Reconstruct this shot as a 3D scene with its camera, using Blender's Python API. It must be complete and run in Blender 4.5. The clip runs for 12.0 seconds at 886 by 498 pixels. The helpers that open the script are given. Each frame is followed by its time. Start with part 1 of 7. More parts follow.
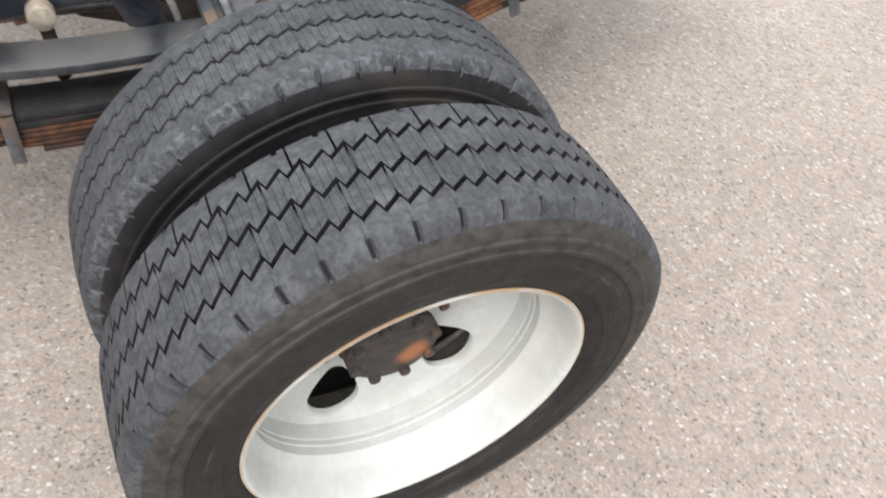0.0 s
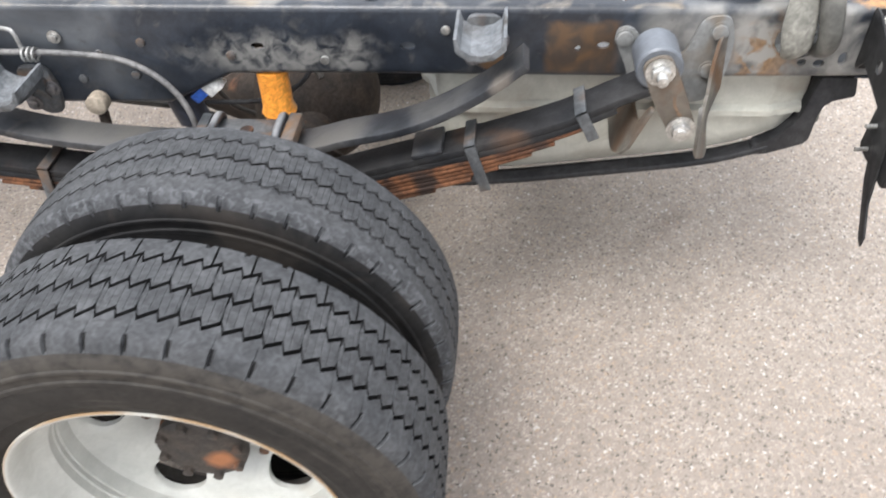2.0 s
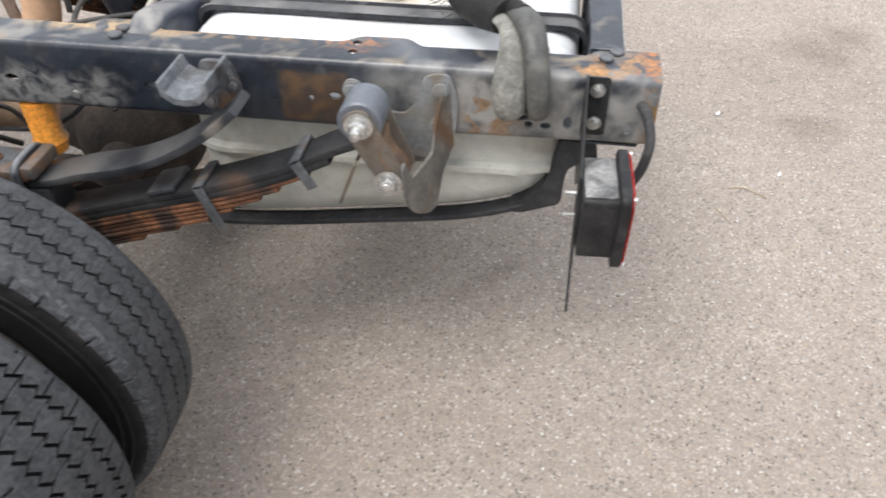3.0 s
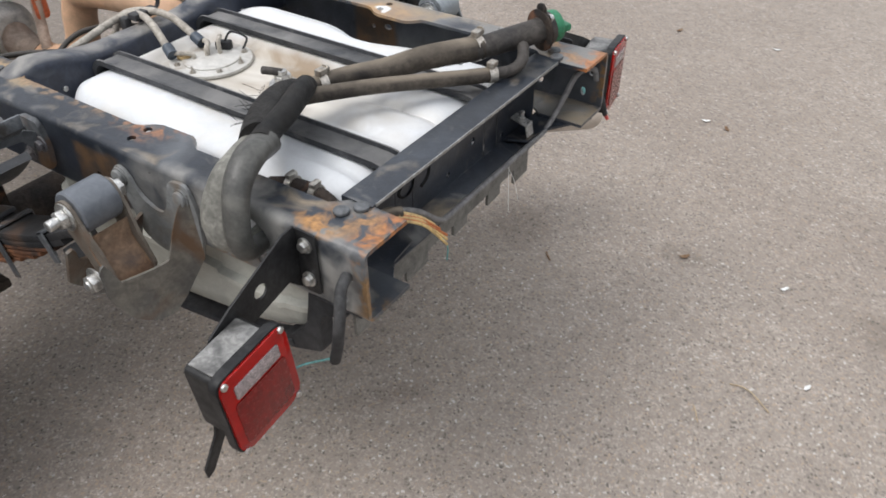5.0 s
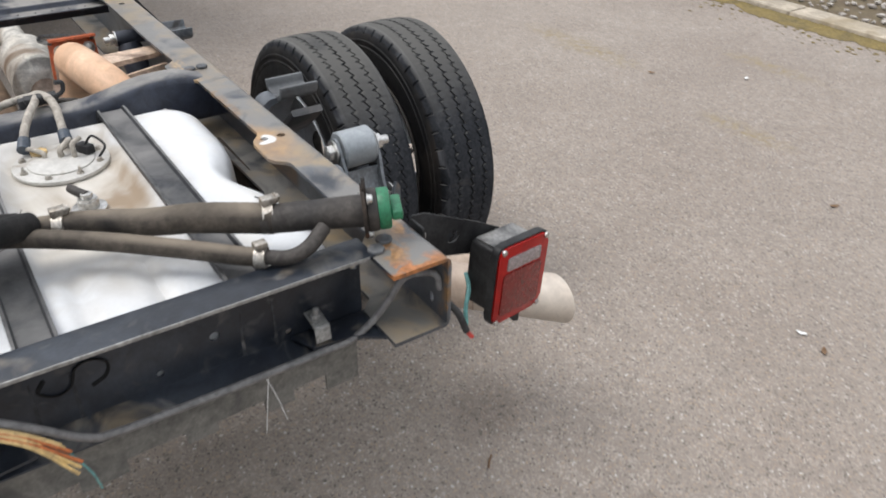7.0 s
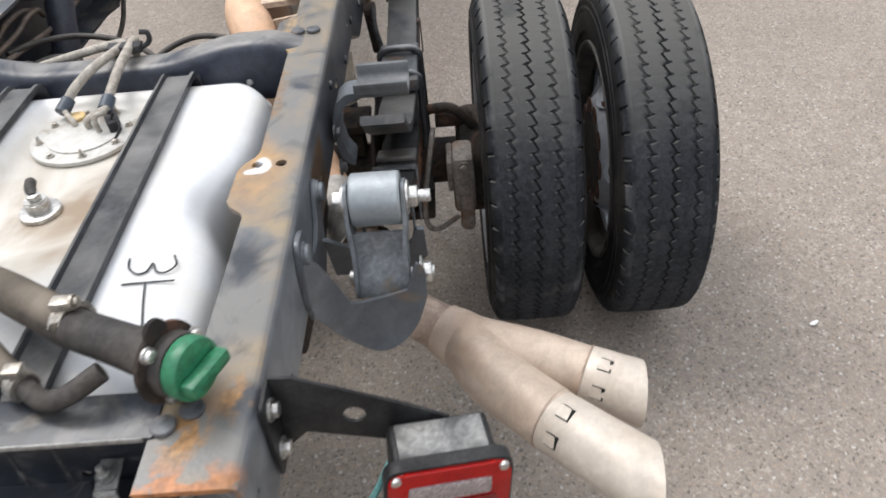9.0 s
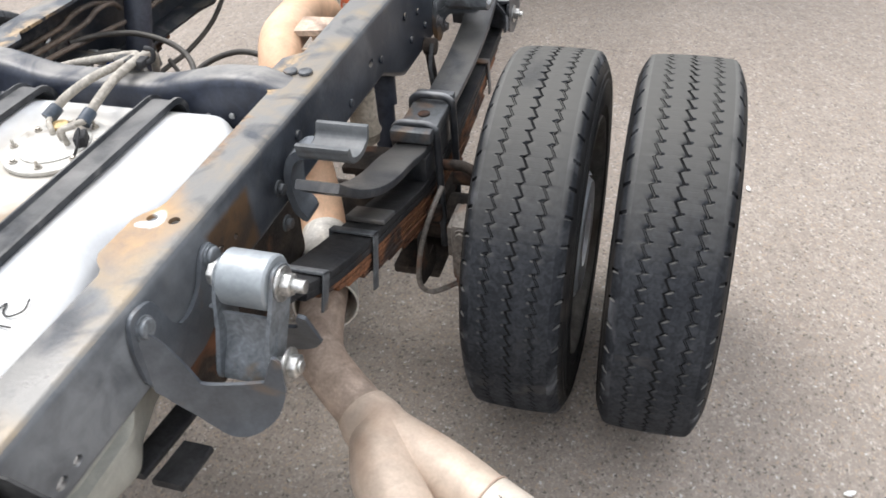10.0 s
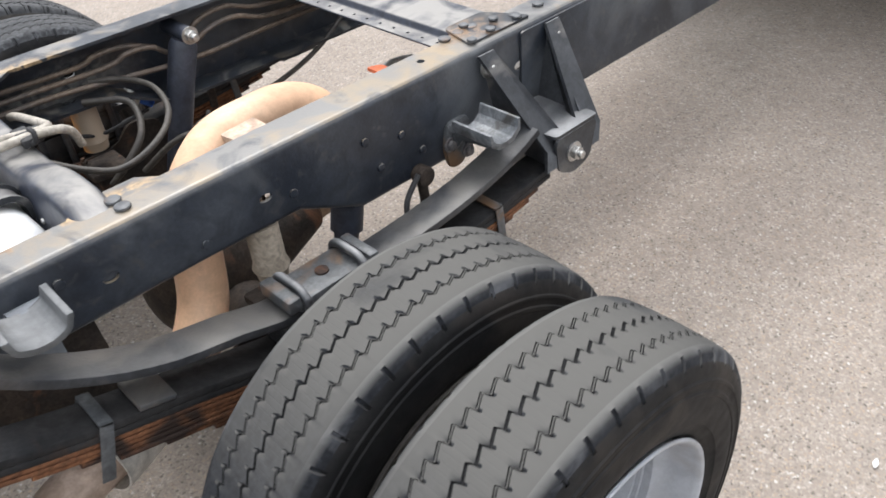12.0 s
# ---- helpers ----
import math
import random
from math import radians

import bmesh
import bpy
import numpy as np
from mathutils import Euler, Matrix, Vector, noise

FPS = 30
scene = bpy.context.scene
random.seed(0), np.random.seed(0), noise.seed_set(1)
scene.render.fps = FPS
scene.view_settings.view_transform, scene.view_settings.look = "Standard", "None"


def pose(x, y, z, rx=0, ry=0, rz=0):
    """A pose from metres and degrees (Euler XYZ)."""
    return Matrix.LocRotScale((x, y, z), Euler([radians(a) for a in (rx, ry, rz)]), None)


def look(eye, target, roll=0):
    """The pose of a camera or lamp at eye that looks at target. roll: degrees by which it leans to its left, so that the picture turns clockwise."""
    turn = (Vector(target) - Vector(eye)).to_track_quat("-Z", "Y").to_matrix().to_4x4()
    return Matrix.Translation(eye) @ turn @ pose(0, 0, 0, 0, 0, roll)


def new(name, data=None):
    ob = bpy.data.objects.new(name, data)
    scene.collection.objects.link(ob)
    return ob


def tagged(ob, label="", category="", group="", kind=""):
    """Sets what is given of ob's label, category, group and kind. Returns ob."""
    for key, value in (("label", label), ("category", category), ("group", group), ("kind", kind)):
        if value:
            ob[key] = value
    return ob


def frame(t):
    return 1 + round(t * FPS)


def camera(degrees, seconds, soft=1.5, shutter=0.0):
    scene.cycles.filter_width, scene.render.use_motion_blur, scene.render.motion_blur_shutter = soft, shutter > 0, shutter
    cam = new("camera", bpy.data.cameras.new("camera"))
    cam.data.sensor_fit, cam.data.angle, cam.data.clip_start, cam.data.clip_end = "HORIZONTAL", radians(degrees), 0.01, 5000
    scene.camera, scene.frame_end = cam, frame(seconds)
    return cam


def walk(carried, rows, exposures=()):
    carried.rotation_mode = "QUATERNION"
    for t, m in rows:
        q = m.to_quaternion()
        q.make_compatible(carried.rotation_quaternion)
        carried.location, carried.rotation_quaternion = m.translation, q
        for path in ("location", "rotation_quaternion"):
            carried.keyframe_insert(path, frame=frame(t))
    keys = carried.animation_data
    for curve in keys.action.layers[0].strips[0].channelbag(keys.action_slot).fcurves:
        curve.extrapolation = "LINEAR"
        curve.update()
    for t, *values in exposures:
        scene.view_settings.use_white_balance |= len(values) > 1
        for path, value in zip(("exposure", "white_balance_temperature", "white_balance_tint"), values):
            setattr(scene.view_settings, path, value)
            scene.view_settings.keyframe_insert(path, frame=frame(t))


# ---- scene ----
cam = camera(59.0, 12.0, 1.7, 0.25)
PATH = [
    (0, (-0.245, -1.605, 1.395), (0.357, -0.505, -0.163), 5.4),
    (0.5, (-0.086, -1.693, 1.437), (0.194, -0.377, -0.042), -3.0),
    (1, (0.122, -1.812, 1.455), (0.148, -0.483, -0.039), -2.9),
    (1.5, (0.291, -1.792, 1.446), (0.238, -0.397, 0.014), -2.0),
    (2, (0.476, -1.705, 1.486), (0.322, -0.26, 0.112), -2.5),
    (2.5, (0.743, -1.683, 1.506), (0.498, -0.169, 0.223), -2.4),
    (3, (1.027, -1.628, 1.501), (0.802, -0.138, 0.187), -0.4),
    (3.5, (1.255, -1.48, 1.48), (1.02, 0.064, 0.229), 0.5),
    (3.7, (1.315, -1.419, 1.525), (1.074, 0.111, 0.259), 0.7),
    (5.3, (1.846, -0.929, 1.533), (0.848, 0.3, 0.311), -1.6),
    (5.5, (1.856, -0.835, 1.534), (0.814, 0.366, 0.322), -2.4),
    (6, (1.963, -0.629, 1.526), (0.737, 0.455, 0.376), -3.8),
    (6.5, (2.067, -0.398, 1.534), (0.78, 0.536, 0.32), -2.3),
    (7, (2.032, -0.169, 1.501), (0.649, 0.785, 0.416), 0.9),
    (7.2, (1.985, -0.071, 1.505), (0.517, 0.791, 0.456), 0.1),
    (8.8, (1.716, 0.58, 1.448), (0.167, 0.534, 0.183), -6.3),
    (9, (1.638, 0.632, 1.458), (0.099, 0.571, 0.182), -5.7),
    (9.5, (1.5, 0.789, 1.462), (-0.055, 0.54, 0.23), -9.2),
    (10, (1.4, 1.01, 1.476), (-0.073, 0.507, 0.22), -4.5),
    (10.5, (1.242, 1.162, 1.467), (-0.19, 0.488, 0.244), -4.7),
    (11, (0.985, 1.267, 1.497), (-0.453, 0.488, 0.346), -4.3),
    (11.5, (0.769, 1.388, 1.475), (-0.485, 0.358, 0.306), -5.4),
    (12, (0.537, 1.457, 1.496), (-0.512, 0.271, 0.274), -5.3),
]
EXPOSURES = [(0.0, 1.04), (1.0, 1.0), (2.0, 1.22), (2.5, 1.25), (3.0, 0.78), (3.5, 0.45), (5.5, 0.25), (7.2, 0.3), (9.0, 0.47), (9.5, 0.57), (10.5, 1.07), (11.0, 0.97), (11.5, 0.78), (12.0, 0.9)]
walk(cam, [(t, look(eye, target, roll)) for t, eye, target, roll in PATH], EXPOSURES)

# ---- world and light: a bright overcast day ----
world = bpy.data.worlds.new("overcast_sky")
scene.world = world
world.use_nodes = True
wn, wl = world.node_tree.nodes, world.node_tree.links
SUN_DIR = Vector((-0.28, -0.4, 0.87)).normalized()
sky = wn.new("ShaderNodeTexSky")
sky.sky_type = "NISHITA"
sky.sun_disc = False
sky.sun_elevation = math.asin(SUN_DIR.z)
sky.sun_rotation = math.atan2(SUN_DIR.x, SUN_DIR.y)
sky.dust_density = 3.0
cloud = wn.new("ShaderNodeMix")
cloud.data_type = "RGBA"
cloud.inputs[0].default_value = 0.85
coord = wn.new("ShaderNodeTexCoord")
height = wn.new("ShaderNodeSeparateXYZ")
wl.new(coord.outputs["Generated"], height.inputs[0])
grade = wn.new("ShaderNodeMapRange")  # an overcast sky is about three times as bright overhead as at the horizon
grade.inputs["To Min"].default_value, grade.inputs["To Max"].default_value = 0.45, 1.35
wl.new(height.outputs[2], grade.inputs["Value"])
grey = wn.new("ShaderNodeVectorMath")
grey.operation = "SCALE"
grey.inputs[0].default_value = (7.78, 7.95, 8.38)
wl.new(grade.outputs[0], grey.inputs["Scale"])
wl.new(grey.outputs[0], cloud.inputs[7])
wl.new(sky.outputs[0], cloud.inputs[6])
wl.new(cloud.outputs[2], wn["Background"].inputs[0])
wn["Background"].inputs[1].default_value = 0.132
sun = new("sun", bpy.data.lights.new("sun", "SUN"))
sun.data.energy, sun.data.angle, sun.data.color = 1.5, radians(30), (1.0, 0.975, 0.955)
sun.matrix_world = look(SUN_DIR * 20, (0, 0, 0))

# ---- materials ----
def mat(name, base, second, scale=6.0, rough=0.6, metal=0.0, bump=0.25, grain=180.0, stain=None, stain_at=0.62, stain_scale=3.0,
        spread=0.35, coat=0.0, rough_var=0.15, fine=0.35, soft=0.08, dust=None, dust_at=0.42, marks=1.7):
    """Two colours mixed at a large scale, a fine grain over them, stains with edges of their own, and relief."""
    m = bpy.data.materials.new(name)
    m.use_nodes = True
    n, l = m.node_tree.nodes, m.node_tree.links
    b = n["Principled BSDF"]
    co = n.new("ShaderNodeTexCoord").outputs["Object"]

    def noise_at(s, detail=5.0, distort=0.0):
        t = n.new("ShaderNodeTexNoise")
        t.inputs["Scale"].default_value, t.inputs["Detail"].default_value, t.inputs["Distortion"].default_value = s, detail, distort
        l.new(co, t.inputs["Vector"])
        return t.outputs["Fac"]

    def ramp(fac, a, c):
        r = n.new("ShaderNodeMapRange")
        r.inputs["From Min"].default_value, r.inputs["From Max"].default_value = a, c
        l.new(fac, r.inputs["Value"])
        return r.outputs[0]

    def mix(fac, a, c, kind="MIX"):
        x = n.new("ShaderNodeMix")
        x.data_type, x.blend_type = "RGBA", kind
        for value, slot in ((fac, x.inputs[0]), (a, x.inputs[6]), (c, x.inputs[7])):
            if isinstance(value, bpy.types.NodeSocket):
                l.new(value, slot)
            else:
                slot.default_value = (*value, 1) if isinstance(value, tuple) else value
        return x.outputs[2]

    colour = mix(ramp(noise_at(scale, 6, 0.4), 0.5 - spread / 2, 0.5 + spread / 2), base, second)
    fine_noise = noise_at(grain, 4)
    colour = mix(fine, colour, mix(ramp(fine_noise, 0.3, 0.7), (0.55, 0.55, 0.55), (1.35, 1.35, 1.35)), "MULTIPLY")
    # handling marks: ragged lighter and darker flecks between the two scales
    flecks = noise_at(scale * 5, 12, 0.9)
    colour = mix(min(0.7, fine * marks), colour, mix(ramp(flecks, 0.36, 0.64), (0.62, 0.62, 0.62), (1.42, 1.42, 1.42)), "MULTIPLY")
    if stain:
        mask = ramp(noise_at(stain_scale, 9, 0.8), stain_at - soft, stain_at + soft)
        colour = mix(mask, colour, stain)
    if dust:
        # pale tone on upward faces, in patches: settled dust, and sky light on tyres
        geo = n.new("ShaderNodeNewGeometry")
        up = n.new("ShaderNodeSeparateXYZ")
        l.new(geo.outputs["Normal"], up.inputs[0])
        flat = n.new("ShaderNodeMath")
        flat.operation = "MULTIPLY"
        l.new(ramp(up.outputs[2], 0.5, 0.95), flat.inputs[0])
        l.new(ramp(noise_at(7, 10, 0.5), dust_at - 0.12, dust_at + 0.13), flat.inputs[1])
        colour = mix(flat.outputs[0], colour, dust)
    l.new(colour, b.inputs["Base Color"])
    r = n.new("ShaderNodeMapRange")
    r.inputs["To Min"].default_value, r.inputs["To Max"].default_value = rough - rough_var, min(1.0, rough + rough_var)
    l.new(noise_at(scale * 3, 6), r.inputs["Value"])
    l.new(r.outputs[0], b.inputs["Roughness"])
    b.inputs["Metallic"].default_value, b.inputs["Coat Weight"].default_value = metal, coat
    if bump:
        bp = n.new("ShaderNodeBump")
        bp.inputs["Strength"].default_value, bp.inputs["Distance"].default_value = bump, 0.002
        l.new(fine_noise, bp.inputs["Height"])
        l.new(bp.outputs[0], b.inputs["Normal"])
    return m, n, l, b, colour, mix, ramp, noise_at, co


def place_mask(n, l, co, centre, radii, edge, noise_fac, rag=0.9, square=False):
    """1 inside a ragged blob (or ragged square patch) round centre, 0 outside it."""
    sub = n.new("ShaderNodeVectorMath")
    sub.operation = "SUBTRACT"
    l.new(co, sub.inputs[0])
    sub.inputs[1].default_value = centre
    div = n.new("ShaderNodeVectorMath")
    div.operation = "DIVIDE"
    l.new(sub.outputs[0], div.inputs[0])
    div.inputs[1].default_value = radii
    if square:
        size = n.new("ShaderNodeVectorMath")
        size.operation = "ABSOLUTE"
        l.new(div.outputs[0], size.inputs[0])
        side = n.new("ShaderNodeSeparateXYZ")
        l.new(size.outputs[0], side.inputs[0])
        far = side.outputs[0]
        for k in (1, 2):
            most = n.new("ShaderNodeMath")
            most.operation = "MAXIMUM"
            l.new(far, most.inputs[0]), l.new(side.outputs[k], most.inputs[1])
            far = most.outputs[0]
    else:
        ln = n.new("ShaderNodeVectorMath")
        ln.operation = "LENGTH"
        l.new(div.outputs[0], ln.inputs[0])
        far = ln.outputs["Value"]
    add = n.new("ShaderNodeMath")
    add.operation = "MULTIPLY_ADD"
    l.new(noise_fac, add.inputs[0])
    add.inputs[1].default_value = rag * 2
    l.new(far, add.inputs[2])
    r = n.new("ShaderNodeMapRange")
    r.inputs["From Min"].default_value, r.inputs["From Max"].default_value = 1 + rag + edge, 1 + rag - edge
    l.new(add.outputs[0], r.inputs["Value"])
    return r.outputs[0]


def plain(*args, **kw):
    return mat(*args, **kw)[0]


M = {}
M["bolt"] = plain("zinc_bolt", (0.62, 0.62, 0.6), (0.45, 0.44, 0.42), 40, 0.38, 0.9, 0.1)
M["old_bolt"] = plain("weathered_bolt", (0.12, 0.12, 0.13), (0.22, 0.2, 0.19), 40, 0.6, 0.5, 0.2)
M["black_steel"] = plain("black_steel", (0.018, 0.02, 0.024), (0.05, 0.053, 0.058), 9, 0.42, 0.0, 0.25, stain=(0.16, 0.15, 0.14), stain_at=0.64, stain_scale=7, dust=(0.24, 0.245, 0.25), dust_at=0.44)
M["strap"] = plain("scuffed_black_strap", (0.022, 0.024, 0.027), (0.05, 0.052, 0.056), 9, 0.42, 0.0, 0.25, stain=(0.14, 0.135, 0.13), stain_at=0.66, stain_scale=14, dust=(0.17, 0.166, 0.16), dust_at=0.46)
M["near_plate"] = plain("pale_grey_stamped_steel", (0.15, 0.157, 0.16), (0.215, 0.22, 0.215), 9, 0.55, 0.1, 0.2, fine=0.2, stain=(0.15, 0.115, 0.08), stain_at=0.64, stain_scale=9)
M["near_bracket"] = plain("tan_grey_stamped_steel", (0.07, 0.069, 0.066), (0.17, 0.155, 0.13), 11, 0.55, 0.1, 0.3, fine=0.3, stain=(0.105, 0.06, 0.032), stain_at=0.56, stain_scale=9)
M["near_shackle"] = plain("brown_dusted_shackle_steel", (0.12, 0.1, 0.08), (0.19, 0.165, 0.135), 12, 0.55, 0.1, 0.2, fine=0.2, stain=(0.14, 0.07, 0.035), stain_at=0.6, stain_scale=10)
M["near_bushing"] = plain("dark_blue_grey_sleeve", (0.1, 0.112, 0.13), (0.15, 0.163, 0.18), 12, 0.42, 0.2, 0.1, fine=0.12)
M["bracket"] = plain("worn_grey_bracket", (0.05, 0.055, 0.06), (0.12, 0.125, 0.13), 11, 0.5, 0.2, 0.25, stain=(0.17, 0.1, 0.055), stain_at=0.6, stain_scale=9)
M["far_bracket"] = plain("dark_stamped_steel", (0.06, 0.068, 0.08), (0.13, 0.142, 0.156), 6, 0.34, 0.2, 0.2, fine=0.17, stain=(0.16, 0.12, 0.09), stain_at=0.7, stain_scale=12)
M["rusty_web"] = plain("rust_brown_web", (0.16, 0.09, 0.05), (0.22, 0.15, 0.1), 14, 0.75, 0.0, 0.4, stain=(0.07, 0.055, 0.05), stain_at=0.6, stain_scale=10)
M["shackle"] = plain("dusty_shackle_steel", (0.13, 0.145, 0.16), (0.2, 0.212, 0.222), 14, 0.42, 0.2, 0.2, stain=(0.2, 0.15, 0.1), stain_at=0.68, stain_scale=12)
M["bushing"] = plain("grey_bushing_sleeve", (0.24, 0.265, 0.28), (0.33, 0.355, 0.37), 12, 0.42, 0.3, 0.1, fine=0.12)
M["leaf_black"] = plain("black_spring_steel", (0.016, 0.018, 0.022), (0.06, 0.062, 0.066), 7, 0.45, 0.1, 0.3, stain=(0.17, 0.15, 0.13), stain_at=0.66, stain_scale=5, dust=(0.088, 0.084, 0.078), dust_at=0.52)
M["leaf_dark"] = plain("oily_black_spring_steel", (0.012, 0.013, 0.015), (0.035, 0.034, 0.034), 7, 0.62, 0.1, 0.3, stain=(0.08, 0.05, 0.035), stain_at=0.66, stain_scale=6)
M["leaf_rust"] = plain("rusted_spring_steel", (0.09, 0.04, 0.022), (0.2, 0.09, 0.045), 18, 0.8, 0.0, 0.6, stain=(0.035, 0.024, 0.02), stain_at=0.52, stain_scale=14)
M["rust_dark"] = plain("dark_rusty_iron", (0.02, 0.018, 0.017), (0.05, 0.038, 0.03), 18, 0.8, 0.0, 0.6, stain=(0.17, 0.08, 0.045), stain_at=0.67, stain_scale=11)
def wheel_paint():
    """White wheel paint, rubbed to rust along the rim's lip."""
    m, n, l, b, colour, mix, ramp, noise_at, co = mat("white_painted_wheel", (0.5, 0.505, 0.475), (0.435, 0.44, 0.41), 7, 0.4, 0.0, 0.08, fine=0.08, stain=(0.46, 0.44, 0.39), stain_at=0.68, stain_scale=5, soft=0.12)
    sep = n.new("ShaderNodeSeparateXYZ")
    l.new(co, sep.inputs[0])
    flat = n.new("ShaderNodeCombineXYZ")
    l.new(sep.outputs[0], flat.inputs[0]), l.new(sep.outputs[2], flat.inputs[1])
    reach = n.new("ShaderNodeVectorMath")
    reach.operation = "LENGTH"
    l.new(flat.outputs[0], reach.inputs[0])
    lip = mix(1.0, ramp(reach.outputs["Value"], 0.256, 0.2585), ramp(noise_at(9, 9, 0.5), 0.3, 0.55), "MULTIPLY")
    l.new(mix(lip, colour, (0.34, 0.23, 0.13)), b.inputs["Base Color"])
    return m


M["white_wheel"] = wheel_paint()
# brown, darkened to put the shade behind the wheel disc into the colour
M["shaded_wheel"] = plain("grimy_brown_wheel_back", (0.06, 0.055, 0.05), (0.11, 0.1, 0.088), 9, 0.7, 0.0, 0.2, stain=(0.05, 0.035, 0.025), stain_at=0.6, stain_scale=7)
# far wheels: greyer and bluer than the near outer one
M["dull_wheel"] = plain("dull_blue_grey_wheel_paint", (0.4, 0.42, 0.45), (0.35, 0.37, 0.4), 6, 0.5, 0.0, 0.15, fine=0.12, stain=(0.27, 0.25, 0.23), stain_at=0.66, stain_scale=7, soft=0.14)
M["exhaust"] = plain("tan_heat_stained_pipe", (0.67, 0.405, 0.245), (0.67, 0.455, 0.305), 5, 0.55, 0.0, 0.15, fine=0.15, stain=(0.34, 0.2, 0.12), stain_at=0.66, stain_scale=4, soft=0.15)
M["tailpipe"] = plain("pale_stained_tailpipe", (0.5, 0.41, 0.33), (0.45, 0.35, 0.275), 5, 0.5, 0.1, 0.15, fine=0.15, stain=(0.36, 0.24, 0.16), stain_at=0.68, stain_scale=5, soft=0.15)
M["pipe_rust"] = plain("brown_stained_pipe", (0.34, 0.25, 0.19), (0.42, 0.335, 0.275), 6, 0.6, 0.1, 0.2, stain=(0.2, 0.12, 0.08), stain_at=0.66, soft=0.15, stain_scale=6)
M["orange_primer"] = plain("orange_flange_paint", (0.55, 0.13, 0.05), (0.4, 0.1, 0.04), 15, 0.65, 0.0, 0.3)
M["hose"] = plain("dusty_rubber_hose", (0.055, 0.047, 0.039), (0.105, 0.088, 0.07), 9, 0.7, 0.0, 0.35, stain=(0.022, 0.02, 0.018), stain_at=0.63, stain_scale=8, dust=(0.2, 0.168, 0.13), dust_at=0.42)
M["hose_grey"] = plain("faded_grey_hose", (0.14, 0.138, 0.12), (0.22, 0.215, 0.19), 10, 0.6, 0.0, 0.5, stain=(0.07, 0.068, 0.06), stain_at=0.6, stain_scale=13)
M["loom"] = plain("black_braided_sleeve", (0.009, 0.009, 0.009), (0.024, 0.022, 0.02), 20, 0.6, 0.0, 0.9, grain=420, stain=(0.07, 0.062, 0.052), stain_at=0.68, stain_scale=14)
M["neck"] = plain("black_plastic_neck", (0.035, 0.033, 0.032), (0.07, 0.062, 0.055), 12, 0.55, 0.0, 0.2)
M["fitting"] = plain("dark_blue_plastic", (0.02, 0.032, 0.05), (0.05, 0.065, 0.085), 20, 0.45, 0.0, 0.1)
M["green_cap"] = plain("green_plastic_cap", (0.015, 0.13, 0.06), (0.025, 0.18, 0.085), 20, 0.42, 0.0, 0.1, stain=(0.1, 0.12, 0.06), stain_at=0.7, stain_scale=20)
M["clamp"] = plain("steel_hose_clamp", (0.5, 0.48, 0.44), (0.34, 0.3, 0.25), 40, 0.4, 0.8, 0.2)
M["fuel_line"] = plain("tan_fuel_line", (0.28, 0.25, 0.21), (0.38, 0.35, 0.3), 15, 0.6, 0.0, 0.2)
M["brake_line"] = plain("dusty_brown_line", (0.16, 0.12, 0.09), (0.1, 0.085, 0.075), 12, 0.6, 0.2, 0.2)
M["cable"] = plain("black_cable", (0.02, 0.02, 0.022), (0.06, 0.06, 0.06), 12, 0.6, 0.0, 0.2)
M["cable_brown"] = plain("dusty_dark_cable", (0.026, 0.024, 0.021), (0.065, 0.057, 0.048), 9, 0.6, 0.0, 0.2)
M["cable_grey"] = plain("grey_cable", (0.11, 0.11, 0.11), (0.17, 0.165, 0.16), 12, 0.6, 0.0, 0.2)
M["wire_yellow"] = plain("tan_wire", (0.6, 0.42, 0.16), (0.5, 0.36, 0.18), 20, 0.5, 0.0, 0.0)
M["wire_orange"] = plain("orange_wire", (0.5, 0.15, 0.04), (0.4, 0.12, 0.04), 20, 0.5, 0.0, 0.0)
M["wire_teal"] = plain("teal_wire", (0.12, 0.3, 0.28), (0.1, 0.25, 0.24), 20, 0.5, 0.0, 0.0)
M["wire_red"] = plain("red_wire", (0.5, 0.05, 0.04), (0.4, 0.05, 0.04), 20, 0.5, 0.0, 0.0)
M["blue"] = plain("blue_connector", (0.03, 0.12, 0.5), (0.03, 0.1, 0.4), 20, 0.5, 0.0, 0.0)
def stop_material():
    """Orange bump stop, caked with tan dust on its inner side."""
    m, n, l, b, colour, mix, ramp, noise_at, co = mat("orange_bump_stop", (0.75, 0.3, 0.04), (0.65, 0.24, 0.03), 20, 0.6, 0.0, 0.2)
    colour = mix(place_mask(n, l, co, (0.0, -0.325, 0.64), (0.07, 0.06, 0.14), 0.2, noise_at(25, 8, 0.4), 0.25), colour, (0.3, 0.24, 0.18))
    l.new(colour, b.inputs["Base Color"])
    return m


M["grey_damper"] = plain("dusty_grey_stop", (0.26, 0.22, 0.17), (0.34, 0.29, 0.23), 12, 0.8, 0.0, 0.3)
M["shock"] = plain("dark_blue_damper_paint", (0.018, 0.022, 0.034), (0.04, 0.045, 0.06), 10, 0.5, 0.0, 0.2)
M["lamp_black"] = plain("black_lamp_plastic", (0.012, 0.012, 0.013), (0.03, 0.03, 0.03), 20, 0.45, 0.0, 0.15)
M["lamp_top"] = plain("scuffed_grey_lamp_top", (0.17, 0.17, 0.168), (0.27, 0.265, 0.25), 20, 0.45, 0.3, 0.2, stain=(0.04, 0.04, 0.04), stain_at=0.56, stain_scale=14)
M["lamp_deep"] = plain("deep_red_reflector", (0.19, 0.006, 0.005), (0.12, 0.005, 0.004), 60, 0.25, 0.0, 0.3, fine=0.25)
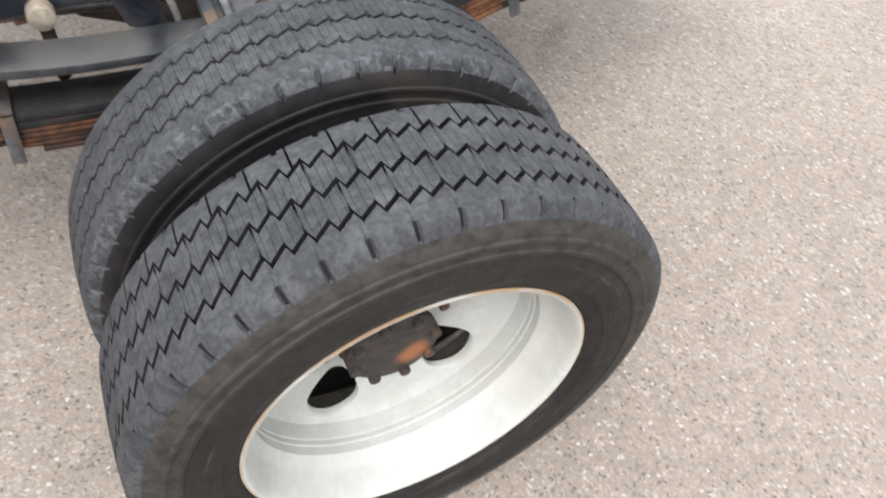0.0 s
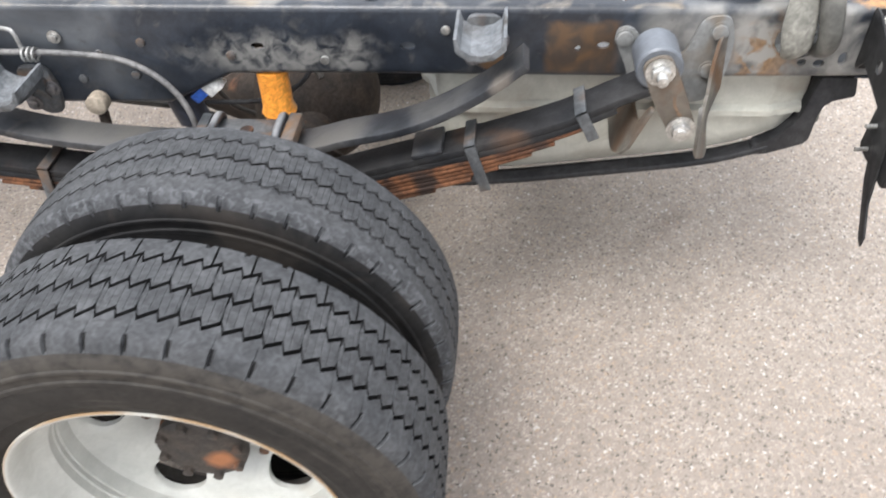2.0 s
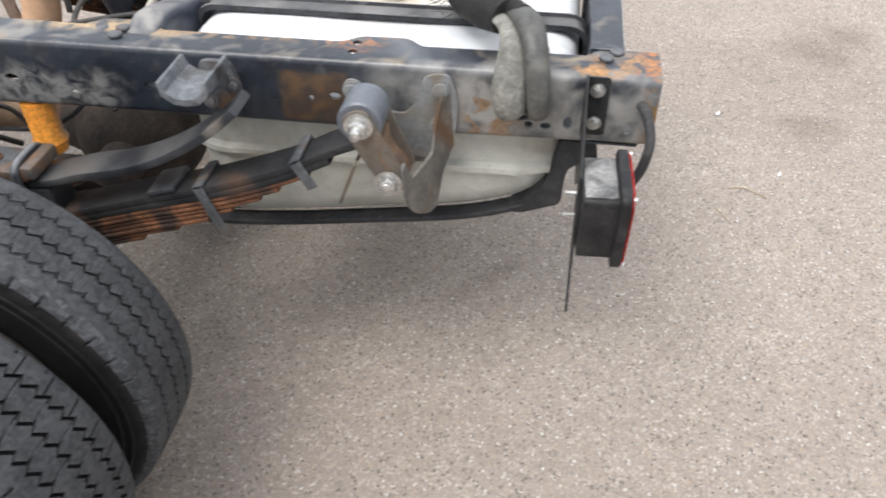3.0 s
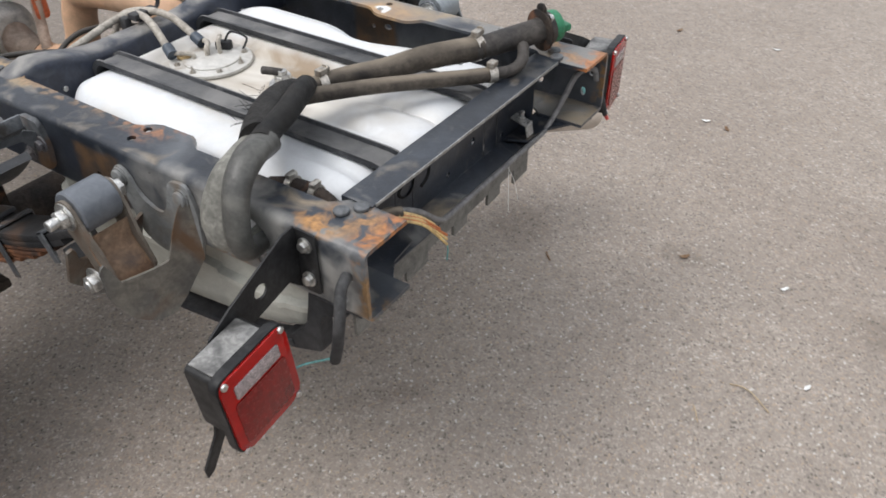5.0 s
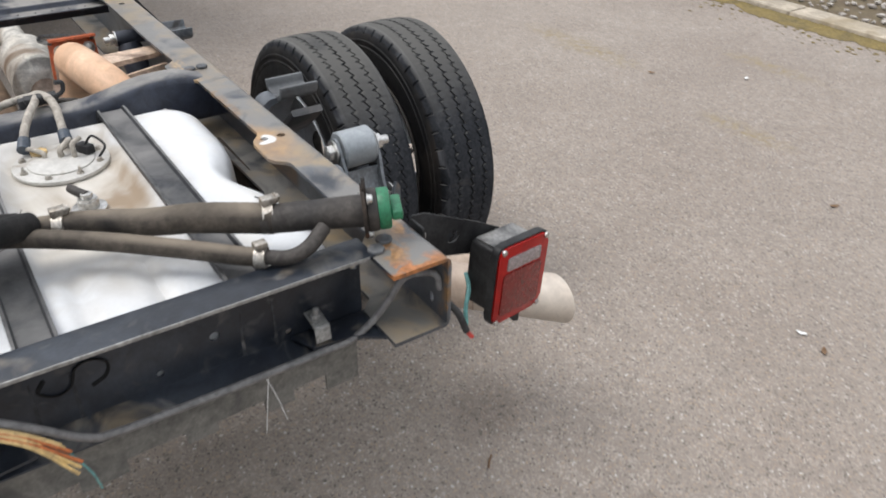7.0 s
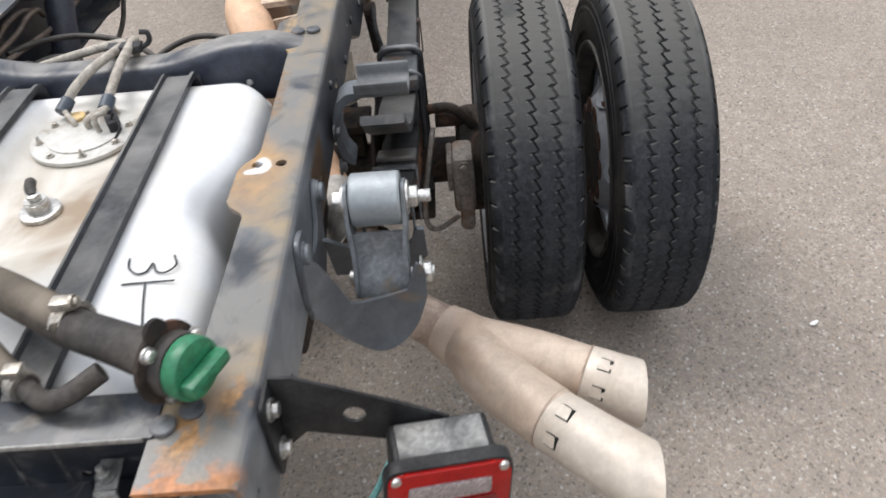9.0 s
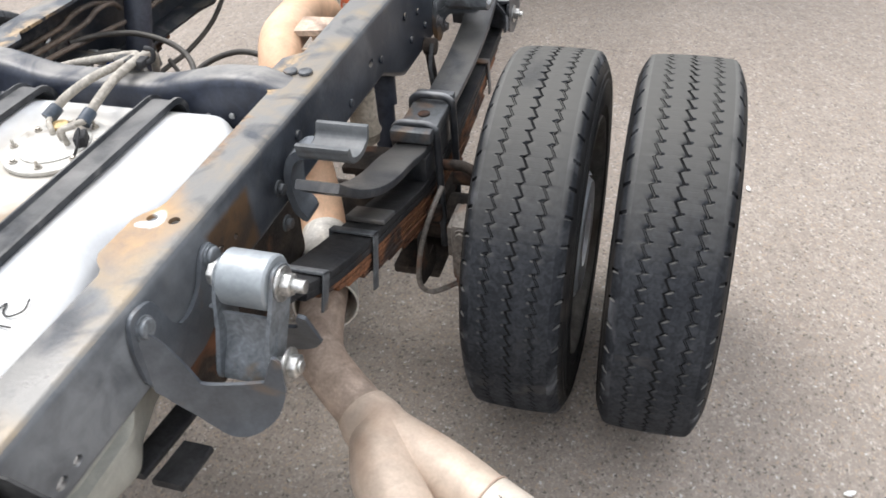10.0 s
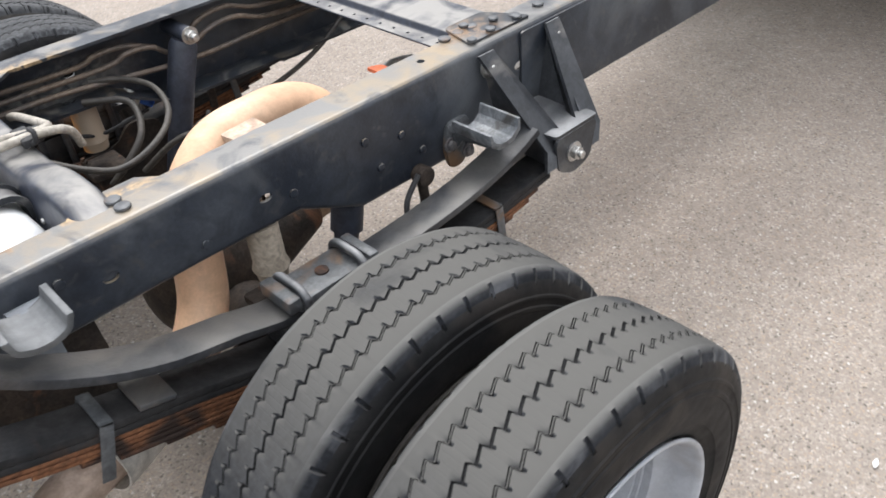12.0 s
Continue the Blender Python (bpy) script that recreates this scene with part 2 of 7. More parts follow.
M["lamp_clear"] = plain("clear_reflector_window", (0.42, 0.36, 0.36), (0.25, 0.22, 0.22), 90, 0.25, 0.3, 0.6, grain=260)
M["skid"] = plain("black_shield_plastic", (0.014, 0.015, 0.017), (0.04, 0.04, 0.042), 9, 0.55, 0.0, 0.3)
M["marker"] = plain("black_marker_ink", (0.02, 0.02, 0.02), (0.05, 0.05, 0.05), 30, 0.6, 0.0, 0.0)
M["zinc"] = plain("dull_zinc_sheet", (0.36, 0.36, 0.35), (0.26, 0.26, 0.25), 30, 0.5, 0.6, 0.2)
M["kerb"] = plain("pale_concrete", (0.42, 0.365, 0.285), (0.34, 0.295, 0.23), 2.5, 0.9, 0.0, 0.6, grain=90, stain=(0.24, 0.19, 0.11), stain_at=0.66, stain_scale=2)
M["moss"] = plain("yellow_brown_moss", (0.19, 0.14, 0.045), (0.13, 0.1, 0.04), 9, 0.95, 0.0, 0.8, grain=120)
M["pebble"] = plain("pale_landscape_stone", (0.45, 0.42, 0.38), (0.3, 0.27, 0.24), 12, 0.8, 0.0, 0.3)
M["soil"] = plain("dark_bed_soil", (0.09, 0.065, 0.04), (0.14, 0.11, 0.06), 6, 0.95, 0.0, 0.8, grain=70)


def lamp_red_material():
    m, n, l, b, colour, *_ = mat("red_lamp_lens", (0.36, 0.008, 0.006), (0.25, 0.006, 0.005), 30, 0.14, 0.0, 0.0, rough_var=0.05, coat=0.0, fine=0.1)
    b.inputs["Specular IOR Level"].default_value = 0.3
    wave = n.new("ShaderNodeTexVoronoi")
    wave.inputs["Scale"].default_value = 170
    l.new(n["Texture Coordinate"].outputs["Object"], wave.inputs["Vector"])
    bp = n.new("ShaderNodeBump")
    bp.inputs["Strength"].default_value, bp.inputs["Distance"].default_value = 0.15, 0.002
    l.new(wave.outputs["Distance"], bp.inputs["Height"])
    l.new(bp.outputs[0], b.inputs["Normal"])
    return m


M["lamp_red"] = lamp_red_material()


def rail_material(name, dust, rusty=True, spread=1.0):
    """Black chassis paint: dust-grey where worn, rust at the ends and round the bolted spots."""
    m, n, l, b, colour, mix, ramp, noise_at, co = mat(name, *(((0.018, 0.022, 0.03), (0.05, 0.056, 0.066)) if dust < 0.45 else ((0.01, 0.013, 0.019), (0.03, 0.036, 0.046))), 5, 0.33, 0.0, 0.2, spread=0.3, fine=0.3, rough_var=0.12)
    worn = ramp(noise_at(4.5, 12, 0.6), 0.52 if rusty else 0.58, 0.74)
    colour = mix(worn, colour, ((0.125, 0.132, 0.14) if dust < 0.45 else (0.1, 0.108, 0.118)) if rusty else (0.06, 0.065, 0.075))
    scuff = ramp(noise_at(30, 12, 0.8), 0.58, 0.72)
    colour = mix(scuff, colour, (0.055, 0.056, 0.058))
    # settled dust on the upward faces: the flange tops
    geo = n.new("ShaderNodeNewGeometry")
    up = n.new("ShaderNodeSeparateXYZ")
    l.new(geo.outputs["True Normal"], up.inputs[0])
    flat = n.new("ShaderNodeMath")
    flat.operation = "MULTIPLY"
    l.new(ramp(up.outputs[2], 0.5, 0.95), flat.inputs[0])
    l.new(ramp(noise_at(10, 14, 1.2), dust - 0.08, dust + 0.1), flat.inputs[1])
    colour = mix(flat.outputs[0], colour, mix(ramp(noise_at(9, 9, 0.6), 0.45, 0.65), (0.17, 0.165, 0.155), (0.27, 0.21, 0.135)))
    nz, nf = noise_at(14, 12, 0.4), noise_at(34, 10, 0.5)
    if rusty and dust > 0.45:
        # chalked grey paint along the rear end of the outer face
        chalk = place_mask(n, l, co, (1.0, -0.408, 0.775), (0.26, 0.02, 0.1), 0.5, nz, 0.9)
        colour = mix(mix(1.0, chalk, ramp(noise_at(18, 9, 0.4), 0.3, 0.55), "MULTIPLY"), colour, (0.25, 0.245, 0.23))
        # rubbed grey paint low on the web above the axle
        chalk = place_mask(n, l, co, (0.05, -0.408, 0.74), (0.17, 0.02, 0.045), 0.4, nz, 0.9)
        colour = mix(mix(1.0, chalk, ramp(noise_at(45, 10, 0.6), 0.35, 0.6), "MULTIPLY"), colour, (0.17, 0.168, 0.16))
    spots = [((1.215, 0.355, 0.845), (0.026, 0.12, 0.02), (0.44, 0.17, 0.055)), ((1.11, 0.385, 0.845), (0.035, 0.02, 0.012), (0.42, 0.22, 0.08)), ((1.222, 0.408, 0.78), (0.018, 0.05, 0.1), (0.24, 0.14, 0.06)), ((1.15, 0.345, 0.845), (0.045, 0.03, 0.012), (0.36, 0.2, 0.09)),
             ((0.67, 0.325, 0.845), (0.075, 0.035, 0.02), (0.3, 0.14, 0.07)), ((0.26, 0.33, 0.845), (0.2, 0.022, 0.012), (0.44, 0.31, 0.17)), 
             ((-0.57, 0.34, 0.845), (0.08, 0.05, 0.01), (0.26, 0.17, 0.1)), ((0.44, 0.335, 0.845), (0.14, 0.015, 0.01), (0.26, 0.17, 0.1))]
    for side in (-1, 1) if rusty else ():
        for centre, radii, tone in spots + ([((0.93, 0.408, 0.75), (0.05, 0.01, 0.06), (0.24, 0.15, 0.085))] if side < 0 else []):
            mask = place_mask(n, l, co, (centre[0], side * centre[1], centre[2]), tuple(r * (spread if r > 0.02 else 1.0) for r in radii), 0.5, nz, 1.1)
            speck = n.new("ShaderNodeMath")
            speck.operation = "MULTIPLY"
            l.new(mask, speck.inputs[0])
            l.new(ramp(nf, 0.44, 0.54), speck.inputs[1])
            colour = mix(speck.outputs[0], colour, mix(ramp(noise_at(110, 5), 0.35, 0.65), tone, tuple(0.55 * c for c in tone)))
    if rusty and dust < 0.45:
        # chalked paint on the rear half of the outer face
        chalk = place_mask(n, l, co, (0.98, 0.412, 0.775), (0.42, 0.0075, 0.13), 0.4, nz, 0.5)
        colour = mix(mix(1.0, chalk, ramp(noise_at(16, 10, 0.5), 0.25, 0.6), "MULTIPLY"), colour, (0.2, 0.212, 0.222))
        # ochre rust over the drilled tab, and a splash of white paint between its holes
        tab = place_mask(n, l, co, (0.7, 0.335, 0.845), (0.085, 0.05, 0.02), 0.4, nz, 0.8)
        colour = mix(mix(0.85, (0.0, 0.0, 0.0), tab), colour, mix(ramp(noise_at(30, 9, 0.5), 0.35, 0.65), (0.42, 0.26, 0.115), (0.24, 0.16, 0.1)))
        for centre, radii in (((0.678, 0.345, 0.845), (0.02, 0.012, 0.02)), ((0.693, 0.334, 0.845), (0.007, 0.014, 0.02))):
            colour = mix(place_mask(n, l, co, centre, radii, 0.2, noise_at(60, 8, 0.4), 0.35), colour, (0.66, 0.66, 0.64))
    if rusty:
        # bare rusted rectangles where a bracket once sat, on both webs
        for side in (-1, 1):
            mask = place_mask(n, l, co, (0.606, side * 0.408, 0.766), (0.062, 0.012, 0.05), 0.12, noise_at(22, 8, 0.4), 0.16, True)
            colour = mix(mask, colour, mix(ramp(noise_at(26, 9, 0.6), 0.4, 0.6), (0.1, 0.06, 0.033), (0.05, 0.037, 0.029)))
    l.new(colour, b.inputs["Base Color"])
    return m


M["rail"] = rail_material("worn_black_chassis_paint", 0.59)
M["far_rail"] = rail_material("dusty_black_chassis_paint", 0.38, True, 0.72)
M["rail_dark"] = rail_material("navy_black_chassis_paint", 0.66, False)


def tank_material():
    m, n, l, b, colour, mix, ramp, noise_at, co = mat("white_tank_plastic", (0.68, 0.695, 0.71), (0.6, 0.615, 0.625), 4, 0.38, 0.0, 0.08, fine=0.06, rough_var=0.08)
    dirt = ramp(noise_at(7, 8, 0.8), 0.5, 0.75)
    sep = n.new("ShaderNodeSeparateXYZ")
    l.new(co, sep.inputs[0])
    nz = noise_at(10, 8, 0.6)
    colour = mix(place_mask(n, l, co, (0.62, -0.01, 0.79), (0.33, 0.14, 0.06), 0.5, nz), colour, (0.44, 0.405, 0.35))
    colour = mix(place_mask(n, l, co, (0.69, 0.0, 0.79), (0.07, 0.06, 0.03), 0.35, nz), colour, (0.3, 0.23, 0.16))
    # brown tide mark round the vent valve and along the sunken panel's rim
    for centre, radii in (((0.69, 0.05, 0.79), (0.09, 0.022, 0.03)), ((0.6, 0.085, 0.79), (0.16, 0.018, 0.03)), ((0.66, -0.045, 0.79), (0.06, 0.02, 0.03))):
        colour = mix(place_mask(n, l, co, centre, radii, 0.5, nz, 0.8), colour, (0.27, 0.2, 0.13))
    colour = mix(dirt, colour, (0.62, 0.59, 0.53))
    l.new(colour, b.inputs["Base Color"])
    return m


M["tank"] = tank_material()


def rubber(name, base, second, sipes, scuff=(0.135, 0.125, 0.115), scuff_at=0.66, dust=None):
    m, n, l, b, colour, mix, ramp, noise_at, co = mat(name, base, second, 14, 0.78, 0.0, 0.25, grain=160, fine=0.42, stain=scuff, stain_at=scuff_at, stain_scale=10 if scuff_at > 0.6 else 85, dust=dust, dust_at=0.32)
    b.inputs["Specular IOR Level"].default_value = 0.3 if dust is None else 0.14
    if sipes:
        uv = n.new("ShaderNodeUVMap")
        uv.uv_map = "tread"
        sep = n.new("ShaderNodeSeparateXYZ")
        l.new(uv.outputs[0], sep.inputs[0])
        wave = n.new("ShaderNodeMath")
        wave.operation = "PINGPONG"
        wave.inputs[1].default_value = 0.5
        mul = n.new("ShaderNodeMath")
        mul.operation = "MULTIPLY"
        mul.inputs[1].default_value = 5
        l.new(sep.outputs[0], mul.inputs[0])
        l.new(mul.outputs[0], wave.inputs[0])
        line = ramp(wave.outputs[0], 0.0, 0.09)
        inner = ramp(sep.outputs[1], 0.056, 0.052)
        inv = n.new("ShaderNodeMath")
        inv.operation = "SUBTRACT"
        inv.inputs[0].default_value = 1.0
        l.new(line, inv.inputs[1])
        cut = n.new("ShaderNodeMath")
        cut.operation = "MULTIPLY"
        l.new(inv.outputs[0], cut.inputs[0])
        l.new(inner, cut.inputs[1])
        bp = n.new("ShaderNodeBump")
        bp.inputs["Strength"].default_value, bp.inputs["Distance"].default_value = 0.6 if dust is None else 0.22, -0.003
        l.new(cut.outputs[0], bp.inputs["Height"])
        l.new(bp.outputs[0], b.inputs["Normal"])
    return m


M["orange_bumper"] = stop_material()
M["tread"] = rubber("worn_tread_rubber", (0.038, 0.04, 0.043), (0.058, 0.06, 0.063), True, (0.1, 0.1, 0.1), 0.78)
# very dark base, paler upward faces: sky light on the tops put in with dust
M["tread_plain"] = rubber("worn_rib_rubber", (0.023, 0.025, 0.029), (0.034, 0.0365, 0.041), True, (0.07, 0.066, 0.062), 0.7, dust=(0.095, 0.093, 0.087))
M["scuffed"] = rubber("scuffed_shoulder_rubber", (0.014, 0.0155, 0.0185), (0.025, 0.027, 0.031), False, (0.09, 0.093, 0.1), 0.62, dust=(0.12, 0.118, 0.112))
M["scuffed_near"] = rubber("pale_scuffed_shoulder_rubber", (0.034, 0.036, 0.039), (0.055, 0.057, 0.061), False, (0.09, 0.094, 0.1), 0.58)
M["black_wall"] = plain("clean_black_sidewall_rubber", (0.007, 0.0072, 0.008), (0.013, 0.0128, 0.0128), 12, 0.65, 0.0, 0.15, stain=(0.035, 0.03, 0.026), stain_at=0.64, stain_scale=9, soft=0.12)
# grooves and deep cuts: blacker than the tread round them
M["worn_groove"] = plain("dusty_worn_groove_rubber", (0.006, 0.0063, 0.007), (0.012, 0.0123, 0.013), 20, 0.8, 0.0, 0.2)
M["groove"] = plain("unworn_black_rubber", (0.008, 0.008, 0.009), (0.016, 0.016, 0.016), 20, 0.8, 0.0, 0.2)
def sidewall_material():
    """Brown-black sidewall rubber, scuffed in arcs round the tyre, dustier on the ribbed band under the shoulder."""
    m, n, l, b, colour, mix, ramp, noise_at, co = mat("dusty_sidewall_rubber", (0.012, 0.0112, 0.0105), (0.021, 0.019, 0.017), 14, 0.72, 0.0, 0.2, grain=160, fine=0.3)
    b.inputs["Specular IOR Level"].default_value = 0.3
    sep = n.new("ShaderNodeSeparateXYZ")
    l.new(co, sep.inputs[0])
    flat = n.new("ShaderNodeCombineXYZ")
    l.new(sep.outputs[0], flat.inputs[0]), l.new(sep.outputs[2], flat.inputs[1])
    reach = n.new("ShaderNodeVectorMath")
    reach.operation = "LENGTH"
    l.new(flat.outputs[0], reach.inputs[0])
    radius = reach.outputs["Value"]
    turn = n.new("ShaderNodeVectorMath")
    turn.operation = "NORMALIZE"
    l.new(flat.outputs[0], turn.inputs[0])
    wide = n.new("ShaderNodeVectorMath")
    wide.operation = "SCALE"
    wide.inputs["Scale"].default_value = 2.6
    l.new(turn.outputs[0], wide.inputs[0])
    rise = n.new("ShaderNodeMath")
    rise.operation = "MULTIPLY"
    rise.inputs[1].default_value = 130
    l.new(radius, rise.inputs[0])
    lift = n.new("ShaderNodeCombineXYZ")
    l.new(rise.outputs[0], lift.inputs[2])
    add = n.new("ShaderNodeVectorMath")
    l.new(wide.outputs[0], add.inputs[0]), l.new(lift.outputs[0], add.inputs[1])
    arcs = n.new("ShaderNodeTexNoise")
    arcs.inputs["Scale"].default_value, arcs.inputs["Detail"].default_value = 1.0, 6
    l.new(add.outputs[0], arcs.inputs["Vector"])
    band = mix(1.0, ramp(radius, 0.331, 0.343), ramp(noise_at(60, 6, 0.4), 0.25, 0.6), "MULTIPLY")
    colour = mix(mix(1.0, band, (0.7, 0.7, 0.7), "MULTIPLY"), colour, (0.058, 0.052, 0.045))
    colour = mix(ramp(arcs.outputs["Fac"], 0.6, 0.74), colour, (0.055, 0.05, 0.044))
    l.new(colour, b.inputs["Base Color"])
    return m


M["sidewall"] = sidewall_material()


def asphalt_material():
    m, n, l, b, colour, mix, ramp, noise_at, co = mat("worn_aggregate_asphalt", (0.277, 0.241, 0.208), (0.322, 0.283, 0.246), 0.9, 0.88, 0.0, 0.5, grain=60, fine=0.38, marks=0.0)
    stone = n.new("ShaderNodeTexVoronoi")
    stone.inputs["Scale"].default_value = 170
    # crushed stone: cells pulled out of round
    warp = n.new("ShaderNodeTexNoise")
    warp.inputs["Scale"].default_value, warp.inputs["Detail"].default_value = 130, 3
    l.new(co, warp.inputs["Vector"])
    bent = n.new("ShaderNodeVectorMath")
    bent.operation = "MULTIPLY_ADD"
    l.new(warp.outputs["Color"], bent.inputs[0])
    bent.inputs[1].default_value = (0.016, 0.016, 0.0)
    l.new(co, bent.inputs[2])
    l.new(bent.outputs[0], stone.inputs["Vector"])
    tone = n.new("ShaderNodeSeparateColor")
    l.new(stone.outputs["Color"], tone.inputs[0])
    colour = mix(0.62, colour, mix(ramp(tone.outputs[0], 0.0, 1.0), (0.52, 0.52, 0.53), (1.4, 1.4, 1.39)), "MULTIPLY")
    colour = mix(0.8, colour, mix(ramp(noise_at(22, 9, 0.6), 0.35, 0.65), (0.82, 0.81, 0.8), (1.15, 1.15, 1.15)), "MULTIPLY")
    colour = mix(0.6, colour, mix(ramp(noise_at(4, 9, 0.6), 0.35, 0.65), (0.86, 0.855, 0.85), (1.1, 1.1, 1.1)), "MULTIPLY")
    warm = ramp(tone.outputs[1], 0.8, 0.95)
    colour = mix(warm, colour, (0.33, 0.258, 0.196))
    dark = ramp(tone.outputs[2], 0.07, 0.03)
    colour = mix(dark, colour, (0.13, 0.115, 0.1))
    pale = ramp(tone.outputs[2], 0.972, 0.99)
    colour = mix(pale, colour, (0.47, 0.44, 0.405))
    tar = ramp(stone.outputs["Distance"], 0.42, 0.75)
    colour = mix(tar, colour, (0.26, 0.222, 0.188))
    chip = n.new("ShaderNodeTexVoronoi")
    chip.inputs["Scale"].default_value = 62
    l.new(bent.outputs[0], chip.inputs["Vector"])
    hue = n.new("ShaderNodeSeparateColor")
    l.new(chip.outputs["Color"], hue.inputs[0])
    spot = ramp(chip.outputs["Distance"], 0.3, 0.2)
    colour = mix(mix(1.0, spot, ramp(hue.outputs[0], 0.972, 0.99), "MULTIPLY"), colour, (0.42, 0.385, 0.345))
    colour = mix(mix(1.0, spot, ramp(hue.outputs[1], 0.965, 0.98), "MULTIPLY"), colour, (0.17, 0.147, 0.128))
    blotch = ramp(noise_at(0.55, 7, 0.5), 0.42, 0.68)
    colour = mix(blotch, colour, mix(1.0, colour, (0.86, 0.84, 0.83), "MULTIPLY"))
    oil = ramp(noise_at(1.7, 9, 0.7), 0.7, 0.78)
    colour = mix(oil, colour, mix(1.0, colour, (0.72, 0.69, 0.67), "MULTIPLY"))
    rag = noise_at(6, 8, 0.4)
    # thin yellow-brown moss in the surface's hollows
    for centre, radii in (((-1.29, 3.1, 0), (0.35, 0.09, 1)), ((-0.45, 3.75, 0), (0.3, 0.06, 1)), ((0.05, 2.9, 0), (0.2, 0.06, 1))):
        thin = mix(1.0, place_mask(n, l, co, centre, radii, 0.6, rag, 0.9), ramp(noise_at(24, 9, 0.5), 0.4, 0.65), "MULTIPLY")
        colour = mix(thin, colour, (0.25, 0.2, 0.12))
    for centre, radii in (((1.955, 0.895, 0), (0.1, 0.08, 1)), ((2.09, 1.5, 0), (0.13, 0.1, 1)), ((2.26, 1.66, 0), (0.09, 0.09, 1)), ((0.85, 0.83, 0), (0.1, 0.1, 1)), ((1.34, 0.94, 0), (0.07, 0.05, 1))):
        colour = mix(place_mask(n, l, co, centre, radii, 0.5, rag, 0.8), colour, mix(1.0, colour, (0.8, 0.785, 0.77), "MULTIPLY"))
    l.new(colour, b.inputs["Base Color"])
    bp = n.new("ShaderNodeBump")
    bp.inputs["Strength"].default_value, bp.inputs["Distance"].default_value = 0.4, 0.003
    bp.invert = True
    l.new(stone.outputs["Distance"], bp.inputs["Height"])
    l.new(bp.outputs[0], b.inputs["Normal"])
    return m


M["asphalt"] = asphalt_material()

for key in ("loom", "hose", "hose_grey", "cable", "rust_dark", "groove", "worn_groove", "black_wall", "skid", "leaf_dark", "leaf_rust", "strap", "lamp_black", "neck"):
    # old rubber, grime and rust hardly mirror the sky
    M[key].node_tree.nodes["Principled BSDF"].inputs["Specular IOR Level"].default_value = 0.22

# ---- mesh helpers ----
def part(name, bm, material, parent, label="", smooth=38):
    """Links a bmesh as one mesh object under a thing or a part."""
    me = bpy.data.meshes.new(name)
    bmesh.ops.recalc_face_normals(bm, faces=bm.faces)
    for f in bm.faces:
        f.smooth = True
    bm.to_mesh(me)
    bm.free()
    me.set_sharp_from_angle(angle=radians(smooth))
    for one in material if isinstance(material, (list, tuple)) else (material,):
        me.materials.append(one)
    ob = new(name, me)
    ob.parent = parent
    if label:
        ob["label"] = label
    return ob


def box(x0, x1, y0, y1, z0, z1, bevel=0.003, bm=None, turn=None):
    own = bmesh.new()
    c = ((x0 + x1) / 2, (y0 + y1) / 2, (z0 + z1) / 2)
    bmesh.ops.create_cube(own, size=1)
    bmesh.ops.scale(own, vec=(abs(x1 - x0), abs(y1 - y0), abs(z1 - z0)), verts=own.verts)
    if bevel:
        bmesh.ops.bevel(own, geom=own.edges[:], offset=bevel, segments=2, affect="EDGES", profile=0.5)
    if turn:
        bmesh.ops.transform(own, matrix=turn, verts=own.verts)
    bmesh.ops.translate(own, vec=c, verts=own.verts)
    return join(bm, own)


def join(bm, own):
    if bm is None:
        return own
    me = bpy.data.meshes.new("joint")
    own.to_mesh(me)
    own.free()
    bm.from_mesh(me)
    bpy.data.meshes.remove(me)
    return bm


def spline(pts, steps=8):
    """A smooth curve through the points."""
    p = [Vector(q) for q in pts]
    p = [p[0] * 2 - p[1], *p, p[-1] * 2 - p[-2]]
    out = []
    for i in range(1, len(p) - 2):
        for k in range(steps):
            t = k / steps
            a, b, c, d = p[i - 1:i + 3]
            out.append(0.5 * (2 * b + (c - a) * t + (2 * a - 5 * b + 4 * c - d) * t * t + (3 * b - a - 3 * c + d) * t ** 3))
    return out + [p[-2]]


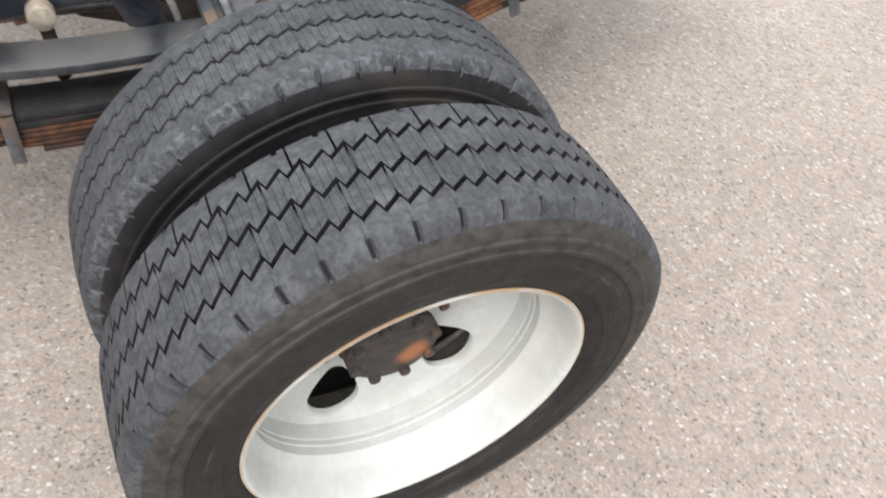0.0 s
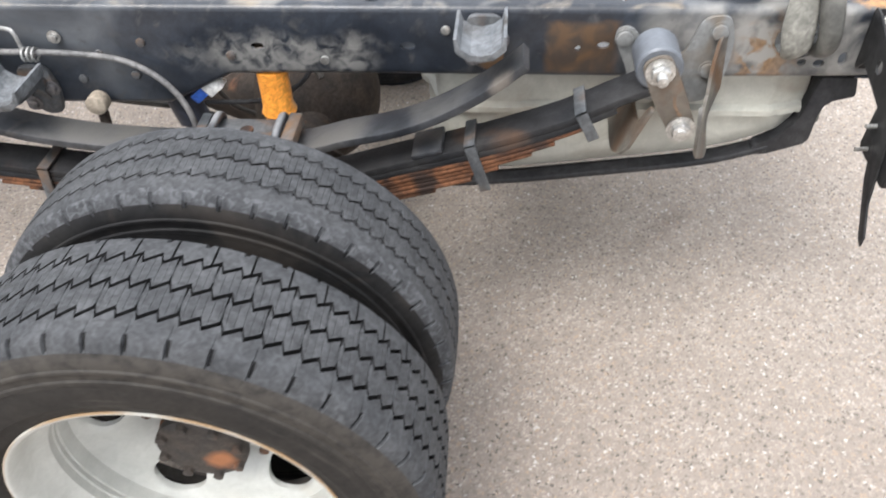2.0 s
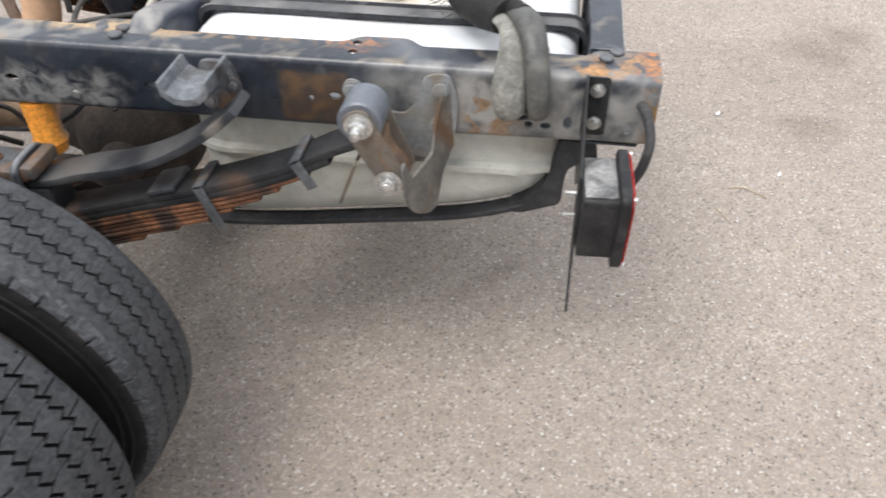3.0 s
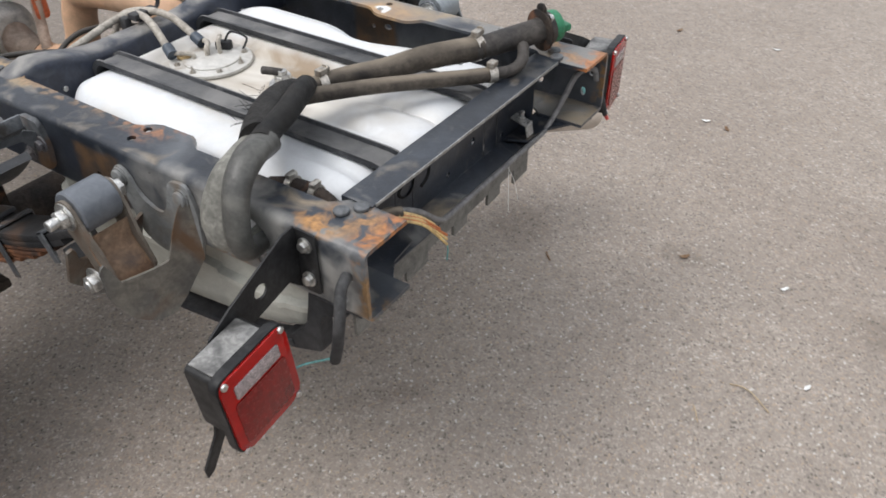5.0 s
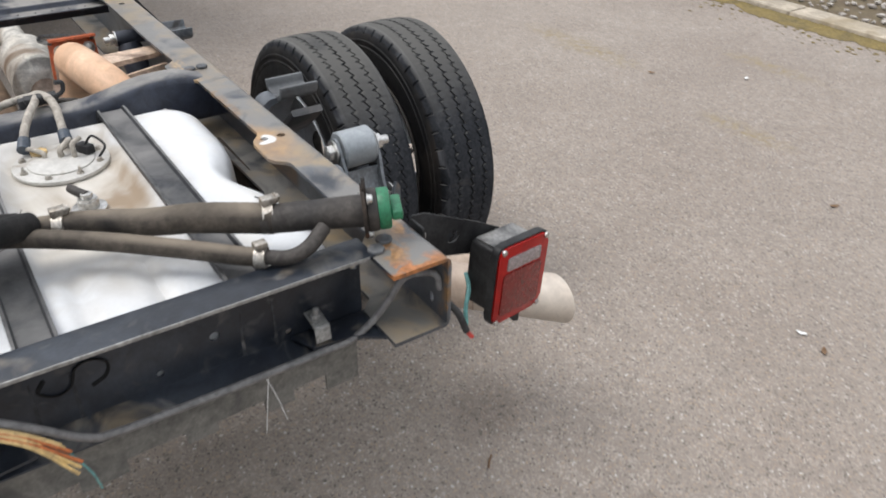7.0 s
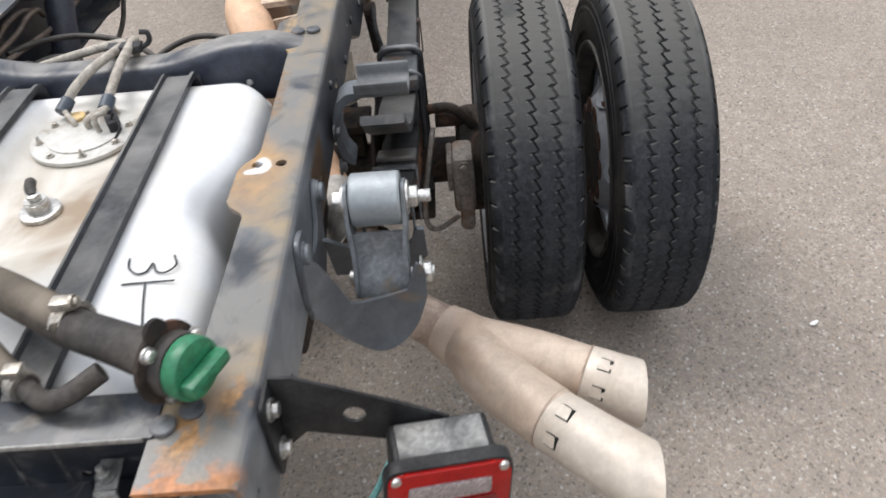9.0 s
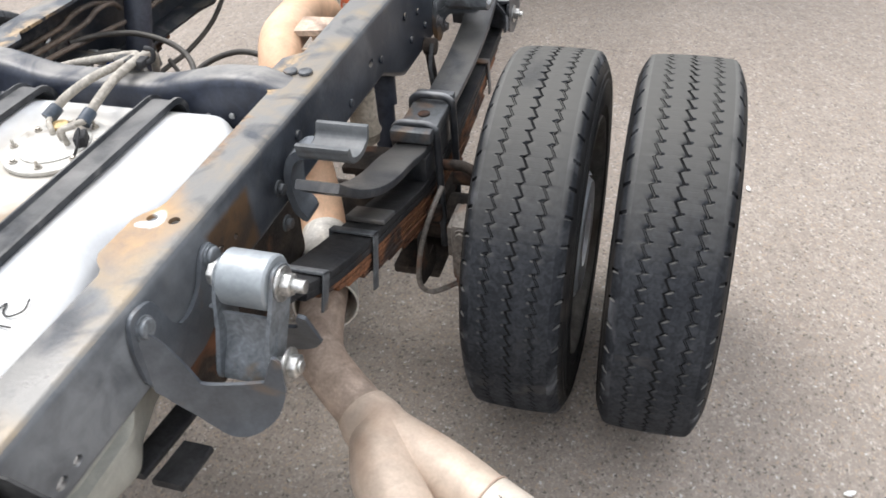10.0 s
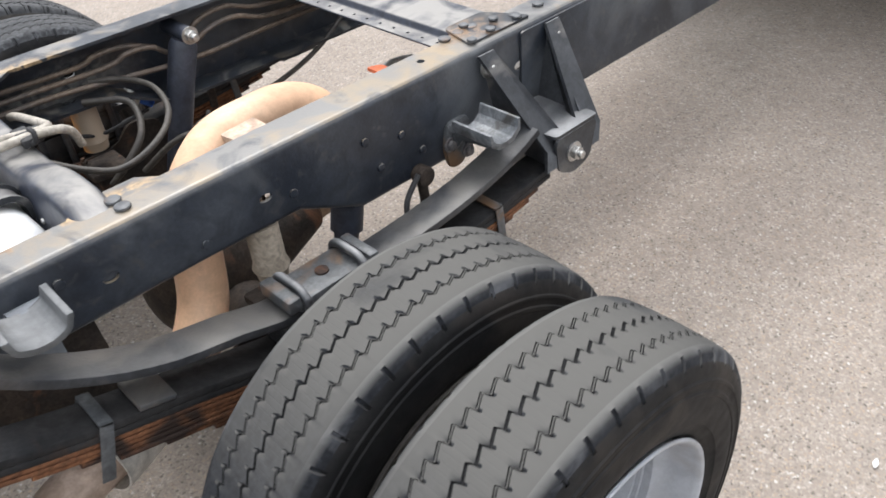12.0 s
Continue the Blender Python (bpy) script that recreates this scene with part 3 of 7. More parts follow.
def tube(pts, radius, seg=14, bm=None, smooth=True, steps=8, hollow=0.0, squash=1.0, ripple=0.0, first=None):
    """A round pipe along a curve; radius may be a list that runs along it. hollow: wall thickness at the open ends."""
    path = spline(pts, steps) if smooth and len(pts) > 2 else [Vector(q) for q in pts]
    n = len(path)
    rads = [float(np.interp(i / (n - 1), np.linspace(0, 1, len(radius)), radius)) for i in range(n)] if isinstance(radius, (list, tuple)) else [radius] * n
    own = bmesh.new()
    rings, up = [], None
    for i, c in enumerate(path):
        d = (path[min(i + 1, n - 1)] - path[max(i - 1, 0)]).normalized()
        if up is None:
            up = Vector(first) if first else d.orthogonal().normalized()
        up = (up - d * up.dot(d)).normalized()
        side = d.cross(up)
        r = rads[i] * (1 + (ripple if i % 2 else 0))
        rings.append([own.verts.new(c + r * (math.cos(a) * up + squash * math.sin(a) * side)) for a in np.linspace(0, 2 * math.pi, seg, endpoint=False)])
    for a, b in zip(rings, rings[1:]):
        for k in range(seg):
            own.faces.new((a[k], a[(k + 1) % seg], b[(k + 1) % seg], b[k]))
    for ring, other in ((rings[0], rings[1]), (rings[-1], rings[-2])):
        if hollow:
            c = sum((v.co for v in ring), Vector()) / seg
            inward = sum((v.co for v in other), Vector()) / seg - c
            inward = inward.normalized() * 0.12
            lip = [own.verts.new(c + (v.co - c) * (1 - hollow)) for v in ring]
            deep = [own.verts.new(c + (v.co - c) * (1 - hollow) + inward) for v in ring]
            for k in range(seg):
                j = (k + 1) % seg
                own.faces.new((ring[k], ring[j], lip[j], lip[k]))
                own.faces.new((lip[k], lip[j], deep[j], deep[k]))
            own.faces.new(deep)
        else:
            own.faces.new(ring)
    return join(bm, own)


def plate(outline, thick, to_world, bm=None, bevel=0.0, curve=None):
    """A flat sheet with the 2D outline, thick along its normal, placed by to_world."""
    own = bmesh.new()
    a = [own.verts.new((x, y, 0)) for x, y in outline]
    b = [own.verts.new((x, y, thick)) for x, y in outline]
    own.faces.new(a[::-1]), own.faces.new(b)
    for k in range(len(a)):
        j = (k + 1) % len(a)
        own.faces.new((a[k], a[j], b[j], b[k]))
    if bevel:
        bmesh.ops.bevel(own, geom=own.edges[:], offset=bevel, segments=2, affect="EDGES", profile=0.5)
    bmesh.ops.transform(own, matrix=to_world, verts=own.verts)
    return join(bm, own)


def rounded(pts, r, n=4):
    """A 2D outline with its corners rounded."""
    out = []
    for i, p in enumerate(pts):
        p, a, b = Vector(p), Vector(pts[i - 1]), Vector(pts[(i + 1) % len(pts)])
        ra, rb = min(r, (a - p).length * 0.45), min(r, (b - p).length * 0.45)
        s, e = p + (a - p).normalized() * ra, p + (b - p).normalized() * rb
        for k in range(n + 1):
            t = k / n
            out.append(tuple(s * (1 - t) ** 2 + p * 2 * t * (1 - t) + e * t * t))
    return out


XZ = Matrix(((1, 0, 0, 0), (0, 0, 1, 0), (0, 1, 0, 0), (0, 0, 0, 1)))  # outline (x, z), thickness along y
YZ = Matrix(((0, 0, 1, 0), (1, 0, 0, 0), (0, 1, 0, 0), (0, 0, 0, 1)))  # outline (y, z), thickness along x


def disc(centre, axis, radius, thick, seg=24, bevel=0.0, bm=None, hexed=False):
    own = bmesh.new()
    bmesh.ops.create_cone(own, cap_ends=True, segments=6 if hexed else seg, radius1=radius, radius2=radius, depth=thick)
    if bevel:
        bmesh.ops.bevel(own, geom=[e for e in own.edges if len(e.link_faces) == 2 and e.calc_face_angle(0) > 0.9], offset=bevel, segments=2, affect="EDGES", profile=0.5)
    m = Vector(axis).normalized().to_track_quat("Z", "Y").to_matrix().to_4x4()
    bmesh.ops.transform(own, matrix=Matrix.Translation(centre) @ m, verts=own.verts)
    return join(bm, own)


def bolt_mesh(centre, axis, size=0.011, stud=0.0, washer=True, bm=None, domed=False):
    """A hex head on a washer, with a stud end where stud > 0. centre: where the head meets the surface."""
    a = Vector(axis).normalized()
    c = Vector(centre)
    own = disc(c + a * 0.0015, a, size * 1.45, 0.003, 18) if washer else bmesh.new()
    if domed:
        own = disc(c + a * 0.005, a, size * 1.2, 0.009, 18, 0.003, own)
    else:
        own = disc(c + a * (0.003 + size * 0.4), a, size, size * 0.8, bevel=size * 0.12, bm=own, hexed=True)
    if stud:
        own = disc(c + a * (0.003 + size * 0.8 + stud / 2), a, size * 0.55, stud, 14, 0.001, own)
    return join(bm, own)


def sweep(path, section, bm=None):
    """Sweeps a closed 2D section (first along y, second along the path's normal in the xz plane) along an xz path."""
    own = bmesh.new()
    p = [Vector((x, 0, z)) for x, z in path]
    rings = []
    for i, c in enumerate(p):
        d = (p[min(i + 1, len(p) - 1)] - p[max(i - 1, 0)]).normalized()
        nrm = Vector((-d.z, 0, d.x))
        rings.append([own.verts.new(c + Vector((0, a, 0)) + nrm * b) for a, b in section])
    k = len(section)
    for a, b in zip(rings, rings[1:]):
        for i in range(k):
            own.faces.new((a[i], a[(i + 1) % k], b[(i + 1) % k], b[i]))
    own.faces.new(rings[0]), own.faces.new(rings[-1][::-1])
    return join(bm, own)


def curve_at(pts):
    """A smooth height as a function of x, through the points."""
    s = spline([(x, 0, z) for x, z in pts], 10)
    xs, zs = [v.x for v in s], [v.z for v in s]
    return lambda x: float(np.interp(x, xs, zs))


def thing(name, label, category, **kw):
    return tagged(new(name), label, category, **kw)

# ---- ground, kerb and bed ----
def ground_sheet():
    bm = bmesh.new()
    rings = [0, 2, 4, 7, 12, 25, 60, 200, 900]
    prev = None
    for r in rings[1:]:
        ring = [bm.verts.new((r * math.cos(a), r * math.sin(a), 0)) for a in np.linspace(0, 2 * math.pi, 32, endpoint=False)]
        if prev is None:
            bm.faces.new(ring)
        else:
            for k in range(32):
                bm.faces.new((prev[k], prev[(k + 1) % 32], ring[(k + 1) % 32], ring[k]))
        prev = ring
    ob = part("ground", bm, M["asphalt"], None)
    return tagged(ob, "worn tan-grey asphalt yard with exposed aggregate", "ground", kind="structure")


ground_sheet()


def kerb_line():
    rng = random.Random(4)
    kerb = None
    for i in range(12):
        x0 = -16 + i * 3.0
        bm = box(x0 + 0.006, x0 + 2.994, 4.685, 4.9, -0.05, 0.035, 0.012)
        if kerb is None:
            kerb = tagged(part("kerb", bm, M["kerb"], None), "pale weathered concrete kerb beside the asphalt", "kerb", kind="structure")
        else:
            part("kerb_stone", bm, M["kerb"], kerb)
    bm = bmesh.new()
    bmesh.ops.create_grid(bm, x_segments=60, y_segments=14, size=1)
    for v in bm.verts:
        v.co = Vector((v.co.x * 18, 4.9 + (v.co.y + 1) * 3.5, 0.02 + 0.02 * noise.noise((v.co.x * 30, v.co.y * 8, 0))))
    bed = part("planting_bed", bm, M["soil"], None)
    tagged(bed, "strip of brown soil and dry ground cover behind the kerb", "ground", kind="structure")
    bm = bmesh.new()
    for _ in range(1500):
        x, y, r = rng.uniform(-6, 3), 4.93 + 2.2 * rng.random() ** 1.5, rng.uniform(0.009, 0.027)
        own = bmesh.new()
        bmesh.ops.create_icosphere(own, subdivisions=1, radius=r)
        for v in own.verts:
            v.co *= rng.uniform(0.7, 1.2)
        bmesh.ops.scale(own, vec=(1.3, 0.9, 0.6), verts=own.verts)
        bmesh.ops.rotate(own, cent=(0, 0, 0), matrix=Matrix.Rotation(rng.random() * 6, 3, "Z"), verts=own.verts)
        bmesh.ops.translate(own, vec=(x, y, 0.036), verts=own.verts)
        bm = join(bm, own)
    tagged(part("pebble_cover", bm, M["pebble"], None), "pale rounded pebbles scattered over the planting bed", "pebbles", kind="stuff")
    # a ragged mat of moss, thicker towards the kerb, with loose tufts in front of it
    bm = bmesh.new()
    cols = []
    for x in np.linspace(-9, 5, 561):
        x = float(x)
        reach = 0.16 + 0.14 * noise.noise((x * 0.9, 0, 3)) + 0.1 * noise.noise((x * 4.0, 0, 7)) + 0.04 * noise.noise((x * 17, 0, 1))
        reach = max(0.03, reach)
        cols.append([bm.verts.new((x, 4.686 - reach * k / 5, 0.002 + 0.012 * (1 - k / 5) * (0.6 + 0.8 * abs(noise.noise((x * 22, k * 1.7, 0)))))) for k in range(6)])
    for a, b in zip(cols, cols[1:]):
        for k in range(5):
            bm.faces.new((a[k], a[k + 1], b[k + 1], b[k]))
    for i in range(500):
        x = rng.uniform(-6, 3)
        own = bmesh.new()
        bmesh.ops.create_icosphere(own, subdivisions=1, radius=rng.uniform(0.004, 0.014))
        bmesh.ops.scale(own, vec=(1.6, 1, 0.25), verts=own.verts)
        bmesh.ops.translate(own, vec=(x, 4.55 - abs(rng.gauss(0, 0.12)), 0.002), verts=own.verts)
        bm = join(bm, own)
    tagged(part("moss_strip", bm, M["moss"], None), "yellow-brown moss and dirt along the kerb's foot", "moss", kind="stuff")


kerb_line()

# ---- the chassis ----
truck = thing("truck_chassis", "bare truck chassis, worn black frame rails on dual rear wheels", "truck chassis")
TOP, WEB, AXLE_Z, RADIUS = 0.845, 0.408, 0.388, 0.4005
NEAR, FAR = -1, 1


def cut_holes(ob, cutter):
    """Cuts the cutter's shapes out of the object for good."""
    me = bpy.data.meshes.new("cutter")
    bmesh.ops.recalc_face_normals(cutter, faces=cutter.faces)
    cutter.to_mesh(me)
    cutter.free()
    tool = new("cutter", me)
    mod = ob.modifiers.new("cut", "BOOLEAN")
    mod.operation, mod.object, mod.solver = "DIFFERENCE", tool, "EXACT"
    done = bpy.data.meshes.new_from_object(ob.evaluated_get(bpy.context.evaluated_depsgraph_get()))
    ob.modifiers.clear()
    done.name = ob.name
    old = ob.data
    ob.data = done
    bpy.data.objects.remove(tool)
    bpy.data.meshes.remove(old), bpy.data.meshes.remove(me)
    ob.data.set_sharp_from_angle(angle=radians(35))


def frame_rail(s):
    """A C channel that opens inwards, deeper ahead of the axle."""
    stations = [(-4.1, 0.628, 0.325), (-0.62, 0.628, 0.325), (-0.56, 0.628, 0.31), (-0.5, 0.628, 0.325), (-0.2, 0.632, 0.325), (-0.14, 0.66, 0.325), (-0.06, 0.7, 0.325),
                (0.14, 0.704, 0.33), (0.17, 0.704, 0.3), (0.27, 0.704, 0.3), (0.3, 0.704, 0.334), (0.64, 0.704, 0.336), (0.654, 0.704, 0.331), (0.672, 0.704, 0.316), (0.686, 0.704, 0.31), (0.762, 0.704, 0.308), (0.776, 0.704, 0.315), (0.792, 0.704, 0.332), (0.802, 0.704, 0.336),
                (1.09, 0.71, 0.332), (1.12, 0.712, 0.305), (1.22, 0.712, 0.305)]
    bm = bmesh.new()
    t, r = 0.007, 0.014
    rings = []
    for x, zb, yi in stations:
        o = [(yi, TOP)]
        o += [(WEB - r + r * math.sin(a), TOP - r + r * math.cos(a)) for a in np.linspace(0, math.pi / 2, 5)]
        o += [(WEB - r + r * math.cos(a), zb + r - r * math.sin(a)) for a in np.linspace(0, math.pi / 2, 5)]
        o += [(yi, zb), (yi, zb + t), (WEB - t, zb + t), (WEB - t, TOP - t), (yi, TOP - t)]
        rings.append([bm.verts.new((x, s * y, z)) for y, z in o])
    k = len(rings[0])
    for a, b in zip(rings, rings[1:]):
        for i in range(k):
            bm.faces.new((a[i], a[(i + 1) % k], b[(i + 1) % k], b[i]))
    bm.faces.new(rings[0]), bm.faces.new(rings[-1])
    bm.normal_update()
    rail = part("frame_rail", bm, M["rail"] if s < 0 else M["far_rail"], truck, "worn black steel channel rail with orange rust at its end")
    cut = bmesh.new()
    for x, z, w, h in ((0.004, 0.763, 0.026, 0.016), (0.289, 0.767, 0.028, 0.018), (0.645, 0.772, 0.024, 0.014), (0.6, 0.765, 0.011, 0.011), (1.069, 0.75, 0.016, 0.026),
                       (-0.66, 0.76, 0.03, 0.02), (1.03, 0.74, 0.02, 0.016), (1.19, 0.79, 0.011, 0.011), (1.175, 0.745, 0.012, 0.02), (1.0, 0.742, 0.016, 0.014)):
        cut = join(cut, plate([(x + w / 2 * math.cos(a), z + h / 2 * math.sin(a)) for a in np.linspace(0, 2 * math.pi, 14, endpoint=False)], 0.05, Matrix.Translation((0, s * WEB - 0.025, 0)) @ XZ))
    if s < 0:  # the looped hoses pass through here
        cut = join(cut, plate([(0.985 + 0.042 * math.cos(a), 0.785 + 0.036 * math.sin(a)) for a in np.linspace(0, 2 * math.pi, 20, endpoint=False)], 0.05, Matrix.Translation((0, s * WEB - 0.025, 0)) @ XZ))
    for x, y in ((0.676, 0.337), (0.676, 0.372), (-0.64, 0.35), (-0.42, 0.36)):
        cut = disc((x, s * y, TOP), (0, 0, 1), 0.0085, 0.05, 14, bm=cut)
    cut_holes(rail, cut)
    for x, y in ((0.226, 0.343), (0.224, 0.372), (1.126, 0.343), (1.145, 0.318), (-0.56, 0.327), (-0.52, 0.327), (-0.6, 0.327), (-0.7, 0.36), (-0.78, 0.36)):
        part("rivet", disc((x, s * y, TOP + 0.0035), (0, 0, 1), 0.0135, 0.007, 18, 0.003), M["bracket"], rail)
    for x, z in ((0.13, 0.737), (-0.05, 0.745), (0.36, 0.8), (-0.25, 0.70), (-0.31, 0.745), (-0.22, 0.77), (-0.36, 0.69)):
        part("rivet", disc((x, s * (WEB + 0.002), z), (0, s, 0), 0.009, 0.006, 14, 0.002), M["bolt"] if x > 0.1 and s < 0 else M["bracket"] if s < 0 else M["far_rail"], rail)
    # doubler plate over the front of the rail
    bm = plate(rounded([(-4.1, 0.64), (-0.66, 0.64), (-0.66, 0.835), (-4.1, 0.835)], 0.01), 0.006, Matrix.Translation((0, WEB + 0.001 if s > 0 else -WEB - 0.007, 0)) @ XZ, bevel=0.0015)
    part("doubler_plate", bm, M["rail"], rail)
    return rail


rails = {s: frame_rail(s) for s in (NEAR, FAR)}


def rear_crossmember():
    bm = bmesh.new()
    # channel that opens to the rear: web, top and bottom flange as one bent sheet
    sec = rounded([(1.158, 0.848), (1.098, 0.848), (1.098, 0.7), (1.15, 0.69), (1.15, 0.694), (1.103, 0.705), (1.103, 0.843), (1.158, 0.843)], 0.0012, 2)
    bm = plate(sec, 0.62, Matrix.Translation((0, -0.31, 0)) @ XZ)
    ob = part("rear_crossmember", bm, M["rail_dark"], truck, "black steel channel crossmember with a bare bright edge")
    cut = bmesh.new()
    for y, z, r in ((0.065, 0.761, 0.008), (-0.16, 0.83, 0.005), (-0.02, 0.73, 0.006), (0.3, 0.8, 0.007), (0.18, 0.72, 0.006)):
        cut = disc((1.1, y, z), (1, 0, 0), r, 0.05, 14, bm=cut)
    cut_holes(ob, cut)
    part("bare_edge", box(1.1575, 1.1592, -0.3, 0.3, 0.8425, 0.8485, 0.0004), M["zinc"], ob, "bright bare edge of the flange")
    # dark scrawled mark on the web
    bm = tube([(1.1035, -0.165, 0.79), (1.1035, -0.175, 0.772), (1.1035, -0.155, 0.757), (1.1035, -0.135, 0.765), (1.1035, -0.125, 0.79), (1.1035, -0.105, 0.797), (1.1035, -0.085, 0.785), (1.1035, -0.09, 0.765), (1.1035, -0.11, 0.755)], 0.004, 6, squash=0.4)
    part("scrawl", bm, M["groove"], ob, "dark scrawled mark on the web")
    for s in (NEAR, FAR):
        out = [(1.196, s * 0.4), (1.203, s * 0.385), (1.2, s * 0.372), (1.204, s * 0.355), (1.2, s * 0.324), (1.156, s * 0.262), (1.15, s * 0.2), (1.105, s * 0.18), (1.105, s * 0.4)]
        part("gusset", plate(out, 0.005, Matrix.Translation((0, 0, 0.7055)), bevel=0.001), M["rail_dark"], ob, "dark gusset plate with torn rusty edge")
    # zinc clip on the web
    bm = box(1.104, 1.146, 0.206, 0.232, 0.7405, 0.7435, 0.001, turn=Matrix.Rotation(radians(14), 4, "Y"))
    bm = box(1.142, 1.1455, 0.206, 0.232, 0.713, 0.741, 0.001, bm, Matrix.Rotation(radians(-12), 4, "Y"))
    bm = bolt_mesh((1.124, 0.217, 0.744), (0.2, 0, 1), 0.008, 0.012, bm=bm)
    part("clip", bm, M["zinc"], ob, "bent bright zinc clip")
    return ob


rear_crossmember()


def beam_material():
    """Blue-black paint under pale settled dust on its upward side."""
    m, n, l, b, colour, mix, ramp, noise_at, co = mat("dusty_blue_black_paint", (0.014, 0.018, 0.03), (0.032, 0.038, 0.054), 7, 0.42, 0.0, 0.2, stain=(0.12, 0.13, 0.14), stain_at=0.66, stain_scale=6)
    geo = n.new("ShaderNodeNewGeometry")
    up = n.new("ShaderNodeSeparateXYZ")
    l.new(geo.outputs["Normal"], up.inputs[0])
    flat = n.new("ShaderNodeMath")
    flat.operation = "MULTIPLY"
    l.new(ramp(up.outputs[2], 0.65, 0.97), flat.inputs[0])
    l.new(ramp(noise_at(11, 12, 0.8), 0.36, 0.6), flat.inputs[1])
    l.new(mix(flat.outputs[0], colour, (0.235, 0.225, 0.208)), b.inputs["Base Color"])
    return m


M["crossbeam"] = beam_material()


def middle_crossmember():
    """A rounded dark box beam across the rails ahead of the tank, sagging in its middle."""
    bm = bmesh.new()
    rings = []
    for y in np.linspace(-0.4, 0.4, 33):
        e = min(1.0, max(0.0, (abs(y + 0.03) - 0.1) / 0.18))
        e = e * e * (3 - 2 * e)
        top, bot = 0.832 + 0.03 * e - 0.03 * max(0, abs(y) - 0.3) / 0.1, 0.735 + 0.012 * e
        x0, x1 = 0.222, 0.3
        sec = rounded([(x0, bot), (x1 + 0.006, bot), (x1 - 0.004, top), (x0 + 0.004, top)], 0.02, 4)
        rings.append([bm.verts.new((x, y, z)) for x, z in sec])
    k = len(rings[0])
    for a, b in zip(rings, rings[1:]):
        for i in range(k):
            bm.faces.new((a[i], a[(i + 1) % k], b[(i + 1) % k], b[i]))
    bm.faces.new(rings[0]), bm.faces.new(rings[-1])
    ob = part("crossmember", bm, M["crossbeam"], truck, "dark blue-black pressed crossmember with dusty top ahead of the tank")
    for y, z in ((0.25, 0.79), (0.2, 0.785), (-0.26, 0.79), (-0.14, 0.8)):
        part("rivet", disc((0.303, y, z), (1, 0, 0), 0.006, 0.006, 12, 0.002), M["bolt"], ob)


middle_crossmember()


def front_crossmember():
    sec = rounded([(-0.7, 0.838), (-0.568, 0.838), (-0.562, 0.822), (-0.524, 0.82), (-0.524, 0.814), (-0.567, 0.816), (-0.573, 0.831), (-0.693, 0.831), (-0.693, 0.75), (-0.7, 0.75)], 0.005, 3)
    bm = plate(sec, 0.75, Matrix.Translation((0, -0.375, 0)) @ XZ)
    ob = part("front_crossmember", bm, M["crossbeam"], truck, "dusty blue-grey pressed crossmember with a drilled flange")
    cut = disc((-0.639, 0.304, 0.835), (0, 0, 1), 0.012, 0.05, 14)
    cut = disc((-0.639, -0.304, 0.835), (0, 0, 1), 0.012, 0.05, 14, bm=cut)
    for y in np.linspace(-0.28, 0.28, 13):
        cut = disc((-0.542, y, 0.818), (0, 0, 1), 0.004, 0.03, 8, bm=cut)
    cut_holes(ob, cut)
    for s in (NEAR, FAR):
        bm = plate(rounded([(-0.72, s * 0.39), (-0.53, s * 0.39), (-0.555, s * 0.29), (-0.67, s * 0.29)], 0.012), 0.005, Matrix.Translation((0, 0, TOP + 0.0005)), bevel=0.001)
        part("end_plate", bm, M["rail"], ob, "rust-spotted riveted end plate")
        for x, y in ((-0.542, 0.385), (-0.586, 0.318), (-0.605, 0.378), (-0.688, 0.378), (-0.65, 0.345)):
            part("rivet", disc((x, s * y, TOP + 0.009), (0, 0, 1), 0.011, 0.007, 16, 0.003), M["bracket"], ob)


front_crossmember()


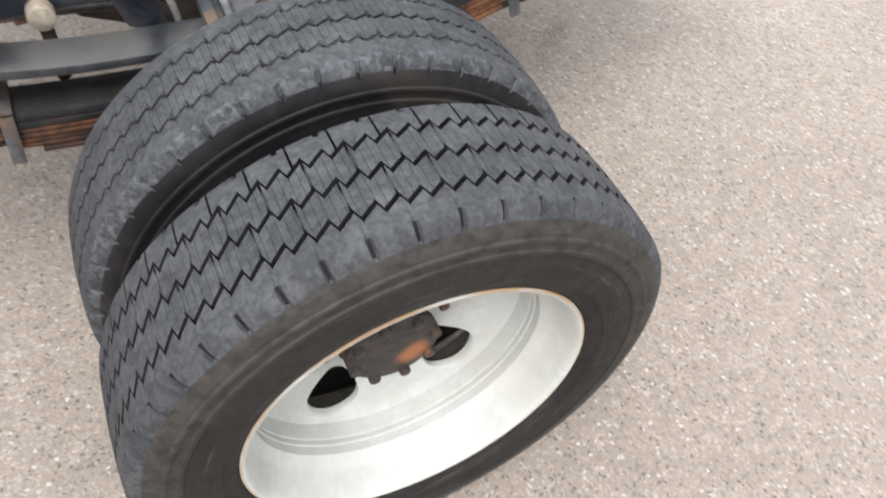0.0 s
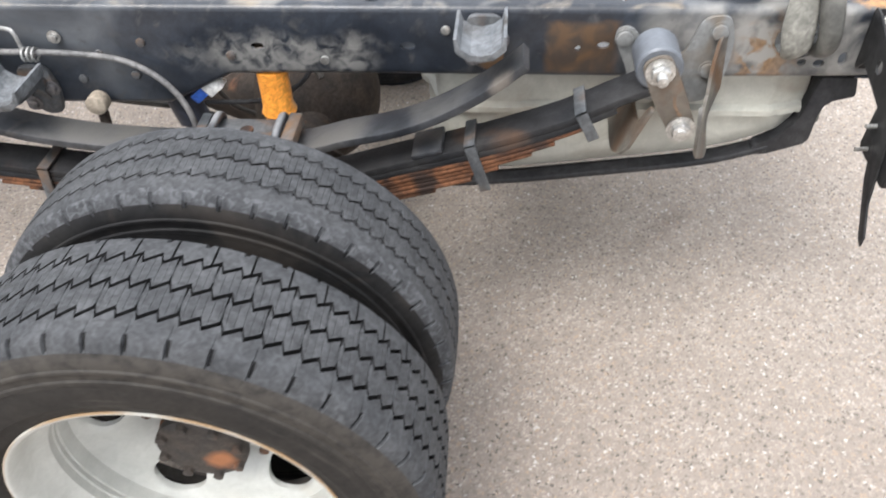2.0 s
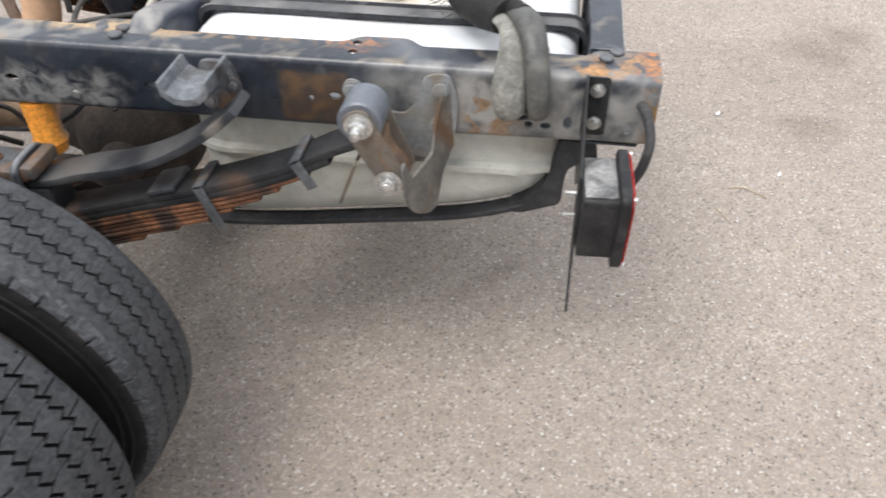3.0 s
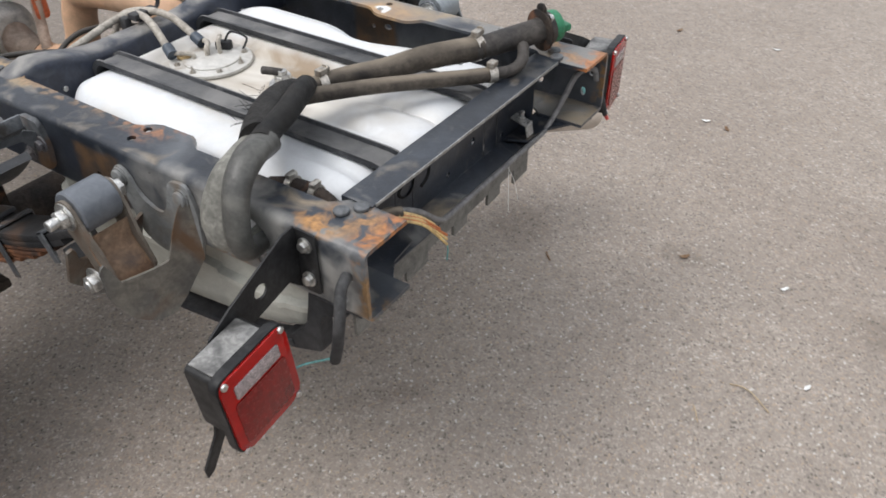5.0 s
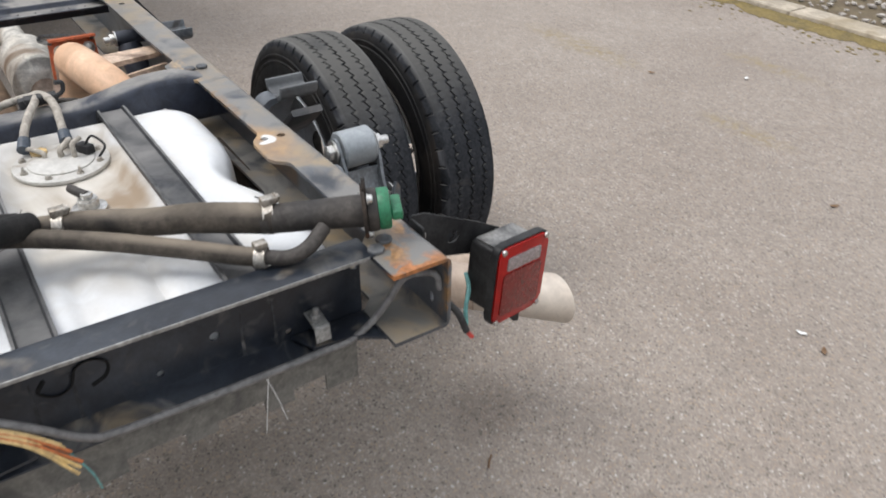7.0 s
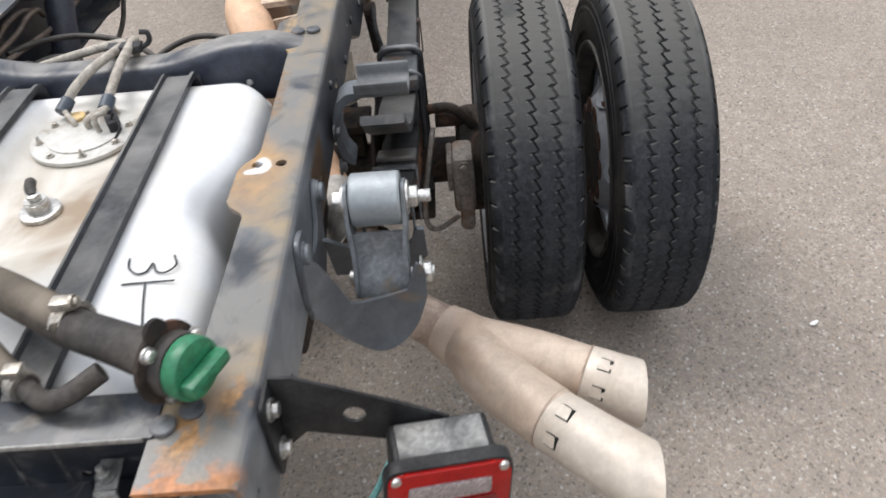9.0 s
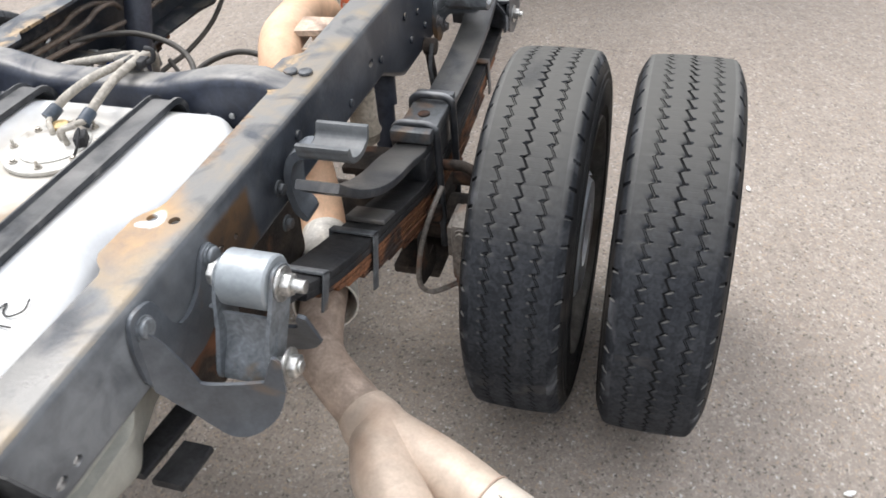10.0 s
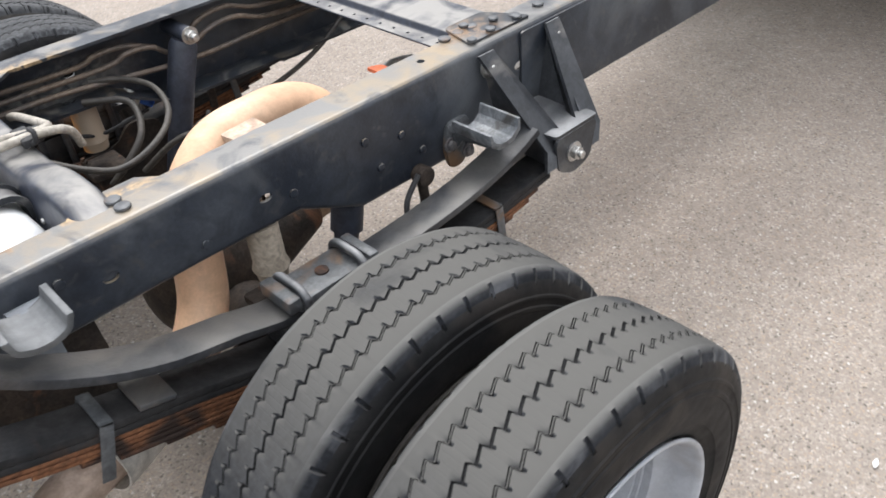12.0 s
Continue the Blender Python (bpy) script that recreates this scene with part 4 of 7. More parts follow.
# ---- wheels ----
def tyre_mesh(blocks):
    """A worn highway tyre on its side-to-side axis y, at the origin: sawtooth grooves, shoulder slots, ribbed sidewalls.
    blocks: staggered lateral cuts part the ribs into blocks; else worn ribs, their grooves down to double lines."""
    pitches, half = 48, 0.0915
    fracs = [0.0, 0.03, 0.06, 0.12, 0.2, 0.23, 0.26, 0.33, 0.4, 0.45, 0.48, 0.5, 0.53, 0.56, 0.62, 0.7, 0.76, 0.83, 0.9]
    grooves = (-0.048, 0.0, 0.048)
    gw, gd = (0.0036, 0.009) if blocks else (0.003, 0.003)
    # columns across the tread: y, share of the sawtooth, depth, kind, row of blocks
    cols = [(-half - 0.007, 0, 0.016, "s", 0), (-half - 0.002, 0, 0.007, "e", 0), (-half + 0.004, 0, 0.0015, "e", 0), (-half + 0.012, 0, 0.0, "n", 0)]
    for k, g in enumerate(grooves):
        cols += [(g - 0.019, 0.4, 0, "m", k), (g - 0.0095, 0.8, 0, "k", k), (g - gw, 1, 0, "t", k), (g - gw * 0.7, 1, gd, "g", k)]
        if not blocks and k != 1:
            cols += [(g - 0.0009, 1, 0.0008, "r", k), (g + 0.0009, 1, 0.0008, "r", k)]
        cols += [(g + gw * 0.7, 1, gd, "g", k), (g + gw, 1, 0, "t", k + 1), (g + 0.0095, 0.8, 0, "k", k + 1), (g + 0.019, 0.4, 0, "m", k + 1)]
    cols += [(half - 0.012, 0, 0.0, "n", 3), (half - 0.004, 0, 0.0015, "e", 3), (half + 0.002, 0, 0.007, "e", 3), (half + 0.007, 0, 0.016, "s", 3)]
    gap = {0: 0.2, 1: 0.0, 2: 0.5, 3: 0.7}  # where each row's lateral cut begins, in pitches
    side = [(0.1015, 0.375), (0.1055, 0.366), (0.1065, 0.359), (0.109, 0.357), (0.1095, 0.353), (0.108, 0.351), (0.1085, 0.341), (0.111, 0.339), (0.1115, 0.333), (0.11, 0.331),
            (0.112, 0.318), (0.1115, 0.302), (0.1095, 0.288), (0.1092, 0.286), (0.1065, 0.284), (0.103, 0.272), (0.098, 0.261), (0.088, 0.254)]
    bm = bmesh.new()
    uv = bm.loops.layers.uv.new("tread")
    rows, low = [], []
    steps = [(p, f) for p in range(pitches) for f in fracs]
    for p, f in steps:
        a = 2 * math.pi * (p + f) / pitches
        ph = (f * 2 + 1e-9) % 1
        zig = (0.0075 if blocks else 0.0058) * (ph / 0.8 * 2 - 1 if ph <= 0.8 + 1e-6 else 1 - (ph - 0.8) / 0.2 * 2)
        wear = 0.0012 * noise.noise((3 * math.sin(a), 3 * math.cos(a), 7.0 if blocks else 2.0))
        slot = (0.009 if 0.44 < f < 0.535 else 0.004 if 0.42 < f < 0.555 else 0.0) if blocks else 0.009 if 0.44 < f < 0.535 else 0.004 if 0.42 < f < 0.555 else 0.0
        row, deep = [(-y, r) for y, r in reversed(side)], []
        for y, w, d, kind, k in cols:
            cut = slot if (kind == "e" if blocks else kind == "s" or (kind == "e" and abs(y) > half)) else 0.0
            at = f - gap[k]
            if blocks and kind not in "gs" and k in (0, 1, 2) and abs(at - 0.03) < 0.004:
                cut = max(cut, 0.008 if k == 0 or kind in "tke" else 0.0012)
            if blocks and k == 3 and kind in "mn" and abs(f - 0.5) < 0.004:
                cut = max(cut, 0.0014)
            if not blocks and kind == "t" and f in (0.4, 0.9):
                cut = max(cut, 0.0045)
            deep.append(cut > 0.002)
            row.append((y + zig * w, RADIUS - (d + 0.004 * (y / half) ** 2 + cut + wear)))
        row += side
        low.append(deep)
        rows.append([bm.verts.new((r * math.sin(a), y, r * math.cos(a))) for y, r in row])
    n, m, first = len(rows), len(rows[0]), len(side)
    for i in range(n):
        a, b = rows[i], rows[(i + 1) % n]
        f = steps[i][1]
        for j in range(m - 1):
            face = bm.faces.new((a[j], a[j + 1], b[j + 1], b[j]))
            c0, c1 = j - first, j + 1 - first
            if 0 <= c0 and c1 < len(cols):
                k0, k1 = cols[c0][3], cols[c1][3]
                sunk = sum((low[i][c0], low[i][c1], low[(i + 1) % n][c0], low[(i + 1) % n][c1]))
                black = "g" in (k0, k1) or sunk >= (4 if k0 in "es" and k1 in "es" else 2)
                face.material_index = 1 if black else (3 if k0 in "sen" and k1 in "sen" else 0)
                u0, u1 = steps[i][0] + f, steps[i][0] + (1.0 if f == fracs[-1] else fracs[fracs.index(f) + 1])
                for loop, (u, v) in zip(face.loops, ((u0, abs(cols[c0][0])), (u0, abs(cols[c1][0])), (u1, abs(cols[c1][0])), (u1, abs(cols[c0][0])))):
                    loop[uv].uv = (u, v)
            else:
                face.material_index = 2
    me = bpy.data.meshes.new("tyre")
    bmesh.ops.recalc_face_normals(bm, faces=bm.faces)
    for face in bm.faces:
        face.smooth = True
    bm.to_mesh(me)
    bm.free()
    me.set_sharp_from_angle(angle=radians(40))
    return me


def tyre_on(ob, base, keys, width=1.0):
    """Fits a tyre to a wheel that stands in its place, pressed flat where it meets the ground."""
    me = base.copy()
    for v in me.vertices:
        v.co.y *= width
    for key in keys:
        me.materials.append(M[key])
    m = truck.matrix_world @ ob.matrix_basis
    back = m.inverted()
    for v in me.vertices:
        p = m @ v.co
        if p.z < 0.05:
            squash = (0.05 - p.z) / 0.06
            v.co.y *= 1 + 0.05 * max(0.0, squash)
            if p.z < 0.003:
                p = m @ v.co
                p.z = 0.003
                v.co = back @ p
    t = new("tyre", me)
    t.parent = ob
    return t


def revolve(profile, seg=96, bm=None):
    """Turns (y, r) points round the y axis."""
    own = bmesh.new()
    rows = [[own.verts.new((r * math.sin(a), y, r * math.cos(a))) for y, r in profile] for a in np.linspace(0, 2 * math.pi, seg, endpoint=False)]
    for i in range(seg):
        a, b = rows[i], rows[(i + 1) % seg]
        for j in range(len(profile) - 1):
            own.faces.new((a[j], a[j + 1], b[j + 1], b[j]))
    return join(bm, own)


def wheel_mesh():
    """A disc wheel at the origin whose dish opens to +y: rim barrel, then a disc with five oval hand holes."""
    out = [(0.0895, 0.2492), (0.0975, 0.252), (0.1, 0.2555), (0.1005, 0.2585), (0.099, 0.2605), (0.096, 0.2605), (0.093, 0.257), (0.09, 0.25), (0.07, 0.244), (0.05, 0.242), (0.04, 0.236), (0.028, 0.226),
           (0.012, 0.2275), (0.0105, 0.2255), (0.006, 0.2255), (0.0045, 0.2275), (0.0, 0.2275), (-0.0015, 0.2255), (-0.006, 0.225), (-0.02, 0.2245), (-0.028, 0.2235), (-0.055, 0.2235)]
    bm = revolve(out)
    bm = revolve([(-0.055, 0.2235), (-0.06, 0.238), (-0.09, 0.25), (-0.094, 0.264), (-0.1, 0.263), (-0.1, 0.256), (-0.094, 0.247), (-0.062, 0.233), (-0.06, 0.2215)], bm=bm)
    # disc: y as a function of r, a bell that drops back to the mounting face
    disc_y = curve_at([(0.08, -0.1), (0.115, -0.098), (0.13, -0.084), (0.145, -0.067), (0.16, -0.055), (0.18, -0.046), (0.205, -0.04), (0.2235, -0.028)])
    own = bmesh.new()
    r1, r2, n = 0.122, 0.2235, 48
    hole_r, hr, ha = 0.174, 0.038, 0.268
    for sct in range(5):
        base = 2 * math.pi * (sct + 0.5) / 5 + math.radians(5)
        edge, hole = [], []
        for k in range(n):
            a = 2 * math.pi * k / n
            ca, sa = math.cos(a), math.sin(a)
            hole.append((ha * ca, hole_r + hr * sa))
            f = 1 / max(abs(ca), abs(sa))
            u, v = ca * f, sa * f
            edge.append((u * math.pi / 5, (r1 + r2) / 2 + v * (r2 - r1) / 2))
        loops = []
        for t in (0.0, 0.12, 0.3, 0.55, 0.8, 1.0):
            loops.append([own.verts.new(((r := h[1] + (e[1] - h[1]) * t) * math.sin(base + h[0] + (e[0] - h[0]) * t), disc_y(r) + (-0.004 if t == 0 else 0),
                                         r * math.cos(base + h[0] + (e[0] - h[0]) * t))) for h, e in zip(hole, edge)])
        inner = [own.verts.new((v.co.x, v.co.y - 0.01, v.co.z)) for v in loops[0]]
        loops.insert(0, inner)
        for a, b in zip(loops, loops[1:]):
            for k in range(n):
                own.faces.new((a[k], a[(k + 1) % n], b[(k + 1) % n], b[k]))
    own = revolve([(disc_y(r1), 0.07), (disc_y(r1), r1)], 60, own)
    bmesh.ops.remove_doubles(own, verts=own.verts, dist=0.0008)
    bm = join(bm, own)
    # rim faces behind the disc take the dark shade tone
    for f in bm.faces:
        f.material_index = 1 if f.calc_center_median().y < -0.0565 and f.calc_center_median().xz.length > 0.2 else 0
    me = bpy.data.meshes.new("wheel")
    bmesh.ops.recalc_face_normals(bm, faces=bm.faces)
    for f in bm.faces:
        f.smooth = True
    bm.to_mesh(me)
    bm.free()
    me.set_sharp_from_angle(angle=radians(40))
    me.materials.append(M["white_wheel"])
    me.materials.append(M["shaded_wheel"])
    return me


TYRE_RIB, TYRE_BLOCK, WHEEL = tyre_mesh(False), tyre_mesh(True), wheel_mesh()
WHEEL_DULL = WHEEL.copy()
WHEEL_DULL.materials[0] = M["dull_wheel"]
# near inner wheel wholly in that shade tone, so the hand holes look black
WHEEL_SHADED = WHEEL.copy()
WHEEL_SHADED.materials[0] = M["shaded_wheel"]


def hub_material():
    """Grease-black iron with one orange rust patch on the cap and brown rust elsewhere."""
    m, n, l, b, colour, mix, ramp, noise_at, co = mat("rust_patched_hub", (0.022, 0.02, 0.019), (0.055, 0.043, 0.034), 18, 0.75, 0.0, 0.6, stain=(0.12, 0.055, 0.03), stain_at=0.66, stain_scale=13)
    colour = mix(place_mask(n, l, co, (-0.0126, 0.0, -0.0316), (0.024, 0.03, 0.02), 0.4, noise_at(40, 8, 0.4), 0.5), colour, (0.3, 0.12, 0.05))
    l.new(colour, b.inputs["Base Color"])
    return m


M["hub"] = hub_material()


def hub_parts(wheel):
    """Dark rusty hub with its cap bolts and the ten wheel nuts, on the dish side."""
    hub = part("hub", revolve([(-0.098, 0.0), (-0.098, 0.098), (-0.09, 0.098), (-0.084, 0.09), (-0.076, 0.076), (-0.03, 0.07), (-0.026, 0.075), (-0.012, 0.075), (-0.008, 0.07), (-0.005, 0.058), (-0.003, 0.0)], 40), M["hub"], wheel, "dark rusty axle hub with an orange rust patch")
    for k in range(8):
        a = 2 * math.pi * (k + 0.5) / 8
        part("cap_bolt", disc((0.066 * math.sin(a), -0.006, 0.066 * math.cos(a)), (0, 1, 0), 0.0095, 0.016, bevel=0.001, hexed=True), M["hub"], hub)
    for k in range(10):
        a = 2 * math.pi * (k + 0.25) / 10
        c = (0.108 * math.sin(a), -0.097, 0.108 * math.cos(a))
        part("wheel_nut", bolt_mesh(c, (0, 1, 0), 0.016, 0.024), M["nut_rust"], wheel, "orange-rusted wheel nut on its stud")


def wheel(s, x, y, outward, spin, label, hub, tread, keys):
    ob = new("wheel", WHEEL_DULL if s > 0 else WHEEL if hub else WHEEL_SHADED)
    ob.parent = truck
    ob.matrix_basis = Matrix.Translation((x, y, AXLE_Z)) @ Matrix.Rotation(0 if (s * outward) > 0 else math.pi, 4, "Z") @ Matrix.Rotation(spin, 4, "Y")
    ob["label"] = label
    tyre_on(ob, tread, keys, 0.94 if s > 0 else 1.0 if hub else 0.92)["label"] = "worn black truck tyre with blocky zigzag tread" if tread is TYRE_BLOCK else "worn black truck tyre with zigzag tread grooves"
    if hub:
        hub_parts(ob)
    part("valve_stem", tube([(0.02, -0.02, 0.222), (0.02, 0.0, 0.215), (0.02, 0.03, 0.212)], 0.004, 8), M["bolt"], ob)
    return ob


M["nut_rust"] = plain("brown_rusted_nut", (0.15, 0.065, 0.03), (0.06, 0.035, 0.025), 40, 0.8, 0.0, 0.5)
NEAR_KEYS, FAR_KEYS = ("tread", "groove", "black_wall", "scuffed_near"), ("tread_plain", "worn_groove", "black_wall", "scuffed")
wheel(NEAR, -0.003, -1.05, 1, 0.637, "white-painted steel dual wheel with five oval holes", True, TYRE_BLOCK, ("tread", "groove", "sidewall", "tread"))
wheel(NEAR, -0.003, -0.7815, -1, 0.9, "brown inner dual wheel coloured dark as in shade, dish facing inwards", False, TYRE_RIB, NEAR_KEYS)
wheel(FAR, 0.012, 1.049, 1, 1.9, "dull grey-white steel dual wheel, stained in patches", True, TYRE_RIB, FAR_KEYS)
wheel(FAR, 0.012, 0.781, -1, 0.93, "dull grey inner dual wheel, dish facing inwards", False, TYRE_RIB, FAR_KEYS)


# ---- axle, brakes ----
M["caliper"] = plain("dusty_iron_caliper", (0.14, 0.125, 0.11), (0.23, 0.205, 0.18), 18, 0.7, 0.1, 0.4, stain=(0.16, 0.08, 0.045), stain_at=0.62, stain_scale=12)


def rear_axle():
    bm = tube([(0, -0.72, AXLE_Z), (0, 0.72, AXLE_Z)], 0.056, 20, smooth=False)
    own = bmesh.new()
    bmesh.ops.create_uvsphere(own, u_segments=28, v_segments=16, radius=0.175)
    bmesh.ops.scale(own, vec=(0.95, 1.0, 1.0), verts=own.verts)
    bmesh.ops.translate(own, vec=(-0.02, 0.02, AXLE_Z), verts=own.verts)
    bm = join(bm, own)
    bm = tube([(-0.1, 0.02, AXLE_Z), (-0.3, 0.02, AXLE_Z + 0.02)], [0.11, 0.055], 20, bm, smooth=False)
    ob = part("rear_axle", bm, M["rust_dark"], truck, "dark rusty axle housing with a round differential")
    for s in (NEAR, FAR):
        part("brake_drum", revolve_at((0, s * 0.655, AXLE_Z), s, [(-0.03, 0.06), (-0.03, 0.1), (-0.02, 0.125), (0.0, 0.13), (0.03, 0.13), (0.035, 0.12), (0.035, 0.06)]), M["rust_dark"], ob, "rusty brake disc")
        bm = box(0.1, 0.19, s * 0.64 - 0.028, s * 0.64 + 0.022, AXLE_Z - 0.03, AXLE_Z + 0.12, 0.014)
        bm = box(0.13, 0.2, s * 0.64 - 0.016, s * 0.64 + 0.018, AXLE_Z - 0.075, AXLE_Z + 0.03, 0.012, bm)
        bm = box(0.08, 0.17, s * 0.635 - 0.035, s * 0.635 - 0.02, AXLE_Z + 0.02, AXLE_Z + 0.1, 0.006, bm)
        for z in (-0.02, 0.04, 0.1):
            bm = bolt_mesh((0.192, s * 0.638, AXLE_Z + z), (1, 0, 0), 0.01, bm=bm)
        part("brake_caliper", bm, M["caliper"], ob, "dusty grey-brown brake caliper")
        bm = tube([(0.02, s * 0.58, AXLE_Z + 0.13), (0.02, s * 0.66, AXLE_Z + 0.13)], 0.022, 14, smooth=False)
        bm = tube([(0.03, s * 0.56, AXLE_Z + 0.16), (0.05, s * 0.62, AXLE_Z + 0.17), (0.05, s * 0.67, AXLE_Z + 0.12)], 0.012, 10, bm)
        part("brake_fitting", bm, M["rust_dark"], ob)
        # dark plate added inside the spring to darken the gap beside the axle
        out = rounded([(-0.2, 0.4), (0.2, 0.4), (0.19, 0.5), (0.12, 0.56), (0.07, 0.53), (-0.05, 0.53), (-0.1, 0.58), (-0.18, 0.56)], 0.02)
        part("gap_plate", plate(out, 0.008, Matrix.Translation((0, s * 0.44 - 0.004, 0)) @ XZ, bevel=0.002), M["rust_dark"], ob, "dark rusty plate added to fill the gap beside the axle")
        # spring seat and lower clamp plate hung under the leaves
        bm = box(-0.075, 0.075, s * 0.508 - 0.05, s * 0.508 + 0.05, AXLE_Z + 0.03, AXLE_Z + 0.075, 0.008)
        bm = box(-0.1, 0.13, s * 0.508 - 0.055, s * 0.508 + 0.055, AXLE_Z - 0.085, AXLE_Z - 0.06, 0.006, bm)
        part("spring_seat", bm, M["rust_dark"], ob, "rust-brown spring seat and clamp plate")
        bm = plate(rounded([(0.1, AXLE_Z - 0.07), (0.2, AXLE_Z - 0.05), (0.19, AXLE_Z + 0.08), (0.15, AXLE_Z + 0.08), (0.15, AXLE_Z - 0.01), (0.1, AXLE_Z)], 0.02), 0.008, Matrix.Translation((0, s * 0.54, 0)) @ XZ)
        part("damper_bracket", bm, M["rust_dark"], ob)
        bm = tube([(0.1, s * 0.575, AXLE_Z + 0.15), (0.16, s * 0.565, AXLE_Z + 0.12), (0.2, s * 0.55, AXLE_Z + 0.05), (0.21, s * 0.545, AXLE_Z - 0.03), (0.2, s * 0.57, AXLE_Z - 0.06), (0.17, s * 0.62, AXLE_Z - 0.05)], 0.006, 8)
        part("brake_pipe", bm, M["caliper"], ob, "bent grey brake pipe")
    return ob


def revolve_at(centre, s, profile):
    bm = revolve([(s * y, r) for y, r in profile], 48)
    bmesh.ops.translate(bm, vec=centre, verts=bm.verts)
    return bm


rear_axle()


# ---- cab over the front wheels ----
def cab():
    """A plain cab at the chassis' front end; it shades the ground there."""
    prof = rounded([(-2.75, 0.62), (-3.05, 0.56), (-4.9, 0.56), (-5.0, 0.75), (-4.95, 1.35), (-4.2, 1.5), (-3.75, 2.25), (-3.6, 2.32), (-2.85, 2.3), (-2.75, 2.15)], 0.09, 4)
    bm = plate(prof, 2.0, Matrix.Translation((0, -1.0, 0)) @ XZ, bevel=0.02)
    body = part("cab", bm, M["cab_paint"], truck, "plain white cab at the chassis' front end")
    part("rear_window", plate(rounded([(-0.6, 1.55), (0.6, 1.55), (0.55, 2.05), (-0.55, 2.05)], 0.05), 0.012, Matrix.Translation((-2.756, 0, 0)) @ YZ), M["groove"], body, "dark rear cab window")
    part("windscreen", plate(rounded([(-0.85, 0.06), (0.85, 0.06), (0.78, 0.8), (-0.78, 0.8)], 0.06), 0.012, Matrix.Translation((-4.2, 0, 1.5)) @ Matrix(((0.514, 0, -0.857, 0), (0, 1, 0, 0), (0.857, 0, 0.514, 0), (0, 0, 0, 1))) @ Matrix.Rotation(math.pi / 2, 4, "Z") @ Matrix.Scale(-1, 4, (0, 1, 0))), M["groove"], body, "dark windscreen")
    for y in (-1.009, 0.997):
        part("side_window", plate(rounded([(-4.0, 1.5), (-3.0, 1.5), (-3.02, 2.1), (-3.68, 2.1)], 0.05), 0.012, Matrix.Translation((0, y, 0)) @ XZ), M["groove"], body, "dark side window")
    for s in (NEAR, FAR):
        ob = new("wheel", WHEEL)
        ob.parent = truck
        ob.matrix_basis = Matrix.Translation((-3.95, s * 0.98, AXLE_Z)) @ Matrix.Rotation(0 if s < 0 else math.pi, 4, "Z")
        ob["label"] = "white-painted front wheel under the cab"
        tyre_on(ob, TYRE_RIB, FAR_KEYS)
    part("front_axle", tube([(-3.95, -0.95, AXLE_Z), (-3.95, 0.95, AXLE_Z)], 0.05, 16, smooth=False), M["rust_dark"], truck, "dark front axle beam")


M["cab_paint"] = plain("plain_cab_paint", (0.62, 0.63, 0.63), (0.56, 0.57, 0.57), 3, 0.4, 0.0, 0.05, fine=0.05)
cab()


